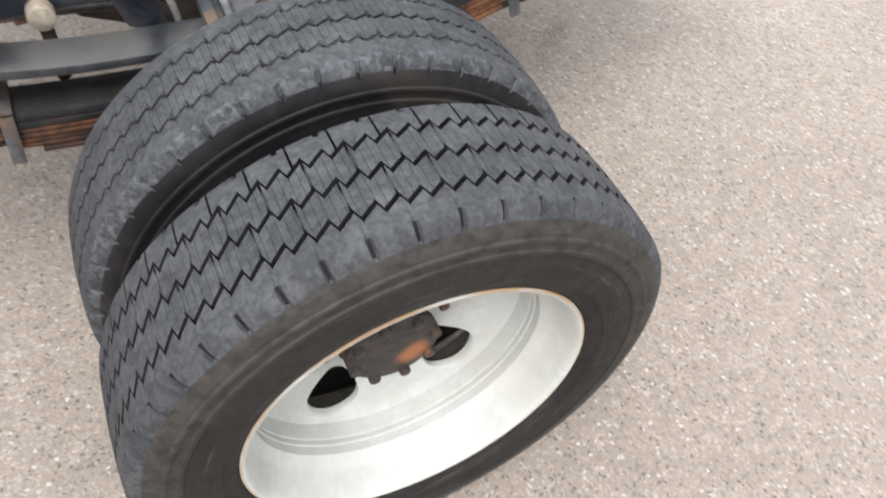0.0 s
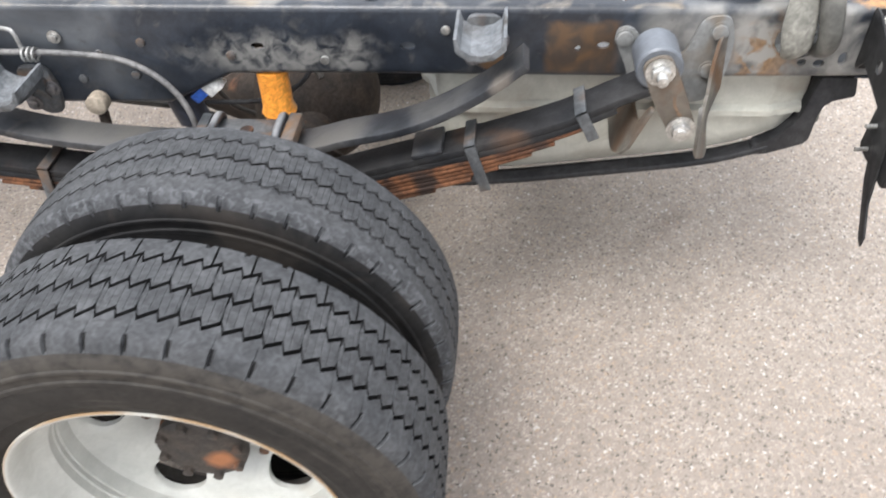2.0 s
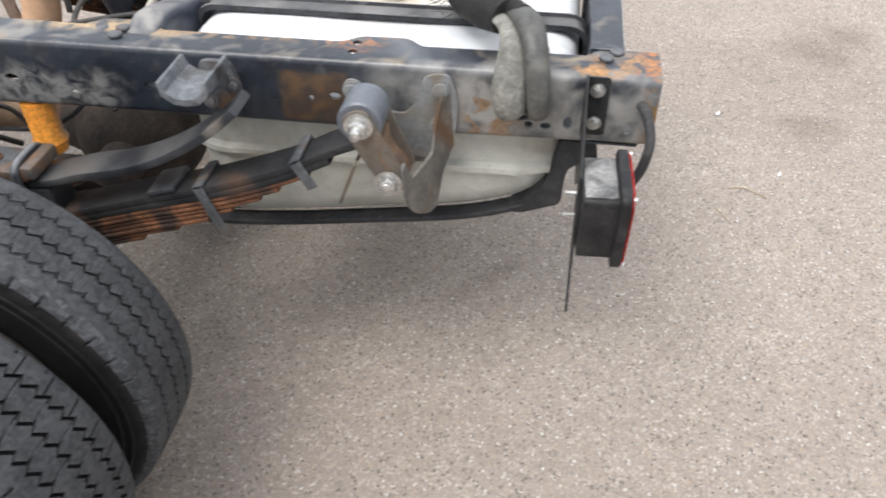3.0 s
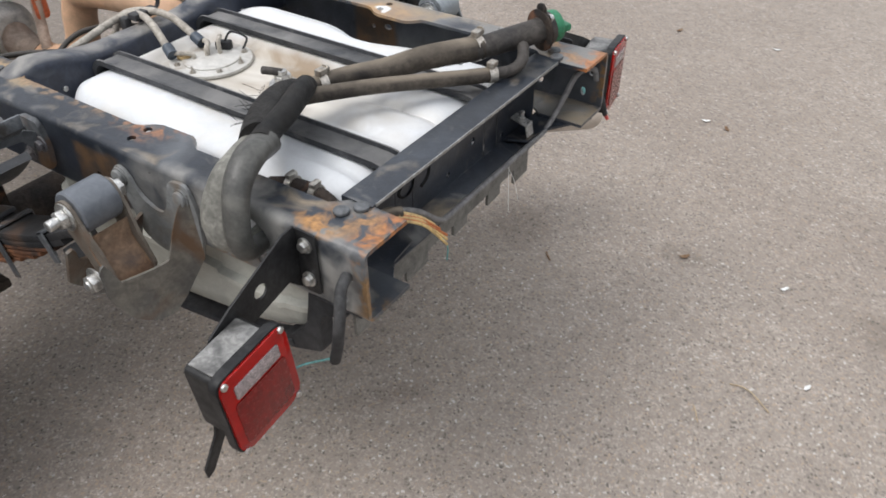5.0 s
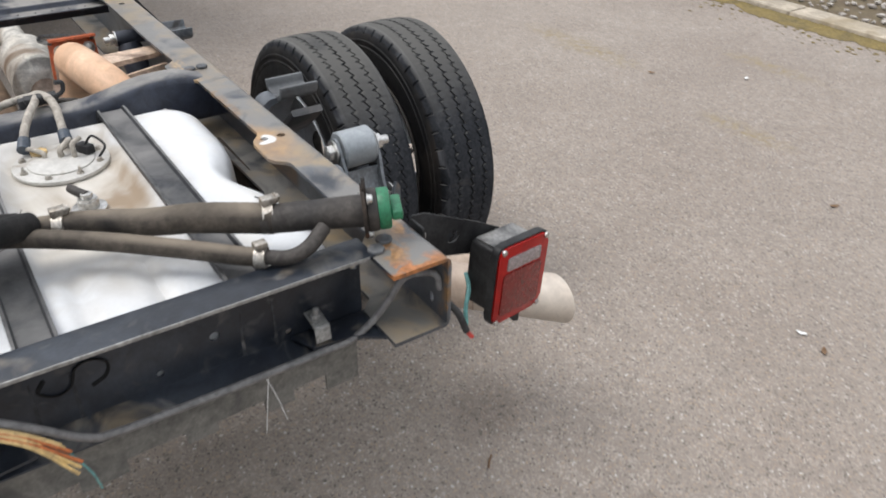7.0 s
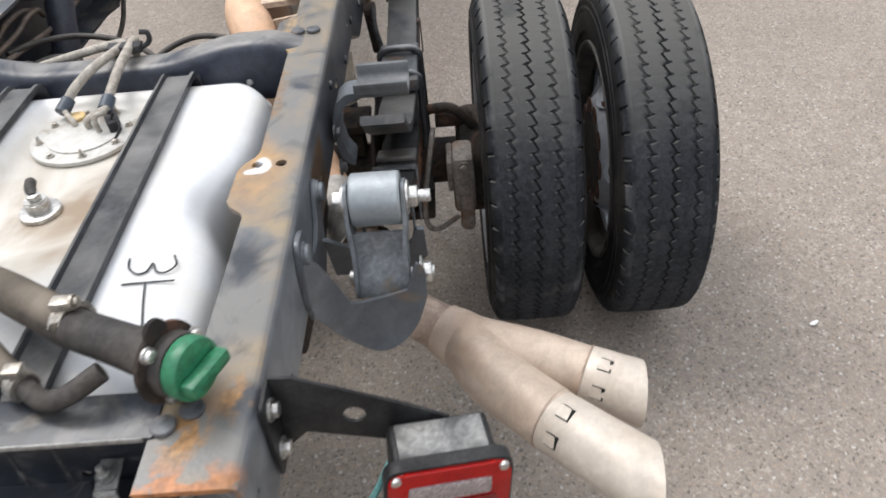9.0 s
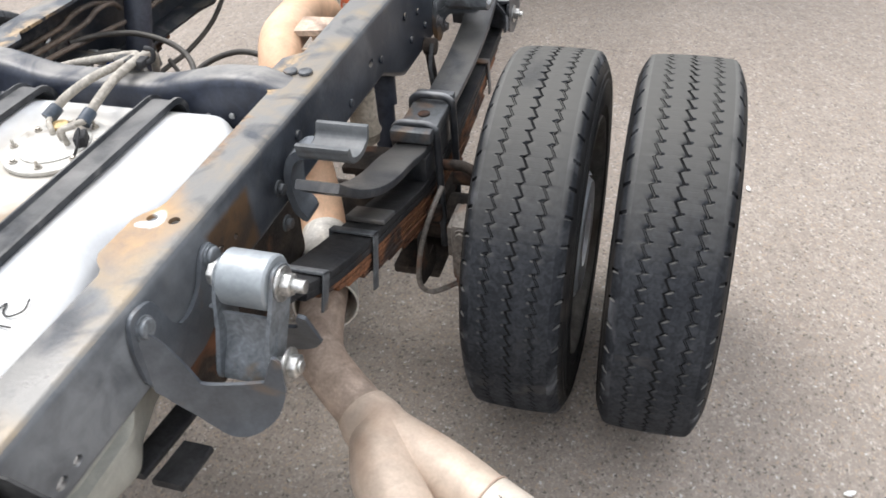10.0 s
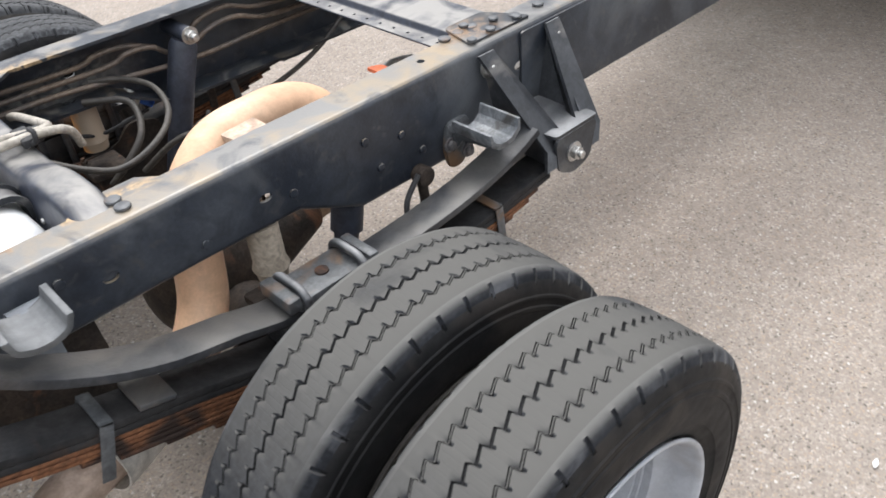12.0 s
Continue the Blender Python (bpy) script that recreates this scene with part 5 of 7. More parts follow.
# ---- fuel tank ----
def fuel_tank():
    x0, x1, y0, y1, top = 0.306, 1.083, -0.3, 0.304, 0.816
    bottom = curve_at([(0.25, 0.432), (0.36, 0.43), (0.48, 0.44), (0.65, 0.464), (0.886, 0.502), (1.03, 0.552), (1.12, 0.585)])
    nx, ny, rnd = 72, 60, 0.05
    bm = bmesh.new()

    def height(x, y):
        cx, cy = max(0, rnd * 1.6 - min(x - x0, x1 - x)), max(0, rnd * 1.6 - min(y - y0, y1 - y))
        q = math.hypot(cx, cy) / (rnd * 1.6)
        z = top - rnd * (1 - math.sqrt(max(0.0, 1 - min(1, q) ** 2.4)))
        # sunken panel for the sender, with sloping walls
        w = min((x - 0.345) / 0.025, (0.93 - x) / 0.16, (y + 0.13) / 0.03, (0.105 - y) / 0.03)
        z -= 0.024 * min(1.0, max(0.0, w))
        # moulded channels towards the rear
        for yc in (-0.205, -0.085, 0.02):
            if x > 0.86:
                z -= 0.011 * math.exp(-((y - yc) / 0.012) ** 2) * min(1, (x - 0.86) / 0.05)
        z -= 0.012 * math.exp(-((x - 0.7) / 0.07) ** 2 - ((y - y1 + 0.02) / 0.03) ** 2)
        z += 0.003 * noise.noise((x * 5, y * 5, 1))
        return z

    def edge(x, y):
        """The outline pulled in at the waist on the filler side and round the corners."""
        dx, dy = x, y
        if y > 0.2:
            dy -= 0.045 * math.exp(-((x - 0.7) / 0.09) ** 2) * (y - 0.2) / 0.104
        kx, ky = x - (x0 + x1) / 2, y - (y0 + y1) / 2
        a, b = max(0.0, abs(kx) - (x1 - x0) / 2 + 0.1) / 0.1, max(0.0, abs(ky) - (y1 - y0) / 2 + 0.075) / 0.075
        if a and b:
            dx -= math.copysign(0.1 * a * (1 - math.sqrt(1 - b * b / 2)), kx)
            dy -= math.copysign(0.075 * b * (1 - math.sqrt(1 - a * a / 2)), ky)
        return dx, dy

    grid = []
    for i in range(nx + 1):
        row = []
        for j in range(ny + 1):
            x, y = x0 + (x1 - x0) * i / nx, y0 + (y1 - y0) * j / ny
            row.append(bm.verts.new((*edge(x, y), height(x, y))))
        grid.append(row)
    for i in range(nx):
        for j in range(ny):
            bm.faces.new((grid[i][j], grid[i + 1][j], grid[i + 1][j + 1], grid[i][j + 1]))
    rim = [grid[i][0] for i in range(nx)] + [grid[nx][j] for j in range(ny)] + [grid[i][ny] for i in range(nx, 0, -1)] + [grid[0][j] for j in range(ny, 0, -1)]
    cx, cy = (x0 + x1) / 2, (y0 + y1) / 2
    prev = rim
    levels = [(0.72, 0.004), (0.69, 0.004), (0.622, 0.004), (0.616, 0.018), (0.604, 0.018), (0.598, 0.002), (0.05, 0.0), (0.014, -0.006), (0.0, -0.022)]
    for k, (z, push) in enumerate(levels):
        ring = []
        for v in rim:
            out = Vector((v.co.x - cx, v.co.y - cy, 0))
            out = Vector((math.copysign(1, out.x) if abs(out.x) / (x1 - x0) > abs(out.y) / (y1 - y0) else 0, math.copysign(1, out.y) if abs(out.x) / (x1 - x0) <= abs(out.y) / (y1 - y0) else 0, 0))
            zb = bottom(v.co.x)
            # vertical ribs moulded into the rear and side walls
            rib = 0.006 * (1 if math.sin(v.co.y * 42 + v.co.x * 26) > 0.55 else 0) if 0 < k < 6 else 0
            if out.y < 0 and k > 0:
                rib -= 0.058
            if out.y > 0 and k > 0:
                e = min(1.0, max(0.0, (v.co.x - 0.8) / 0.08))
                rib -= 0.03 * e * e * (3 - 2 * e)
            ring.append(bm.verts.new((v.co.x + out.x * (push - rib), v.co.y + out.y * (push - rib), z if z > 0.2 else zb + z)))
        for i in range(len(rim)):
            j = (i + 1) % len(rim)
            bm.faces.new((prev[i], prev[j], ring[j], ring[i]))
        prev = ring
    bm.faces.new(prev)
    # lower walls darker, rear ones most: shade below the crossmember put into the colour
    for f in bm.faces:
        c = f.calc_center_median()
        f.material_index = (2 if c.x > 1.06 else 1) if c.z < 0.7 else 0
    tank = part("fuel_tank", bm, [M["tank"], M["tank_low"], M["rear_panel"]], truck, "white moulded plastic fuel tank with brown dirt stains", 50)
    # black shield under the tank, its lip showing along the lower edge
    for ya, yb, xa, xb in ((y0 - 0.074, y0 - 0.034, 0.27, 1.0), (y1 - 0.03, y1 + 0.014, 0.27, 0.86), (y1 + 0.03, y1 + 0.084, 0.78, 0.865)):
        path = [(x, bottom(x) - 0.01) for x in np.linspace(xa, xb, 24)]
        bm = sweep(path, rounded([(ya, -0.01), (yb, -0.01), (yb, 0.003), (ya, 0.003)], 0.004, 3))
        part("shield_lip", bm, M["skid"], tank, "black plastic shield lip under the tank")
    # the shield turns up behind the tank in a stepped black cheek
    cheek = rounded([(0.97, 0.508), (1.0, 0.512), (1.074, 0.541), (1.077, 0.61), (1.086, 0.636), (1.135, 0.648), (1.127, 0.69), (1.06, 0.69), (1.043, 0.59), (1.0, 0.545), (0.97, 0.53)], 0.008, 3)
    part("shield_cheek", plate(cheek, 0.03, Matrix.Translation((0, y0 - 0.072, 0)) @ XZ, bevel=0.003), M["skid"], tank, "black upturned end of the shield")
    # dusty panel across the tank's rear, its lower edge stepped
    y, edge_pts = -0.315, []
    for w, z in ((0.1, 0.552), (0.05, 0.59), (0.07, 0.57), (0.09, 0.6), (0.05, 0.578), (0.08, 0.6), (0.05, 0.575), (0.06, 0.602), (0.06, 0.57)):
        edge_pts += [(y, z), (y + w, z + 0.004)]
        y += w
    part("rear_panel", plate(edge_pts + [(y, 0.686), (-0.315, 0.686)], 0.006, Matrix.Translation((1.1, 0, 0)) @ YZ), M["rear_panel"], tank, "dusty grey-brown panel behind the tank")
    # dark heat shield beside the tank, towards the exhaust
    sheet = rounded([(0.315, 0.5), (0.5, 0.47), (0.74, 0.5), (0.785, 0.6), (0.78, 0.7), (0.33, 0.72)], 0.03)
    ob = part("heat_shield", plate(sheet, 0.003, Matrix.Translation((0, 0.348, 0)) @ XZ, bevel=0.0008), M["rust_dark"], tank, "dark rusty heat shield between tank and exhaust")
    cut_holes(ob, disc((0.56, 0.349, 0.64), (0, 1, 0), 0.008, 0.05, 14))
    # two long straps with raised rubber edges
    for yc in (-0.158, 0.132):
        path = [(0.306, 0.6), (0.306, 0.78)] + [(0.306 + 0.03 * (1 - math.cos(a)), 0.79 + 0.034 * math.sin(a)) for a in np.linspace(0, math.pi / 2, 6)] + [(0.4, 0.8245), (0.7, 0.8235), (1.04, 0.8225)] \
            + [(1.06 + 0.034 * math.sin(a), 0.788 + 0.034 * math.cos(a)) for a in np.linspace(0, math.pi / 2, 6)] + [(1.096, 0.6)]
        w = 0.029
        sec = [(yc - w, -0.003), (yc + w, -0.003), (yc + w, 0.0085), (yc + w - 0.005, 0.0095), (yc + w - 0.008, 0.003), (yc - w + 0.008, 0.003), (yc - w + 0.005, 0.0095), (yc - w, 0.0085)]
        part("tank_strap", sweep(path, sec), M["strap"], tank, "dusty black steel strap with rubber edges")
    # sender flange with its screws
    c = Vector((0.468, -0.005, 0.797))
    bm = disc(c, (0, 0, 1), 0.09, 0.008, 56, 0.002)
    bm = disc(c + Vector((0, 0, 0.005)), (0, 0, 1), 0.062, 0.004, 40, 0.001, bm)
    part("sender_flange", bm, M["sender"], tank, "round grey-white sender flange held by screws")
    for k in range(8):
        a = 2 * math.pi * (k + 0.35) / 8
        q = c + Vector((0.074 * math.cos(a), 0.074 * math.sin(a), 0.004))
        bm = bolt_mesh(q, (0, 0, 1), 0.0048, 0.008 if k % 3 == 0 else 0.0)
        part("flange_screw", bm, M["clamp"], tank)
    bm = tube([(0.44, -0.03, 0.8), (0.44, -0.03, 0.812), (0.425, -0.045, 0.818), (0.4, -0.058, 0.815)], 0.005, 10)
    bm = tube([(0.452, 0.0, 0.8), (0.452, 0.0, 0.818), (0.44, 0.015, 0.824), (0.412, 0.026, 0.82)], 0.006, 10, bm)
    bm = tube([(0.468, 0.022, 0.8), (0.468, 0.022, 0.83), (0.455, 0.04, 0.835)], 0.005, 10, bm)
    part("sender_pipe", bm, M["fuel_line"], tank)
    part("yellow_plug", disc((0.415, -0.035, 0.806), (0, 0, 1), 0.016, 0.008, 18, 0.002), M["wire_yellow"], tank, "faded yellow plastic disc")
    bm = box(0.44, 0.475, 0.035, 0.055, 0.802, 0.822, 0.003, turn=Matrix.Rotation(0.5, 4, "Z"))
    bm = tube([(0.46, 0.045, 0.82), (0.47, 0.06, 0.84), (0.5, 0.075, 0.828), (0.5, 0.06, 0.806)], 0.0025, 8, bm)
    part("connector", bm, M["cable"], tank, "black sender connector and wire")
    # vent valve with elbow
    c = Vector((0.681, -0.003, 0.796))
    bm = disc(c, (0, 0, 1), 0.031, 0.008, 28, 0.002)
    bm = disc(c + Vector((0, 0, 0.012)), (0, 0, 1), 0.018, 0.018, 20, 0.003, bm)
    bm = bolt_mesh(c + Vector((0, 0, 0.02)), (0, 0, 1), 0.011, 0.0, bm=bm)
    part("vent_valve", bm, M["bolt"], tank, "pale round vent valve")
    part("vent_elbow", tube([c + Vector((0, -0.0, 0.026)), c + Vector((-0.02, -0.012, 0.029)), c + Vector((-0.038, -0.018, 0.029))], 0.0085, 12), M["neck"], tank)
    # handwritten marks on the tank's top
    def ink(pts):
        return tube([(x, y, 0.8185) for x, y in pts], 0.0014, 6)
    bm = ink([(0.838, 0.186), (0.857, 0.19), (0.871, 0.204), (0.868, 0.216), (0.852, 0.221), (0.868, 0.229), (0.872, 0.242), (0.858, 0.253), (0.838, 0.246)])
    bm = join(bm, ink([(0.89, 0.19), (0.889, 0.224), (0.889, 0.258)]))
    bm = join(bm, ink([(0.892, 0.221), (0.927, 0.228), (0.967, 0.238)]))
    part("ink_mark", bm, M["marker"], tank, "black handwritten marker strokes")
    return tank


# lower tank walls: grime, and the shade under the frame toned in
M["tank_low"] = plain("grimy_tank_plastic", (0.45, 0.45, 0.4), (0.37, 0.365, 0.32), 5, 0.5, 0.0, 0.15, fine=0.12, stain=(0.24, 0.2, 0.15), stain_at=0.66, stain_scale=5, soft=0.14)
M["rear_panel"] = plain("dusty_grey_panel", (0.12, 0.117, 0.107), (0.18, 0.172, 0.152), 7, 0.8, 0.0, 0.3, stain=(0.05, 0.05, 0.05), stain_at=0.6, stain_scale=7)
M["sender"] = plain("pale_sender_plastic", (0.52, 0.51, 0.48), (0.45, 0.435, 0.4), 9, 0.5, 0.1, 0.15, fine=0.12, soft=0.12, stain=(0.22, 0.17, 0.12), stain_at=0.64, stain_scale=18)
fuel_tank()


# ---- leaf springs with their saddles, hangers and shackles ----
MAIN = curve_at([(-0.66, 0.59), (-0.45, 0.567), (-0.3, 0.552), (-0.08, 0.538), (0.05, 0.54), (0.143, 0.558), (0.27, 0.598), (0.36, 0.624), (0.45, 0.652), (0.577, 0.7), (0.66, 0.743), (0.715, 0.768)])
HELPER = curve_at([(-0.57, 0.682), (-0.5, 0.652), (-0.42, 0.63), (-0.29, 0.611), (-0.1, 0.602), (0.08, 0.606), (0.165, 0.63), (0.27, 0.655), (0.35, 0.688), (0.42, 0.73), (0.47, 0.768), (0.5, 0.795)])


def leaf(s, curve, xa, xb, drop, thick, width=0.074, curl=0.0):
    yc = s * 0.508
    path = [(float(x), curve(float(x)) - drop) for x in np.linspace(xa, xb, 30)]
    h = width / 2
    sec = rounded([(yc - h, -thick), (yc + h, -thick), (yc + h, 0), (yc - h, 0)], 0.003, 2)
    return sweep(path, sec)


def leaf_spring(s):
    spring = part("leaf_spring", leaf(s, MAIN, -0.64, 0.715, 0.0, 0.015), M["leaf_dark"], truck, "multi-leaf spring, black upper leaves over rusted lower ones")
    part("leaf", leaf(s, MAIN, -0.6, 0.66, 0.0155, 0.013), M["leaf_dark"], spring)
    reach = [(-0.56, 0.62), (-0.53, 0.56), (-0.48, 0.52), (-0.44, 0.46), (-0.4, 0.41), (-0.33, 0.34), (-0.25, 0.26), (-0.17, 0.18)]
    drop = 0.029
    for xa, xb in reach:
        part("rusted_leaf", leaf(s, MAIN, xa, xb, drop, 0.0084, 0.068 + 0.005 * (int(drop * 1000) % 2)), M["leaf_rust"], spring, "rust-brown spring leaf")
        drop += 0.0106
    yc = s * 0.508
    # helper leaf above, on spacer blocks, with the clamp plate and its rusty centre bolt
    part("helper_leaf", leaf(s, lambda x: HELPER(x) + 0.016, -0.56, 0.5, 0.0, 0.016), M["leaf_black"], spring, "worn dark helper leaf curving upwards")
    part("spacer", box(-0.1, 0.1, yc - 0.036, yc + 0.036, 0.5395, 0.6015, 0.006), M["leaf_black"], spring)
    bm = box(-0.095, 0.065, yc - 0.042, yc + 0.042, 0.6195, 0.642, 0.005)
    bm = box(-0.112, -0.09, yc - 0.045, yc + 0.045, 0.63, 0.652, 0.005, bm)
    bm = box(0.06, 0.086, yc - 0.045, yc + 0.045, 0.628, 0.656, 0.005, bm)
    part("clamp_plate", bm, M["bracket"], spring, "dusty grey clamp plate on the spring pack")
    bm = disc((-0.015, yc, 0.643), (0, 0, 1), 0.013, 0.006, 20, 0.002)
    part("centre_bolt", bm, M["leaf_rust"], spring, "rusty orange centre bolt")
    for x in (-0.075, 0.05):
        pts = [(x, yc - 0.047, 0.34), (x, yc - 0.047, 0.6), (x, yc - 0.04, 0.648), (x, yc, 0.656), (x, yc + 0.04, 0.648), (x, yc + 0.047, 0.6), (x, yc + 0.047, 0.34)]
        part("u_bolt", tube(pts, 0.0085, 10), M["black_steel"], spring)
    # rebound clips that hold the leaves together
    for x, low in ((0.41, 0.1), (0.605, 0.055), (-0.43, 0.09), (0.33, 0.0)):
        if not low:
            z = MAIN(x)
            part("leaf_stop", box(x - 0.03, x + 0.03, yc - 0.039, yc + 0.039, z + 0.0005, z + 0.012, 0.004, turn=Matrix.Rotation(-0.3, 4, "Y")), M["leaf_black"], spring)
            continue
        z, slope = MAIN(x), math.atan2(MAIN(x + 0.02) - MAIN(x - 0.02), 0.04)
        bm = bmesh.new()
        for a, b, c, d in ((-0.043, -0.0395, -low, 0.008), (0.0395, 0.043, -low, 0.008), (-0.043, 0.043, 0.003, 0.008)):
            bm = box(-0.0105, 0.0105, a, b, c, d, 0.0012, bm)
        bmesh.ops.rotate(bm, cent=(0, 0, 0), matrix=Matrix.Rotation(-slope, 3, "Y"), verts=bm.verts)
        bmesh.ops.translate(bm, vec=(x, yc, z), verts=bm.verts)
        part("rebound_clip", bm, M["bracket"], spring, "grey steel clip round the leaves")
    # rear eye sleeve and through bolt
    ex, ez = 0.724, 0.803
    bm = revolve([(-0.036, 0.014), (-0.036, 0.036), (-0.033, 0.039), (0.033, 0.039), (0.036, 0.036), (0.036, 0.014)], 36)
    bmesh.ops.translate(bm, vec=(ex, s * 0.5075, ez), verts=bm.verts)
    part("eye_sleeve", bm, M["near_bushing"] if s < 0 else M["bushing"], spring, "grey cylindrical bushing sleeve")
    bm = bolt_mesh((ex, s * 0.551, ez), (0, s, 0), 0.017, 0.018)
    bm = bolt_mesh((ex, s * 0.462, ez), (0, -s, 0), 0.017, 0.0, bm=bm)
    bm = tube([(ex, s * 0.445, ez), (ex, s * 0.565, ez)], 0.009, 12, bm, smooth=False)
    part("eye_bolt", bm, M["bolt"], spring, "bright zinc eye bolt and nut")
    # front eye
    bm = revolve([(-0.038, 0.012), (-0.038, 0.034), (0.038, 0.034), (0.038, 0.012)], 28)
    bmesh.ops.translate(bm, vec=(-0.648, s * 0.508, 0.61), verts=bm.verts)
    part("front_eye", bm, M["leaf_black"], spring)
    return spring


def shackle(s):
    """A bent two-sided link from the lower pivot up to the spring's rear eye, on a scooped bracket bolted to the rail."""
    px, pz, ex, ez = 0.772, 0.7, 0.724, 0.803
    d = Vector((ex - px, ez - pz)).normalized()
    q = Vector((-d.y, d.x))

    def at(u, v):
        p = Vector((px, pz)) + d * u + q * v
        return (p.x, p.y)
    ears = rounded([at(-0.03, -0.024), at(-0.03, 0.02), at(0.05, 0.028), at(0.1, 0.026), at(0.136, 0.024), at(0.142, 0.0), at(0.136, -0.024), at(0.1, -0.027), at(0.05, -0.026)], 0.014)
    bm = bmesh.new()
    for y, pinch in ((0.4655, 0.004), (0.5475, -0.004)):
        own = plate(ears, 0.006, Matrix.Translation((0, s * y - 0.003, 0)) @ XZ, None, 0.0012)
        bmesh.ops.bisect_plane(own, geom=own.verts[:] + own.edges[:] + own.faces[:], plane_co=(px + d.x * 0.085, 0, pz + d.y * 0.085), plane_no=(d.x, 0, d.y))
        bmesh.ops.bisect_plane(own, geom=own.verts[:] + own.edges[:] + own.faces[:], plane_co=(px + d.x * 0.04, 0, pz + d.y * 0.04), plane_no=(d.x, 0, d.y))
        for v in own.verts:
            u = (Vector((v.co.x - px, v.co.z - pz))).dot(d)
            v.co.y += s * pinch * min(1.0, max(0.0, (0.085 - u) / 0.045))
        bm = join(bm, own)
    link = part("shackle", bm, M["near_shackle"] if s < 0 else M["shackle"], truck, "grey bent-steel spring shackle")
    # dished web between the arms
    own = bmesh.new()
    rows = []
    for u, v in ((-0.03, -0.013), (-0.02, -0.014), (0.0, -0.012), (0.02, -0.007), (0.04, -0.006), (0.058, -0.011), (0.066, -0.015)):
        x, z = at(u, v)
        rows.append([own.verts.new((x, s * y, z)) for y in np.linspace(0.466 - 0.006 * max(0, u) / 0.066, 0.548, 6)])
    for a, b in zip(rows, rows[1:]):
        for k in range(5):
            own.faces.new((a[k], a[k + 1], b[k + 1], b[k]))
    bmesh.ops.recalc_face_normals(own, faces=own.faces)
    bmesh.ops.solidify(own, geom=own.faces[:], thickness=0.005)
    part("shackle_web", own, M["rusty_web"] if s < 0 else M["shackle"], link, "dished web between the link's arms")
    bm = bolt_mesh((px, s * 0.562, pz), (0, s, 0), 0.017, 0.004)
    bm = tube([(px, s * 0.458, pz), (px, s * 0.57, pz)], 0.009, 12, bm, smooth=False)
    part("pivot_bolt", bm, M["bolt"], link, "bright zinc pivot bolt")
    # bracket: a stamped plate on the rail with two lobes, and a wing at each side of the pivot
    lift = 0.04 if s > 0 else 0.022
    out = rounded([(0.812, 0.83), (0.858, 0.836), (0.872, 0.79), (0.87, 0.73), (0.866, 0.69 + lift), (0.856, 0.655 + lift), (0.83, 0.638 + lift), (0.74, 0.64 + lift), (0.7, 0.66 + lift), (0.69, 0.73), (0.662, 0.79), (0.668, 0.812), (0.695, 0.812), (0.722, 0.765), (0.765, 0.745), (0.79, 0.76)], 0.016)
    bm = plate(out, 0.007, Matrix.Translation((0, s * 0.4125 - 0.0035, 0)) @ XZ, bevel=0.0015)

    def wing(top, low, x_at, thick):
        """A sheet that stands out from the rail; top and low give its edges' heights along y."""
        own = bmesh.new()
        f, g = curve_at(low), curve_at(top)
        cols = []
        for y in np.linspace(0.416, 0.57, 30):
            y = float(y)
            zs = [f(y) + (g(y) - f(y)) * k / 5 for k in range(6)]
            cols.append([own.verts.new((x_at(y, z), s * y, z)) for z in zs])
        for a, b in zip(cols, cols[1:]):
            for k in range(5):
                own.faces.new((a[k], a[k + 1], b[k + 1], b[k]))
        bmesh.ops.recalc_face_normals(own, faces=own.faces)
        bmesh.ops.solidify(own, geom=own.faces[:], thickness=thick)
        return own
    bm = join(bm, wing([(0.40, 0.83), (0.416, 0.818), (0.43, 0.795), (0.445, 0.757), (0.458, 0.722), (0.47, 0.702), (0.538, 0.7), (0.546, 0.706), (0.556, 0.735), (0.562, 0.742), (0.572, 0.725), (0.58, 0.7)],
                       [(0.40, 0.69 + lift), (0.416, 0.67 + lift), (0.43, 0.642 + 0.9 * lift), (0.45, 0.618 + 0.65 * lift), (0.485, 0.603 + 0.3 * lift), (0.52, 0.608 + 0.1 * lift), (0.55, 0.632), (0.566, 0.668), (0.57, 0.682), (0.58, 0.69)],
                       lambda y, z: 0.838 + 0.03 * max(0.0, (0.472 - y) / 0.056) ** 2 - 0.3 * max(0.0, y - 0.46) + 6.0 * max(0.0, 0.66 - z) ** 2 - 0.07 * max(0.0, z - 0.67), 0.006))
    bm = join(bm, wing([(0.40, 0.73), (0.42, 0.725), (0.46, 0.7), (0.54, 0.7), (0.555, 0.735), (0.562, 0.74), (0.572, 0.735), (0.58, 0.72)],
                       [(0.40, 0.62), (0.416, 0.62), (0.5, 0.615), (0.545, 0.632), (0.57, 0.662), (0.58, 0.67)],
                       lambda y, z: 0.706 + 0.02 * (z - 0.7) / 0.05, 0.006))
    for f in bm.faces:
        f.material_index = 1 if abs(f.calc_center_median().y) > 0.418 else 0
    bracket = part("shackle_bracket", bm, [M["near_plate"], M["near_bracket"]] if s < 0 else [M["far_bracket"]] * 2, truck, "stamped grey steel shackle bracket bolted to the rail")
    for x, z in ((0.842, 0.806), (0.836, 0.73), (0.68, 0.792)):
        part("bracket_bolt", bolt_mesh((x, s * 0.416, z), (0, s, 0), 0.012, domed=True), M["near_plate"] if s < 0 else M["shackle"], bracket)


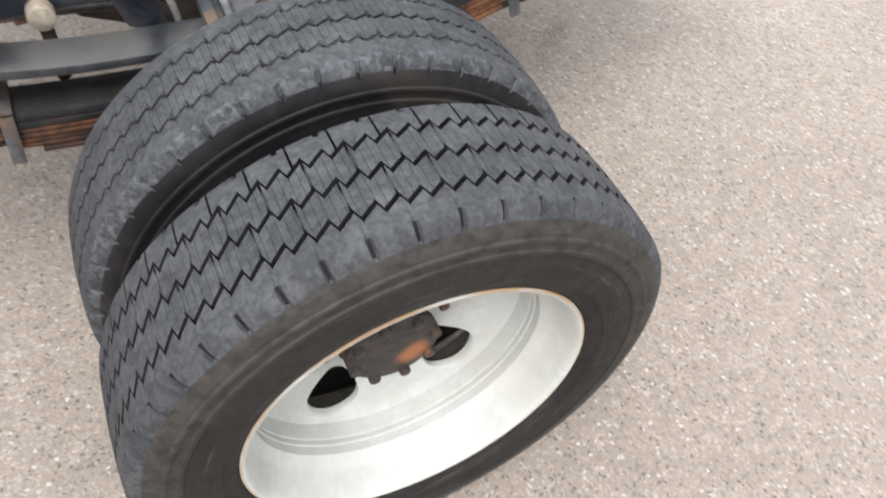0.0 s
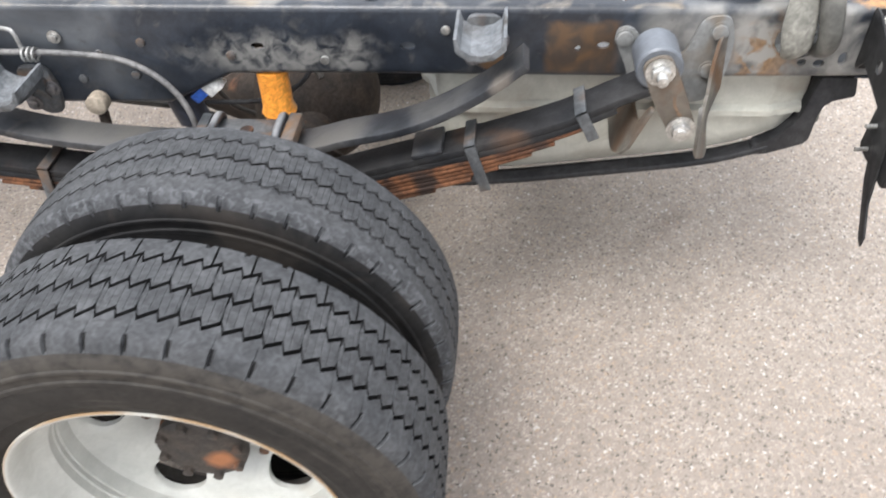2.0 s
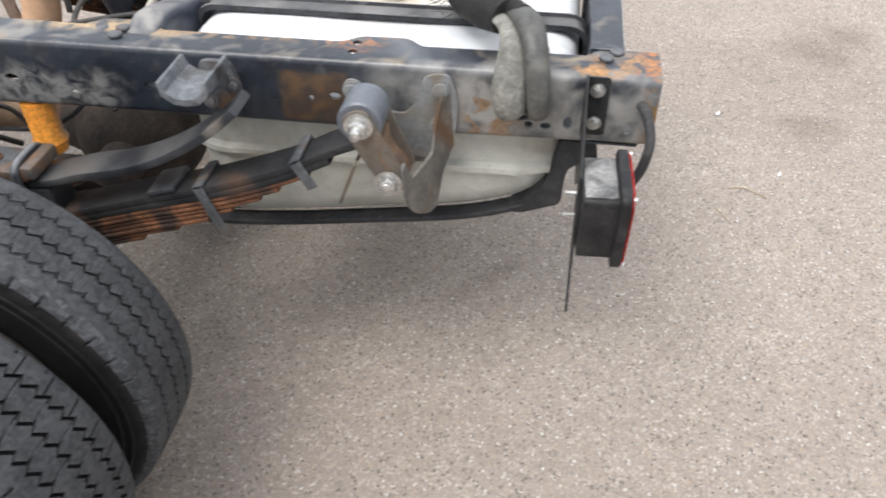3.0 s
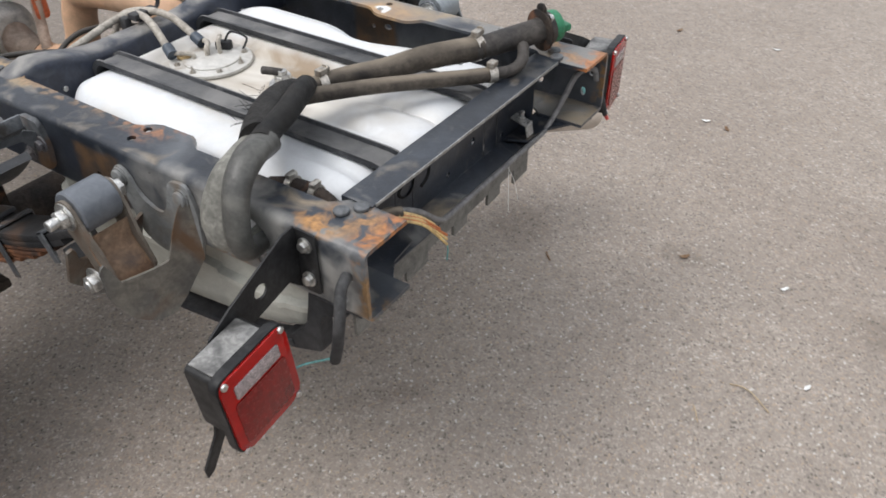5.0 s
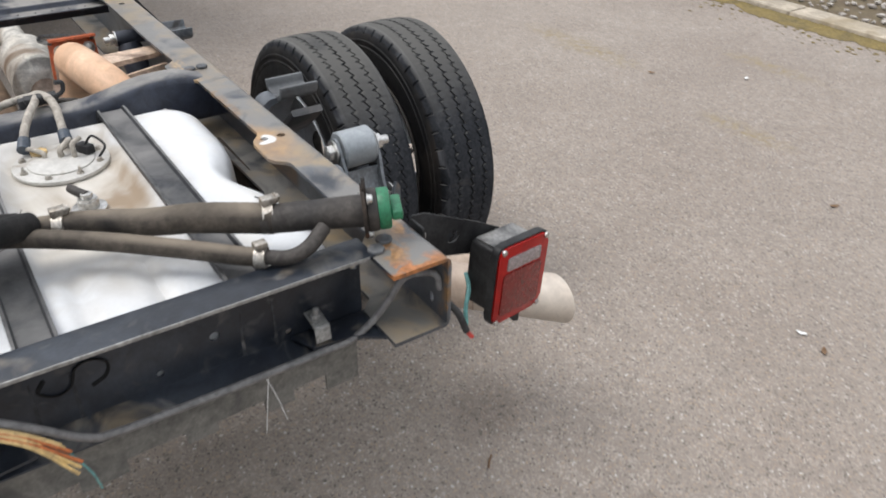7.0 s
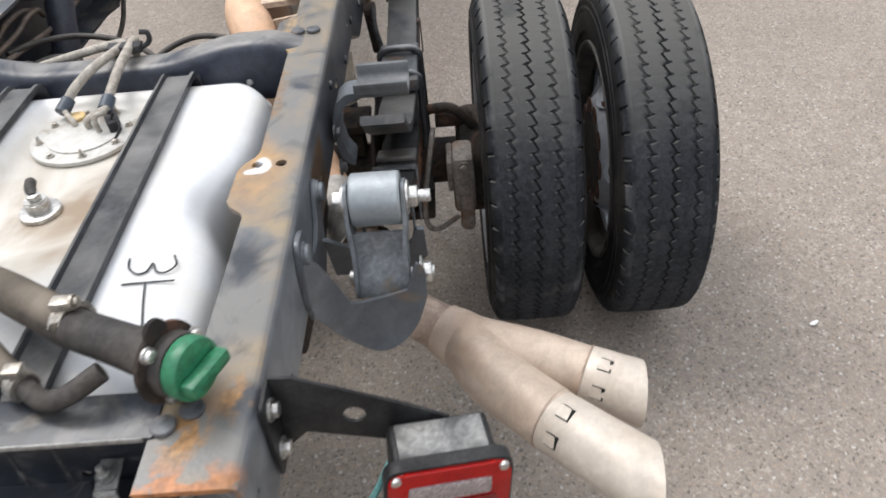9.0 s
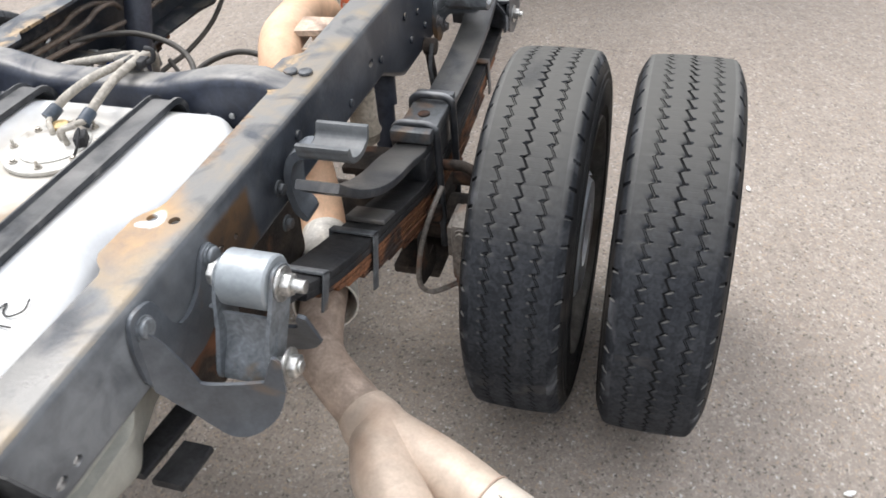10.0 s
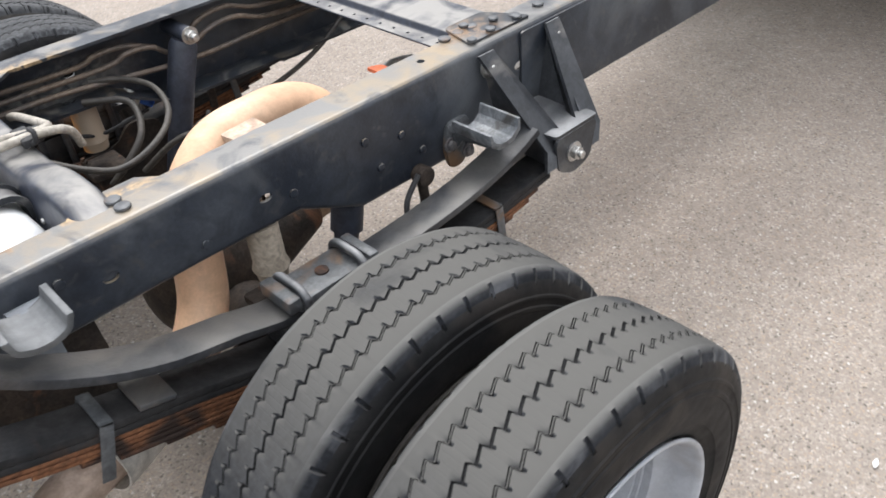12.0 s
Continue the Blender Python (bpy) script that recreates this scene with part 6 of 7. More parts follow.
def saddle(s, x, z, tilt):
    """A trough that the helper leaf's end bears on, standing out from the rail on a pressed foot."""
    if s > 0 and x > 0:
        # a round-bottomed trough on a C-shaped arm
        arc = np.linspace(-math.pi / 2, math.pi / 2, 11)
        sec = [(-0.046, 0.024), (-0.036, 0.024)] + [(0.034 * math.sin(a), 0.01 - 0.014 * math.cos(a)) for a in arc]
        sec += [(0.036, 0.024), (0.046, 0.024), (0.045, 0.017)] + [(0.042 * math.sin(a), 0.01 - 0.024 * math.cos(a)) for a in arc[::-1]] + [(-0.045, 0.017)]
        bm = plate(sec, 0.09, Matrix.Translation((x, 0.464, z)) @ Matrix.Rotation(tilt, 4, "Y") @ XZ, bevel=0.0012)
        ob = part("helper_saddle", bm, M["shoe"], truck, "grey cast trough for the helper leaf, on an arm from the rail")
        outer = [(0.474, z - 0.003), (0.446, z - 0.005), (0.428, z - 0.018), (0.416, z - 0.05), (0.413, z - 0.09), (0.42, z - 0.13), (0.44, z - 0.152)]
        inner = [(0.446, z - 0.14), (0.432, z - 0.12), (0.426, z - 0.088), (0.429, z - 0.055), (0.438, z - 0.03), (0.452, z - 0.019), (0.474, z - 0.016)]
        bm = plate(rounded(outer + inner, 0.008), 0.05, Matrix.Translation((x - 0.036, 0, 0)) @ YZ, bevel=0.003)
        part("saddle_arm", bm, M["far_bracket"], ob, "curved cast arm bolted to the rail")
        for dz in (-0.06, -0.13):
            part("saddle_bolt", bolt_mesh((x + 0.044, 0.42, z + dz), (0, 1, 0), 0.01), M["bracket"], ob)
        return
    w, h = 0.038, 0.034
    sec = [(-w - 0.006, h), (-w, h), (-w + 0.004, 0.014), (-w + 0.02, 0.003), (0, 0.0), (w - 0.02, 0.003), (w - 0.004, 0.014), (w, h), (w + 0.006, h), (w + 0.004, 0.008), (w - 0.016, -0.008), (0, -0.011), (-w + 0.016, -0.008), (-w - 0.004, 0.008)]
    turn = Matrix.Translation((x, 0, z)) @ Matrix.Rotation(tilt, 4, "Y")
    bm = plate(sec, 0.105, turn @ Matrix.Translation((0, s * 0.5 - 0.0525, 0)) @ XZ, bevel=0.0012)
    ob = part("helper_saddle", bm, M["saddle"], truck, "grey cast saddle for the helper leaf, bolted to the rail")
    foot = rounded([(x - 0.03, z + 0.005), (x + 0.03, z + 0.005), (x + 0.04, z - 0.05), (x + 0.03, z - 0.1), (x - 0.01, z - 0.1), (x - 0.035, z - 0.05)], 0.012)
    part("saddle_foot", plate(foot, 0.012, Matrix.Translation((0, s * 0.4145 - 0.006, 0)) @ XZ, bevel=0.003), M["bracket"], ob)
    web = [(s * 0.415, z - 0.07), (s * 0.415, z - 0.02), (s * 0.44, z - 0.006), (s * 0.53, z - 0.008), (s * 0.52, z - 0.016), (s * 0.45, z - 0.024)]
    bm = bmesh.new()
    for dx in (-0.02, 0.016):
        bm = plate(web, 0.005, Matrix.Translation((x + dx, 0, 0)) @ YZ, bm)
    part("saddle_web", bm, M["bracket"], ob)
    for dx, dz in ((-0.02, -0.075), (0.03, -0.04)):
        part("saddle_bolt", bolt_mesh((x + dx, s * 0.421, z + dz), (0, s, 0), 0.011), M["old_bolt"], ob)


M["shoe"] = plain("grey_dusty_casting", (0.075, 0.08, 0.084), (0.14, 0.145, 0.148), 9, 0.5, 0.1, 0.25, fine=0.17, stain=(0.08, 0.07, 0.06), stain_at=0.66, stain_scale=14)
M["saddle"] = plain("rubbed_grey_casting", (0.11, 0.12, 0.13), (0.2, 0.21, 0.22), 16, 0.5, 0.3, 0.3, stain=(0.05, 0.045, 0.04), stain_at=0.6, stain_scale=14)


def front_hanger(s):
    ex, ez = -0.648, 0.61
    bm = bmesh.new()
    # two arms that lean out from the rail to the eye box
    for xb in (-0.545, -0.756):
        top, foot = Vector((xb, s * 0.414, 0.82)), Vector((ex + (0.05 if xb > ex else -0.06), s * 0.56, 0.64))
        wide = 0.022
        verts = [top + Vector((-wide, 0, 0.01)), top + Vector((wide, 0, 0.01)), foot + Vector((0.035, 0, 0)), foot + Vector((0.035, 0, -0.05)), foot + Vector((-0.035, 0, -0.05)), foot + Vector((-0.035, 0, 0))]
        side = Vector((0, s * 0.008, 0.003))
        own = bmesh.new()
        a = [own.verts.new(v) for v in verts]
        b = [own.verts.new(v + side) for v in verts]
        own.faces.new(a), own.faces.new(b[::-1])
        for k in range(6):
            own.faces.new((a[k], a[(k + 1) % 6], b[(k + 1) % 6], b[k]))
        bm = join(bm, own)
        # web from the arm back to the rail
        own = bmesh.new()
        inn = Vector((foot.x, s * 0.412, foot.z - 0.04))
        tri = [top, foot, foot + Vector((0, 0, -0.05)), inn]
        a = [own.verts.new(v) for v in tri]
        b = [own.verts.new(v + Vector((0.007, 0, 0))) for v in tri]
        own.faces.new(a), own.faces.new(b[::-1])
        for k in range(4):
            own.faces.new((a[k], a[(k + 1) % 4], b[(k + 1) % 4], b[k]))
        bm = join(bm, own)
    bm = box(ex - 0.07, ex + 0.055, s * 0.45, s * 0.455, 0.56, 0.66, 0.002, bm)
    bm = plate(rounded([(ex - 0.08, 0.66), (ex + 0.06, 0.66), (ex + 0.05, 0.58), (ex + 0.0, 0.555), (ex - 0.06, 0.57)], 0.02), 0.007, Matrix.Translation((0, s * 0.5665 - 0.0035, 0)) @ XZ, bm)
    bm = plate(rounded([(ex - 0.09, s * 0.41), (ex + 0.07, s * 0.41), (ex + 0.06, s * 0.57), (ex - 0.08, s * 0.57)], 0.01), 0.007, Matrix.Translation((0, 0, 0.662)), bm)
    hanger = part("spring_hanger", bm, M["black_steel"], truck, "black triangular spring hanger bolted to the rail")
    for x in (-0.545, -0.756):
        part("hanger_bolt", bolt_mesh((x, s * 0.422, 0.8), (0, s, 0.2), 0.014, 0.006), M["bolt"], hanger)
    part("eye_bolt", bolt_mesh((ex, s * 0.57, ez), (0, s, 0), 0.016, 0.01), M["bolt"], hanger)


for side in (NEAR, FAR):
    leaf_spring(side)
    shackle(side)
    saddle(side, 0.43, 0.828, -0.06)
    saddle(side, -0.455, 0.715, 0.06)
    front_hanger(side)


# ---- tail lamps ----
def tail_lamp(s):
    y0, y1, z0, z1 = 0.521, 0.657, 0.626, 0.785
    face = rounded([(s * y0, z0), (s * y1, z0 + 0.002), (s * y1, z1), (s * y0, z1)], 0.02, 6)
    body = rounded([(s * (y0 + 0.012), z0 + 0.018), (s * (y1 - 0.012), z0 + 0.018), (s * (y1 - 0.012), z1 - 0.016), (s * (y0 + 0.012), z1 - 0.016)], 0.008, 4)
    # the lamp hangs a little askew on its bracket
    hang = Matrix.Translation((1.15, s * 0.589, 0.71)) @ Matrix.Rotation(radians(10 if s > 0 else 3), 4, "Z") @ Matrix.Rotation(-s * radians(5), 4, "X") @ Matrix.Translation((-1.15, -s * 0.589, -0.71))

    def hung(bm):
        bmesh.ops.transform(bm, matrix=hang, verts=bm.verts)
        return bm
    lamp = part("tail_lamp", hung(plate(body, 0.059, Matrix.Translation((1.096, 0, 0)) @ YZ, bevel=0.002)), M["lamp_black"], truck, "box-shaped tail lamp with a square red lens")
    part("lamp_cover", hung(box(1.099, 1.15, s * (y0 + 0.02), s * (y1 - 0.02), z1 - 0.0165, z1 - 0.013, 0.0012)), M["lamp_top"], lamp, "scuffed grey top of the lamp box")
    part("lamp_gasket", hung(plate(face, 0.016, Matrix.Translation((1.153, 0, 0)) @ YZ, bevel=0.002)), M["lamp_black"], lamp)
    part("lens", hung(plate(rounded([(s * (y0 + 0.003), z0 + 0.003), (s * (y1 - 0.003), z0 + 0.004), (s * (y1 - 0.003), z1 - 0.003), (s * (y0 + 0.003), z1 - 0.003)], 0.02, 6), 0.0055, Matrix.Translation((1.168, 0, 0)) @ YZ, bevel=0.004)), M["lamp_red"], lamp, "red ribbed plastic lens")
    part("lens_ridge", hung(plate(rounded([(s * (y0 + 0.017), z0 + 0.018), (s * (y1 - 0.017), z0 + 0.018), (s * (y1 - 0.017), z0 + 0.104), (s * (y0 + 0.017), z0 + 0.104)], 0.008, 4), 0.003, Matrix.Translation((1.1725, 0, 0)) @ YZ, bevel=0.0012)), M["lamp_deep"], lamp, "darker red reflector panel")
    part("clear_window", hung(plate(rounded([(s * (y0 + 0.024), z1 - 0.05), (s * (y1 - 0.024), z1 - 0.05), (s * (y1 - 0.024), z1 - 0.024), (s * (y0 + 0.024), z1 - 0.024)], 0.004, 2), 0.0035, Matrix.Translation((1.1725, 0, 0)) @ YZ, bevel=0.001)), M["lamp_clear"], lamp, "clear grey reflector window")
    for y, z in ((0.533, 0.776), (0.645, 0.776), (0.533, 0.633), (0.645, 0.634)):
        part("lens_screw", hung(disc((1.174, s * y, z), (1, 0, 0), 0.0055, 0.006, 14, 0.002)), M["bolt"], lamp)
    for z in (0.71, 0.66):
        part("back_stud", hung(tube([(1.097, s * 0.56, z), (1.075, s * 0.56, z)], 0.004, 8, smooth=False)), M["bolt"], lamp)
    # flat black bracket with a foot on the rail and a pointed tail below the lamp
    arm = [(s * 0.415, 0.852), (s * 0.44, 0.85), (s * 0.555, 0.795), (s * 0.6, 0.77), (s * 0.63, 0.6), (s * 0.664, 0.55), (s * 0.662, 0.53), (s * 0.648, 0.536), (s * 0.59, 0.62), (s * 0.545, 0.735), (s * 0.44, 0.762), (s * 0.415, 0.735)]
    bracket = part("lamp_bracket", plate(arm, 0.004, Matrix.Translation((1.092, 0, 0)) @ YZ, bevel=0.0008), M["lamp_black"], lamp, "flat black sheet-metal lamp bracket")
    cut_holes(bracket, disc((1.094, s * 0.497, 0.785), (1, 0, 0), 0.0125, 0.05, 20))
    foot = rounded([(1.092, 0.848), (1.134, 0.848), (1.134, 0.735), (1.092, 0.735)], 0.006)
    part("bracket_foot", plate(foot, 0.004, Matrix.Translation((0, s * 0.413 - 0.002, 0)) @ XZ, bevel=0.0008), M["lamp_black"], lamp)
    for z in (0.824, 0.76):
        part("bracket_bolt", bolt_mesh((1.114, s * 0.415, z), (0, s, 0), 0.009), M["bolt"], lamp)
    return lamp


for side in (NEAR, FAR):
    tail_lamp(side)


# ---- fuel filler: neck, cap and hoses ----
def filler():
    aim = Vector((0.07, 0.15, 0.01)).normalized()
    root, mouth = Vector((1.033, 0.205, 0.884)), Vector((1.1, 0.325, 0.893))
    hose = part("filler_hose", tube([(0.835, -0.14, 0.868), (0.85, -0.09, 0.872), (0.87, -0.03, 0.872), (0.92, 0.04, 0.874), (0.97, 0.11, 0.884), tuple(root)], [0.018, 0.018, 0.019, 0.022, 0.024, 0.0245], 18), M["hose"], truck, "dusty brown-black filler hose clamped to the filler neck")
    part("filler_neck", tube([tuple(root - aim * 0.02), tuple((root + mouth) / 2), tuple(mouth)], [0.0225, 0.024, 0.026], 20, smooth=False), M["neck"], hose, "black filler neck")
    bm = disc(mouth, aim, 0.043, 0.006, 30, 0.0015)
    q = mouth + Vector((0, 0, 0.042))
    bm = disc(q, aim, 0.014, 0.006, 16, 0.001, bm)
    part("neck_flange", bm, M["rust_dark"], hose, "rust-brown round neck flange")
    for a in (0.6, 2.7, 4.8):
        up = Vector((0, 0, 1))
        side_v = aim.cross(up).normalized()
        p = mouth + (up * math.cos(a) + side_v * math.sin(a)) * 0.037 + aim * 0.003
        part("flange_screw", bolt_mesh(p, aim, 0.006, domed=True), M["bolt"], hose)
    part("seal", disc(mouth + aim * 0.012, aim, 0.034, 0.018, 30, 0.003), M["neck"], hose)
    c = mouth + aim * 0.03
    bm = disc(c, aim, 0.033, 0.02, 34, 0.004)
    grip = Matrix.Translation(c + aim * 0.016) @ aim.to_track_quat("Y", "Z").to_matrix().to_4x4()
    own = box(-0.029, 0.029, -0.006, 0.012, -0.008, 0.008, 0.004)
    bmesh.ops.transform(own, matrix=grip, verts=own.verts)
    bm = join(bm, own)
    part("fuel_cap", bm, M["green_cap"], hose, "green plastic fuel cap with a grip bar")
    for p, r in ((Vector((1.026, 0.2, 0.884)), 0.0265), (Vector((0.856, -0.07, 0.872)), 0.0205)):
        bm = tube([tuple(p - aim * 0.008), tuple(p + aim * 0.008)], r, 24, smooth=False)
        bm = box(p.x - 0.008, p.x + 0.008, p.y - 0.012, p.y + 0.012, p.z + r - 0.002, p.z + r + 0.01, 0.002, bm)
        bm = bolt_mesh((p.x, p.y + 0.01, p.z + r + 0.005), (0, 1, 0), 0.006, bm=bm)
        part("hose_clamp", bm, M["clamp"], hose, "steel worm-drive hose clamp")
    # thinner vent hose and its elbow into the neck
    vent = part("vent_hose", tube([(0.838, -0.17, 0.87), (0.87, -0.12, 0.872), (0.93, -0.03, 0.868), (1.0, 0.06, 0.862), (1.06, 0.125, 0.86), (1.093, 0.163, 0.86)], 0.0148, 14), M["hose"], truck, "thin dusty vent hose beside the filler hose")
    part("vent_elbow", tube([(1.09, 0.16, 0.86), (1.113, 0.19, 0.862), (1.118, 0.22, 0.872), (1.1, 0.255, 0.885)], 0.0115, 12), M["neck"], vent)
    p = Vector((1.088, 0.157, 0.86))
    d = Vector((0.6, 0.75, 0)).normalized()
    bm = tube([tuple(p - d * 0.008), tuple(p + d * 0.008)], 0.0168, 20, smooth=False)
    bm = box(p.x - 0.008, p.x + 0.008, p.y - 0.01, p.y + 0.01, p.z + 0.017, p.z + 0.027, 0.002, bm)
    part("hose_clamp", bm, M["clamp"], vent, "steel worm-drive hose clamp")
    # sleeved loom that goes on over the rail and back in through the hole in its web
    loom = part("hose_sleeve", tube([(0.832, -0.125, 0.874), (0.845, -0.17, 0.882), (0.872, -0.225, 0.888), (0.91, -0.28, 0.896), (0.945, -0.325, 0.905)], [0.026, 0.032, 0.036, 0.036, 0.032], 20, squash=0.85), M["loom"], truck, "frayed black braided sleeve over the hoses")
    part("sleeved_hose", tube([(0.852, -0.11, 0.882), (0.885, -0.16, 0.9), (0.92, -0.23, 0.905), (0.95, -0.3, 0.912), (0.975, -0.345, 0.916)], 0.021, 16), M["loom"], loom)
    rng = random.Random(9)
    bm = bmesh.new()
    for _ in range(60):
        x, y = rng.choice(((0.85, -0.2), (0.87, -0.24), (0.84, -0.16)))
        x, y = x + rng.gauss(0, 0.02), y + rng.gauss(0, 0.02)
        d = Vector((rng.uniform(-1, -0.1), rng.gauss(-0.2, 0.6), rng.gauss(0.1, 0.4))).normalized() * rng.uniform(0.015, 0.04)
        p = Vector((x - 0.015, y, 0.872))
        bm = tube([tuple(p), tuple(p + d)], 0.0005, 4, bm, smooth=False)
    part("frayed_thread", bm, M["loom"], loom)
    part("hose_loop", tube([(0.935, -0.315, 0.9), (0.957, -0.37, 0.906), (0.966, -0.42, 0.888), (0.963, -0.446, 0.83), (0.97, -0.443, 0.785), (0.983, -0.405, 0.78), (0.985, -0.36, 0.788)], [0.023, 0.022, 0.025, 0.03, 0.026, 0.02, 0.018], 18, squash=0.5, first=(1, 0, 0)), M["hose_grey"], loom, "faded grey hose looped over the rail")
    part("hose_loop", tube([(0.97, -0.33, 0.912), (0.99, -0.385, 0.918), (1.004, -0.43, 0.892), (1.014, -0.452, 0.83), (1.016, -0.444, 0.79), (1.005, -0.4, 0.78), (0.99, -0.35, 0.785)], [0.026, 0.025, 0.022, 0.021, 0.02, 0.017, 0.016], 16, squash=0.8, first=(1, 0, 0)), M["hose_dark"], loom, "creased black-grey hose looped over the rail")
    # fittings on the tank's rear corner beside the near rail
    bm = tube([(0.93, -0.3, 0.8), (0.97, -0.288, 0.806), (1.02, -0.285, 0.806), (1.06, -0.285, 0.79)], 0.015, 16)
    part("tank_stub", bm, M["rust_dark"], truck, "rusty brown hose stub at the tank's corner")
    for x in (0.968, 1.02):
        bm = tube([(x - 0.006, -0.287, 0.806), (x + 0.006, -0.286, 0.806)], 0.0185, 20, smooth=False)
        bm = box(x - 0.006, x + 0.006, -0.296, -0.276, 0.822, 0.831, 0.002, bm)
        part("stub_clamp", bm, M["clamp"], truck, "bright steel hose clamp")


M["hose_dark"] = plain("creased_dark_hose", (0.04, 0.04, 0.037), (0.1, 0.098, 0.088), 9, 0.45, 0.0, 0.35, stain=(0.15, 0.145, 0.13), stain_at=0.64, stain_scale=9)
filler()


# ---- exhaust ----
TAIL = [(0.3, 0.385, 0.462), (0.38, 0.413, 0.462), (0.46, 0.436, 0.46), (0.53, 0.463, 0.45), (0.578, 0.515, 0.437), (0.628, 0.585, 0.425)]
SEAM, SEAM_D = Vector((0.624, 0.579, 0.426)), Vector((0.59, 0.79, -0.14)).normalized()


def exhaust():
    arch = [(-0.5, 0.125, 0.52), (-0.42, 0.14, 0.52), (-0.35, 0.165, 0.545), (-0.316, 0.172, 0.61), (-0.303, 0.175, 0.68), (-0.272, 0.177, 0.742), (-0.215, 0.163, 0.77), (-0.13, 0.171, 0.778), (-0.05, 0.182, 0.777), (0.01, 0.204, 0.759), (0.065, 0.23, 0.712), (0.095, 0.262, 0.64), (0.125, 0.292, 0.54), (0.19, 0.33, 0.475), (0.27, 0.365, 0.462)]
    pipe = part("exhaust_pipe", tube(arch, 0.048, 28), M["exhaust"], truck, "tan heat-stained exhaust pipe arching over the axle")
    bm = plate(rounded([(-0.11, 0.205), (-0.03, 0.215), (-0.05, 0.36), (-0.11, 0.36)], 0.012), 0.012, Matrix.Translation((0, 0, 0.79)) @ Matrix.Rotation(0.02, 4, "X"), bevel=0.003)
    bm = plate(rounded([(0.225, 0.772), (0.36, 0.79), (0.36, 0.715), (0.25, 0.725)], 0.012), 0.008, Matrix.Translation((-0.02, 0, 0)) @ YZ, bm, 0.002)
    part("pipe_tab", bm, M["pipe_tab"], pipe, "tan-grey hanger bracket from the pipe to the rail")
    # orange flange plate at the pipe's front, with rusty legs and a bent rod hanger
    turn = Matrix.Translation((-0.48, 0.205, 0.705)) @ Matrix.Rotation(radians(-12), 4, "Y")
    bm = plate(rounded([(-0.072, -0.07), (-0.03, -0.07), (-0.025, -0.01), (0.03, -0.01), (0.035, -0.07), (0.07, -0.07), (0.07, 0.045), (-0.06, 0.05)], 0.012), 0.008, turn @ YZ, bevel=0.002)
    bm = plate(rounded([(-0.06, -0.045), (0.07, -0.045), (0.07, 0.0), (-0.06, 0.0)], 0.008), 0.007, turn @ Matrix.Translation((0.0, 0, 0.043)) @ Matrix.Rotation(radians(90), 4, "Z"), bm)
    part("flange", bm, M["orange_primer"], pipe, "orange-painted flange plate")
    for y, z in ((-0.035, 0.012), (0.048, 0.012)):
        part("flange_bolt", bolt_mesh(turn @ Vector((0.008, y, z)), turn.to_3x3() @ Vector((1, 0, 0)), 0.012, 0.012), M["bolt"], pipe)
    for y in (0.15, 0.26):
        part("flange_leg", tube([(-0.475, y, 0.69), (-0.465, y - 0.01, 0.63), (-0.44, y - 0.03, 0.56)], 0.016, 10, squash=0.5), M["pipe_rust"], pipe, "rusty brown flange leg")
    part("hanger_rod", tube([(-0.478, 0.15, 0.745), (-0.54, 0.13, 0.74), (-0.585, 0.15, 0.738), (-0.56, 0.2, 0.738), (-0.478, 0.27, 0.745)], 0.006, 10), M["zinc"], pipe, "bent pale steel hanger rod")
    prof = [(0.0, 0.0), (0.0, 0.05), (-0.006, 0.068), (-0.03, 0.086), (-0.034, 0.09), (-0.046, 0.09), (-0.05, 0.085), (-0.34, 0.085), (-0.36, 0.06), (-0.38, 0.045), (-1.9, 0.045)]
    bm = revolve(prof, 44)
    bmesh.ops.transform(bm, matrix=Matrix.Translation((-0.6, 0.122, 0.57)) @ Matrix.Rotation(-math.pi / 2, 4, "Z"), verts=bm.verts)
    part("muffler", bm, M["muffler"], truck, "pale grey round-ended muffler canister")
    part("muffler_outlet", tube([(-0.62, 0.122, 0.56), (-0.55, 0.123, 0.53), (-0.48, 0.127, 0.52)], 0.05, 20), M["pipe_rust"], pipe, "rust-brown muffler outlet")
    # tail: a sleeve under the spring, then a forked end with two slotted tips
    tail = part("tail_pipe", tube(TAIL, 0.044, 26), M["pipe_rust"], truck, "stained tail pipe forking into two slotted tips")
    part("sleeve", tube([(0.22, 0.345, 0.466), (0.27, 0.368, 0.462), (0.33, 0.394, 0.464), (0.428, 0.434, 0.468)], [0.0495, 0.052, 0.06, 0.063], 30, hollow=0.06), M["muffler"], tail, "flared beige slip sleeve round the loose pipe")
    part("seam", tube([tuple(SEAM - SEAM_D * 0.0015), tuple(SEAM + SEAM_D * 0.0015)], 0.0492, 28, smooth=False), M["tailpipe"], tail)
    a = tube([tuple(SEAM), tuple(SEAM + SEAM_D * 0.05), (0.695, 0.738, 0.408), (0.738, 0.826, 0.404)], [0.048, 0.053, 0.052, 0.0505], 24)
    a = tube([tuple(SEAM), tuple(SEAM + SEAM_D * 0.05), (0.743, 0.662, 0.425), (0.846, 0.752, 0.426)], [0.048, 0.054, 0.055, 0.0535], 24, a)
    part("fork", a, M["tailpipe"], tail, "pale tan forked pipe")
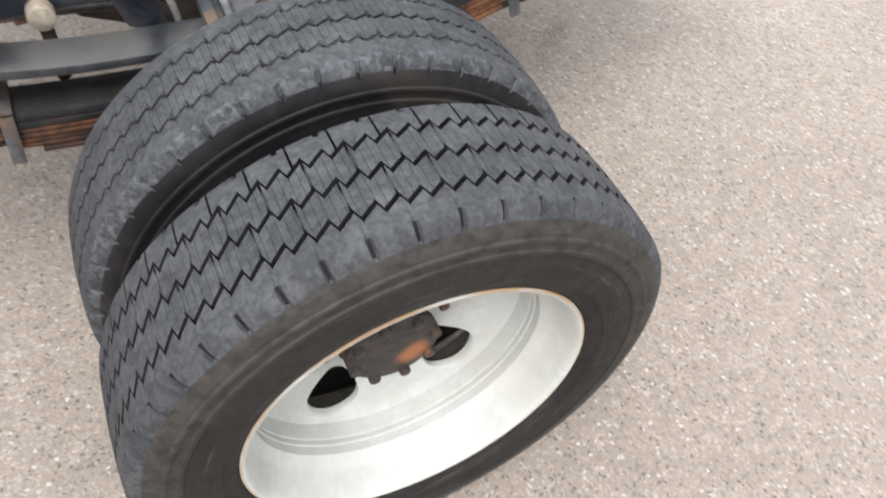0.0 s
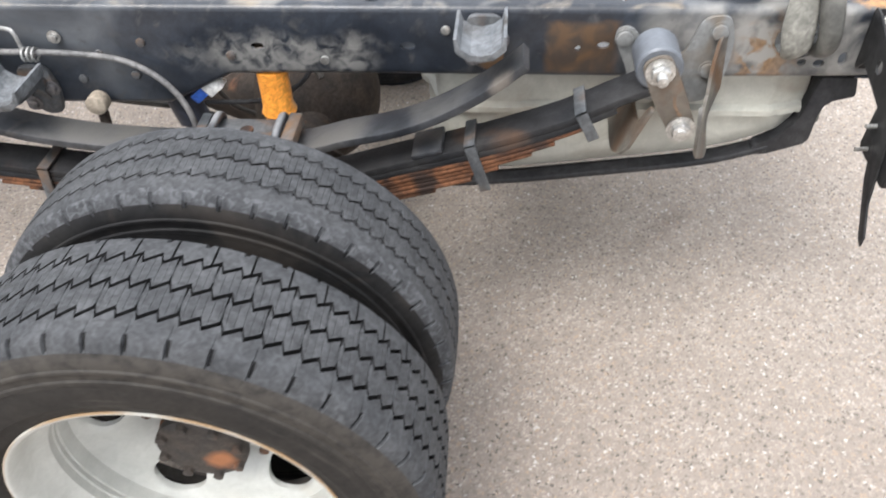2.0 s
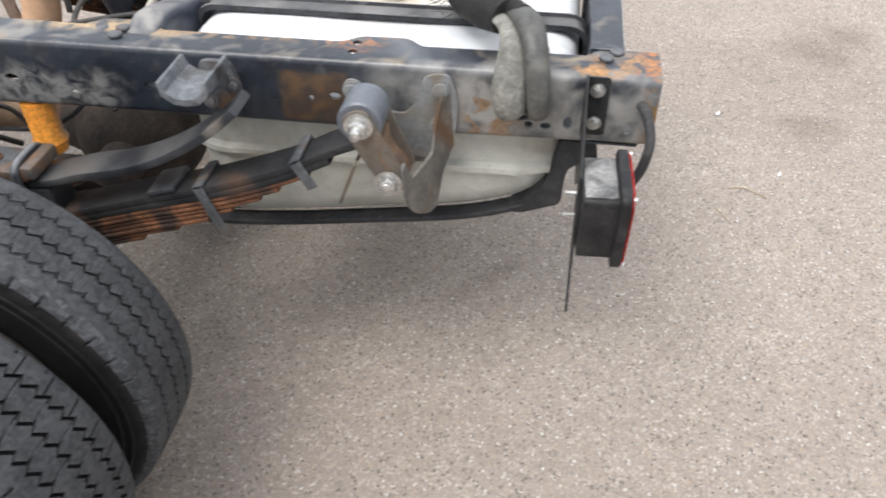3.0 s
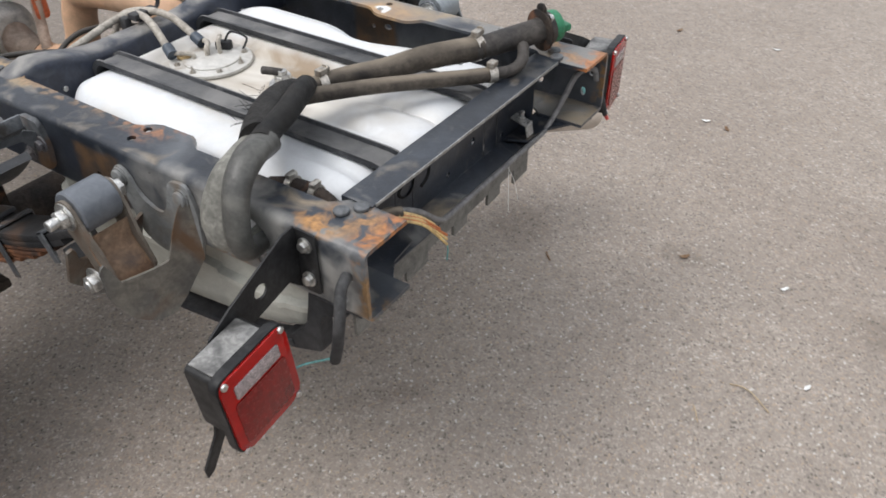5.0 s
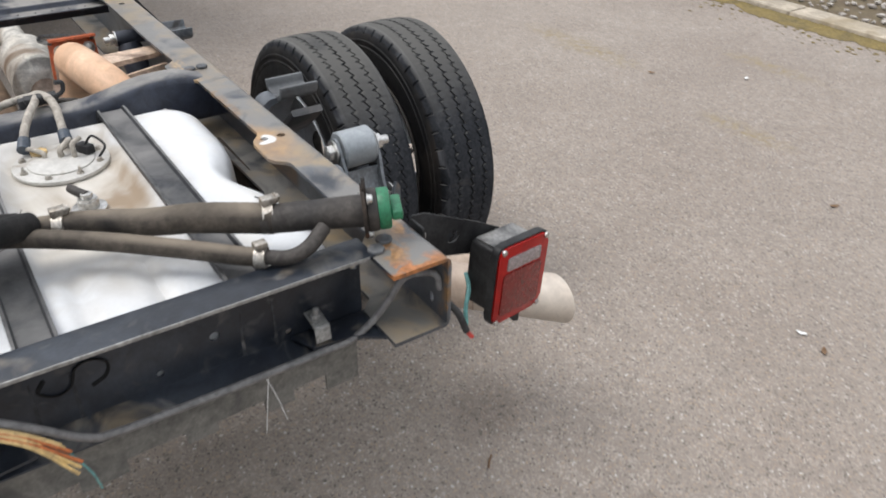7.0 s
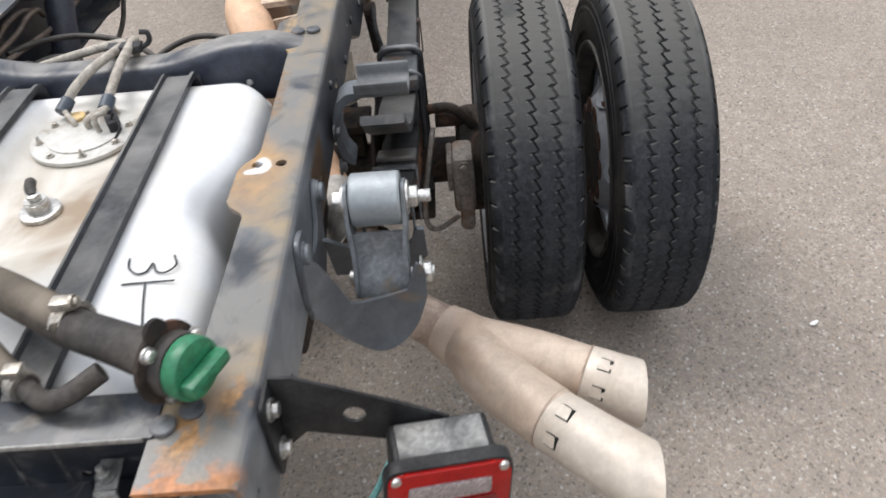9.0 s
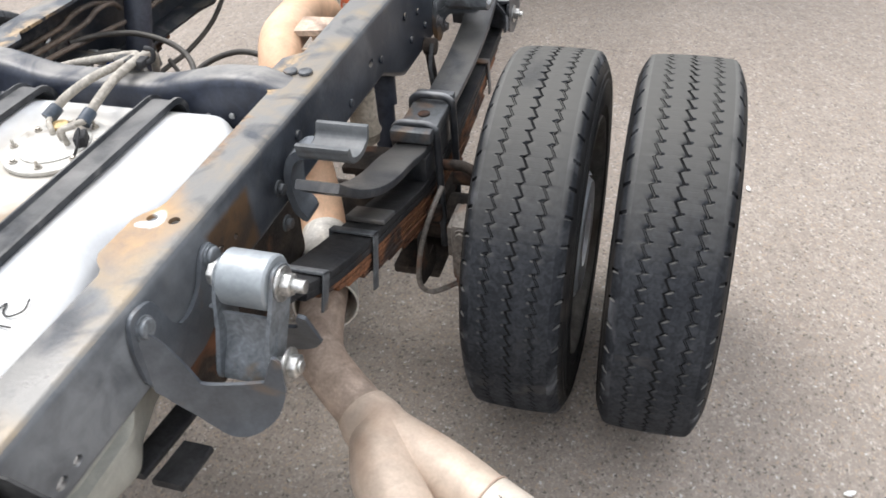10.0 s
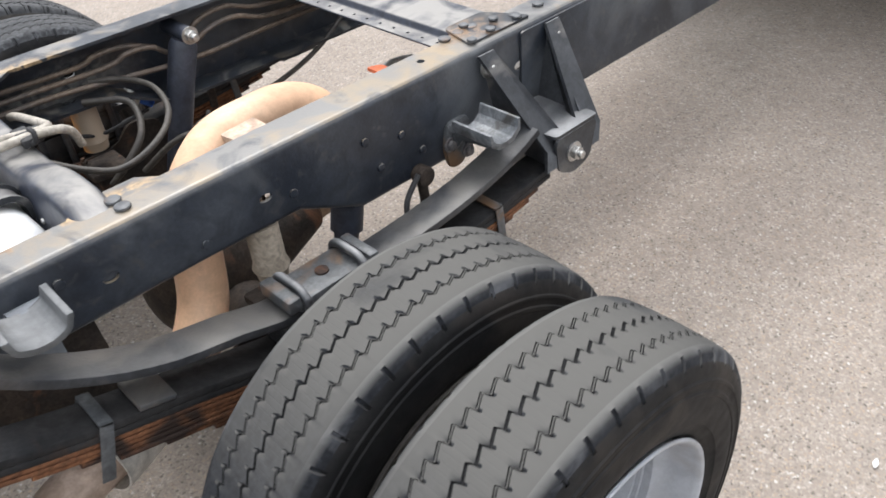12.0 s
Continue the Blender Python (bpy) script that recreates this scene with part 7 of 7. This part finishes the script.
    for p, q in (((0.736, 0.82, 0.404), (0.815, 0.985, 0.388)), ((0.842, 0.747, 0.426), (1.06, 0.985, 0.415))):
        P, Q = Vector(p), Vector(q)
        d = (Q - P).normalized()
        # both tips are sawn off along the truck's side
        own = tube([p, tuple(P + d * 0.004), tuple(P + (Q - P) * 0.3), tuple((P + Q) / 2), q], [0.0505, 0.053, 0.0545, 0.056, 0.058], 32, smooth=False, hollow=0.08)
        bmesh.ops.bisect_plane(own, geom=own.verts[:] + own.edges[:] + own.faces[:], plane_co=(0.8, 0.908, 0.42), plane_no=(0.12, 1, -0.1), clear_outer=True)
        part("tip", own, M["tip"], tail, "bright flared exhaust tip with punched slots")
        part("weld_line", tube([tuple(P - d * 0.0012), tuple(P + d * 0.0012)], 0.0542, 32, smooth=False), M["pipe_rust"], tail, "thin brown weld line")
        up = Vector((0, 0, 1))
        side_v = d.cross(up).normalized()
        top_v = side_v.cross(d).normalized()
        for ang in (0.2, 1.15):
            n = (top_v * math.cos(ang) + side_v * math.sin(ang)).normalized()
            t = d.cross(n)
            m = Matrix((( *t, 0), (*d, 0), (*n, 0), (0, 0, 0, 1))).transposed()
            m.translation = P + d * 0.032 + n * 0.0525
            # a punched tab: three thin slits round a flap that leans in at its free end
            # a dark plate on the pipe's skin stands in for the shade inside the slits
            own = plate([(-0.012, -0.011), (-0.012, 0.012), (0.012, 0.012), (0.012, -0.011)], 0.0012, m)
            part("slot", own, M["groove"], tail)
            own = plate([(-0.0105, -0.012), (0.0108, -0.012), (0.0102, 0.0095), (-0.0098, 0.0055)], 0.0016, m)
            part("slot_flap", own, M["tip"], tail)
    return pipe


M["pipe_tab"] = plain("tan_bracket", (0.55, 0.41, 0.3), (0.46, 0.35, 0.27), 9, 0.6, 0.0, 0.2, stain=(0.16, 0.1, 0.07), stain_at=0.62, stain_scale=9)
M["muffler"] = plain("dull_muffler_steel", (0.66, 0.64, 0.6), (0.56, 0.53, 0.47), 5, 0.55, 0.3, 0.2, stain=(0.2, 0.13, 0.08), stain_at=0.64, stain_scale=5)
M["tip"] = plain("scuffed_bright_tip", (0.56, 0.5, 0.43), (0.5, 0.43, 0.36), 8, 0.45, 0.1, 0.12, fine=0.12, stain=(0.45, 0.36, 0.28), stain_at=0.68, stain_scale=8)
exhaust()


# ---- drive shaft, dampers, stops ----
def driveline():
    bm = tube([(-0.3, 0.02, 0.41), (-0.42, 0.0, 0.43)], [0.045, 0.06], 18, smooth=False)
    bm = tube([(-0.42, 0.0, 0.43), (-2.5, -0.06, 0.6)], 0.05, 22, bm, smooth=False)
    part("drive_shaft", bm, M["shaft"], truck, "dusty tan drive shaft")


M["shaft"] = plain("dusty_tan_shaft", (0.24, 0.17, 0.11), (0.17, 0.11, 0.07), 4, 0.75, 0.1, 0.3, stain=(0.1, 0.06, 0.04), stain_at=0.62, stain_scale=5)
driveline()


def damper(s):
    """A dark shock absorber inside the rail, bolted at its top."""
    top, foot = Vector((-0.262, s * 0.32, 0.795)), Vector((-0.14, s * 0.36, 0.4))
    d = (foot - top).normalized()
    ob = part("shock_absorber", tube([tuple(top + d * 0.015), tuple(top + d * 0.03), tuple(top + d * 0.25)], [0.028, 0.034, 0.034], 20, smooth=False), M["shock"], truck, "dark blue-black shock absorber inside the rail")
    part("damper_rod", tube([tuple(top + d * 0.25), tuple(foot)], 0.026, 16, smooth=False), M["shock"], ob)
    bm = tube([(top.x, s * 0.29, top.z), (top.x, s * 0.4, top.z)], 0.02, 16, smooth=False)
    part("damper_eye", bm, M["shock"], ob)
    part("damper_bolt", bolt_mesh((top.x, s * 0.29, top.z), (0, -s, 0), 0.015, 0.016), M["bolt"], ob)


def bump_stop(s, colour, label):
    c = Vector((0.012, s * 0.378, 0))
    ob = part("bump_stop", tube([(c.x, c.y, 0.7), (c.x, c.y, 0.62), (c.x, c.y, 0.605), (c.x, c.y, 0.595), (c.x, c.y, 0.58)], [0.031, 0.031, 0.036, 0.031, 0.029], 24, smooth=False), colour, truck, label)
    bm = box(c.x - 0.05, c.x + 0.05, c.y - 0.05, c.y + 0.05, 0.515, 0.535, 0.005)
    bm = box(c.x - 0.03, c.x + 0.03, c.y - 0.03, c.y + 0.03, 0.44, 0.52, 0.005, bm)
    bm = bolt_mesh((c.x + 0.035, c.y + s * 0.03, 0.535), (0, 0, 1), 0.009, 0.008, bm=bm)
    part("stop_pad", bm, M["rust_dark"], ob)


for side in (NEAR, FAR):
    damper(side)
bump_stop(NEAR, M["orange_bumper"], "orange cylindrical bump stop under the rail")
bump_stop(FAR, M["grey_damper"], "dusty grey-brown cylindrical bump stop under the rail")


# ---- lines, looms and loose wires ----
def lines():
    # two fuel lines from the sender, over the crossmember and on along the near rail
    run = [((0.405, -0.058, 0.817), (0.365, -0.045, 0.836), (0.31, -0.022, 0.849), (0.255, -0.002, 0.85), (0.208, 0.002, 0.845), (0.182, -0.03, 0.834), (0.186, -0.11, 0.82), (0.19, -0.2, 0.8), (0.185, -0.28, 0.77)),
           ((0.41, 0.02, 0.818), (0.365, 0.024, 0.836), (0.315, 0.028, 0.851), (0.255, 0.026, 0.853), (0.19, 0.014, 0.842), (0.155, 0.002, 0.822), (0.14, -0.015, 0.78))]
    for k, pts in enumerate(run):
        line = part("fuel_line", tube(pts, 0.0085, 12), M["fuel_line"], truck, "tan plastic fuel line over the crossmember")
        p, q = Vector(pts[0]), Vector(pts[1])
        d = (q - p).normalized()
        part("line_fitting", tube([tuple(p - d * 0.006), tuple(p + d * 0.022)], [0.013, 0.012], 14, smooth=False), M["fitting"], line, "dark blue quick-connect fitting")
    bm = box(0.222, 0.25, -0.02, 0.046, 0.84, 0.856, 0.003)
    bm = tube([(0.235, 0.042, 0.845), (0.232, 0.06, 0.855), (0.23, 0.062, 0.872), (0.232, 0.048, 0.876)], 0.005, 8, bm)
    bm = box(0.2, 0.222, -0.03, -0.012, 0.815, 0.845, 0.003, bm)
    part("line_clip", bm, M["cable"], truck, "black plastic line clip")
    # bundle of lines inside the near rail
    # the first two are drawn on past x 0.6 to darken the web holes
    paths = [[(0.92, -0.378, 0.788), (0.6, -0.375, 0.79), (0.25, -0.375, 0.79), (0.0, -0.37, 0.785), (-0.05, -0.36, 0.8), (-0.12, -0.355, 0.8), (-0.2, -0.36, 0.77)],
             [(0.92, -0.37, 0.765), (0.6, -0.368, 0.767), (0.2, -0.365, 0.77), (-0.06, -0.36, 0.765), (-0.12, -0.345, 0.785), (-0.18, -0.345, 0.78), (-0.22, -0.355, 0.75)],
             [(-0.28, -0.36, 0.76), (-0.32, -0.35, 0.8), (-0.4, -0.35, 0.81), (-0.5, -0.355, 0.78), (-0.7, -0.36, 0.77), (-1.2, -0.36, 0.77), (-2.4, -0.36, 0.77)],
             [(-0.28, -0.35, 0.74), (-0.34, -0.34, 0.775), (-0.42, -0.34, 0.78), (-0.52, -0.345, 0.75), (-0.75, -0.35, 0.745), (-1.2, -0.35, 0.745), (-2.4, -0.35, 0.745)],
             [(0.5, -0.36, 0.745), (0.1, -0.36, 0.745), (-0.1, -0.35, 0.73), (-0.3, -0.345, 0.715), (-0.6, -0.35, 0.72), (-1.2, -0.35, 0.72)]]
    for pts in paths:
        part("brake_line", tube(pts, 0.0065, 10), M["brake_line"], truck, "dusty brown line clipped inside the rail")
    cables = [([(-0.02, -0.365, 0.745), (-0.08, -0.33, 0.74), (-0.115, -0.25, 0.735), (-0.1, -0.15, 0.725), (-0.05, -0.07, 0.715), (0.03, -0.01, 0.71), (0.1, 0.01, 0.712), (0.15, -0.03, 0.72), (0.2, -0.1, 0.735)], 0.007),
              [[(0.02, -0.33, 0.72), (-0.06, -0.27, 0.71), (-0.04, -0.19, 0.67), (0.02, -0.17, 0.62), (0.06, -0.2, 0.57)], 0.008],
              [[(0.0, -0.14, 0.6), (-0.05, -0.075, 0.668), (-0.088, -0.035, 0.694), (-0.1, 0.04, 0.715), (-0.085, 0.12, 0.71), (-0.05, 0.2, 0.69)], 0.007],
              [[(-0.8, -0.37, 0.68), (-0.65, -0.33, 0.62), (-0.5, -0.3, 0.59), (-0.36, -0.3, 0.57), (-0.22, -0.31, 0.56), (-0.16, -0.26, 0.5)], 0.007],
              [[(-0.25, -0.28, 0.6), (-0.2, -0.22, 0.57), (-0.16, -0.2, 0.5), (-0.12, -0.18, 0.46)], 0.006]]
    for pts, r in cables:
        part("cable", tube(pts, r, 10), M["cable_brown"], truck, "dusty dark cable sagging over the axle")
    # outside the near rail: sensor lead looping down behind the wheel
    part("cable", tube([(-0.62, -0.43, 0.765), (-0.5, -0.435, 0.762), (-0.36, -0.43, 0.757), (-0.26, -0.425, 0.74), (-0.19, -0.43, 0.7), (-0.15, -0.44, 0.64), (-0.14, -0.45, 0.56)], 0.006, 10), M["cable_grey"], truck, "grey sensor cable clipped to the rail")
    # bent-wire clip with a small coil that holds the sensor lead
    bm = tube([(-0.53, -0.417, 0.805), (-0.46, -0.432, 0.808), (-0.445, -0.437, 0.8), (-0.442, -0.437, 0.77)], 0.004, 8)
    for x in (-0.44, -0.43, -0.42):
        bm = tube([(x, -0.437 + 0.012 * math.cos(a), 0.758 + 0.012 * math.sin(a)) for a in np.linspace(0, 2 * math.pi, 9)], 0.003, 6, bm)
    part("wire_clip", bm, M["zinc"], truck, "bent steel wire clip coiled round the cable")
    for x, z in ((-0.535, 0.805), (-0.515, 0.812), (-0.385, 0.782)):
        part("clip_bolt", bolt_mesh((x, -0.412, z), (0, -1, 0), 0.009), M["bolt"], truck, "small bright bolt on the rail")
    part("cable", tube([(-0.14, -0.38, 0.62), (-0.02, -0.36, 0.615), (0.05, -0.34, 0.64), (0.08, -0.3, 0.67)], 0.005, 10), M["cable"], truck, "thin black cable under the rail")
    bm = box(-0.16, -0.125, -0.395, -0.37, 0.632, 0.654, 0.003, turn=Matrix.Rotation(-0.7, 4, "Y"))
    blue = part("connector", bm, M["blue"], truck, "blue and white cable connector")
    part("connector_tag", box(-0.13, -0.092, -0.398, -0.37, 0.65, 0.68, 0.003, turn=Matrix.Rotation(-0.7, 4, "Y")), M["tag"], blue, "white connector tag")
    part("brake_rod", tube([(-0.32, 0.435, 0.66), (-0.28, 0.44, 0.62), (-0.26, 0.45, 0.57), (-0.2, 0.45, 0.52), (-0.16, 0.46, 0.46)], 0.006, 8), M["cable"], truck, "thin bent brake pipe")
    for s in (NEAR, FAR):
        bm = disc((-0.34, s * 0.425, 0.645), (0, s, 0), 0.021, 0.03, 22, 0.003)
        part("jounce_boss", bm, M["grey_damper"] if s < 0 else M["rust_dark"], truck, "round bolted boss under the rail")
        part("boss_stem", tube([(-0.34, s * 0.42, 0.63), (-0.34, s * 0.43, 0.53)], 0.011, 12, smooth=False), M["rust_dark"], truck, "dark stem under the rail")
    # rear crossmember: cable along the lower lip, cut loom with bare coloured wires
    part("cable", tube([(1.205, 0.396, 0.78), (1.2, 0.393, 0.804), (1.19, 0.376, 0.81), (1.18, 0.346, 0.805), (1.17, 0.326, 0.768), (1.16, 0.299, 0.728), (1.155, 0.262, 0.703), (1.153, 0.2, 0.699), (1.153, 0.1, 0.698), (1.153, 0.0, 0.699), (1.157, -0.1, 0.705), (1.163, -0.14, 0.722), (1.163, -0.2, 0.775), (1.15, -0.25, 0.8), (1.14, -0.3, 0.8), (1.15, -0.36, 0.78)], 0.006, 10), M["cable_grey"], truck, "grey cable along the crossmember's lower lip")
    part("cut_loom", tube([(1.15, -0.36, 0.79), (1.14, -0.31, 0.806), (1.15, -0.27, 0.808), (1.164, -0.245, 0.803)], 0.009, 14), M["hose"], truck, "cut wiring loom with bare coloured wire ends")
    rng = random.Random(3)
    for k in range(8):
        m = M["wire_orange"] if k in (2, 5) else M["wire_yellow"]
        e = Vector((1.174 + 0.003 * k, -0.163 + rng.uniform(-0.012, 0.01), 0.736 - k * 0.0055 + rng.uniform(-0.002, 0.002)))
        mid = Vector((1.17 + 0.0012 * k, -0.205, 0.772 - k * 0.0022))
        part("wire", tube([(1.166, -0.25 - 0.002 * k, 0.806 - k * 0.001), tuple(mid), tuple(e)], 0.0024, 8), m, truck, "bare-ended tan or orange wire")
    part("wire", tube([(1.17, -0.17, 0.73), (1.18, -0.155, 0.7), (1.185, -0.145, 0.675), (1.18, -0.14, 0.64)], 0.0015, 6), M["wire_teal"], truck, "thin teal wire end")
    part("wire", tube([(1.155, 0.12, 0.695), (1.162, 0.11, 0.65), (1.17, 0.1, 0.6)], 0.0006, 6), M["tag"], truck, "thin white thread hanging from the cable")
    part("wire", tube([(1.155, 0.115, 0.695), (1.166, 0.125, 0.66), (1.172, 0.135, 0.61)], 0.0006, 6), M["tag"], truck, "thin white thread hanging from the cable")
    # lamp leads at both rail ends
    part("cable", tube([(1.19, -0.414, 0.8), (1.2, -0.44, 0.795), (1.21, -0.46, 0.76), (1.205, -0.465, 0.71), (1.19, -0.46, 0.665)], 0.009, 12), M["cable"], truck, "cut black lamp lead hanging from the rail's end")
    part("wire", tube([(1.19, -0.46, 0.67), (1.18, -0.475, 0.672), (1.165, -0.5, 0.676), (1.15, -0.53, 0.675)], 0.002, 6), M["wire_teal"], truck, "thin teal wire end")
    part("cable", tube([(1.205, 0.41, 0.75), (1.21, 0.43, 0.72), (1.215, 0.445, 0.68)], 0.006, 10), M["cable"], truck, "cut black lamp lead with red end")
    part("wire", tube([(1.215, 0.445, 0.68), (1.218, 0.455, 0.665)], 0.004, 8, smooth=False), M["wire_red"], truck, "red wire end")
    part("cable", tube([(1.1, 0.525, 0.7), (1.13, 0.51, 0.69), (1.15, 0.49, 0.67), (1.16, 0.485, 0.64)], 0.004, 8), M["wire_teal"], truck, "thin teal lamp lead")


M["tag"] = plain("white_plastic_tag", (0.7, 0.7, 0.68), (0.6, 0.6, 0.58), 20, 0.5, 0.0, 0.0)
lines()


# ---- litter on the asphalt ----
def litter():
    rng = random.Random(12)
    bm = bmesh.new()
    for _ in range(700):
        x, y, r = rng.uniform(-3, 4), rng.uniform(-1.6, 4.4), rng.uniform(0.0015, 0.0038)
        own = bmesh.new()
        bmesh.ops.create_icosphere(own, subdivisions=1, radius=r)
        bmesh.ops.scale(own, vec=(rng.uniform(0.8, 1.8), 1, 0.5), verts=own.verts)
        bmesh.ops.rotate(own, cent=(0, 0, 0), matrix=Matrix.Rotation(rng.random() * 6, 3, "Z"), verts=own.verts)
        bmesh.ops.translate(own, vec=(x, y, r * 0.3), verts=own.verts)
        bm = join(bm, own)
    tagged(part("grit", bm, M["pebble"], None), "pale grit scattered over the asphalt", "grit", kind="stuff")
    for x, y, r, a, m in ((1.11, 1.8, 0.016, 0.4, "tag"), (1.646, 0.942, 0.014, 1.0, "tag"), (0.28, 1.478, 0.014, 2.0, "tag"), (-0.815, 1.29, 0.014, 0.2, "tag"), (1.8, 0.584, 0.013, 1.2, "tag"), (1.156, 2.628, 0.015, 0.3, "tag"), (-0.39, 3.47, 0.02, 1.9, "tag"), (1.347, 0.929, 0.017, 0.8, "dead_leaf"), (1.2, 1.78, 0.018, 2.2, "dead_leaf"), (-0.73, 3.1, 0.02, 0.5, "dead_leaf"), (0.7, 2.6, 0.02, 1.2, "dead_leaf")):
        own = bmesh.new()
        bmesh.ops.create_grid(own, x_segments=4, y_segments=3, size=1)
        for v in own.verts:
            w = 1 - 0.75 * abs(v.co.x) ** 1.5
            v.co = Vector((v.co.x * r, v.co.y * r * 0.45 * w, 0.004 + 0.2 * r * (v.co.x ** 2) + 0.12 * r * abs(v.co.y)))
        bmesh.ops.solidify(own, geom=own.faces[:], thickness=0.0015)
        bmesh.ops.rotate(own, cent=(0, 0, 0), matrix=Matrix.Rotation(a, 3, "Z"), verts=own.verts)
        bmesh.ops.translate(own, vec=(x, y, 0), verts=own.verts)
        leafy = m == "dead_leaf"
        tagged(part("dead_leaf" if leafy else "paper_scrap", own, M[m], None), "small curled brown dead leaf on the asphalt" if leafy else "tiny white scrap lying on the asphalt", "leaf" if leafy else "litter", group="litter on the yard")
    for pts, r in (([(1.63, 0.49, 0.003), (1.66, 0.495, 0.006), (1.69, 0.486, 0.006), (1.742, 0.45, 0.003)], 0.0017), ([(1.575, 0.373, 0.003), (1.585, 0.36, 0.005), (1.605, 0.325, 0.003)], 0.0014),
                   ([(0.978, 0.716, 0.003), (0.99, 0.7, 0.005), (1.006, 0.686, 0.003)], 0.0028), ([(2.2, 2.12, 0.003), (2.22, 2.15, 0.007), (2.25, 2.14, 0.003)], 0.003)):
        dark = r > 0.0025
        tagged(part("twig", tube(pts, r, 6), M["dead_leaf"] if dark else M["straw"], None), "short dark brown twig on the asphalt" if dark else "thin tan stalk lying on the asphalt", "twig", group="litter on the yard")


M["straw"] = plain("dry_straw", (0.42, 0.33, 0.22), (0.34, 0.26, 0.16), 30, 0.7, 0.0, 0.1)
M["dead_leaf"] = plain("dry_brown_leaf", (0.2, 0.12, 0.06), (0.13, 0.075, 0.04), 30, 0.8, 0.0, 0.2)
litter()
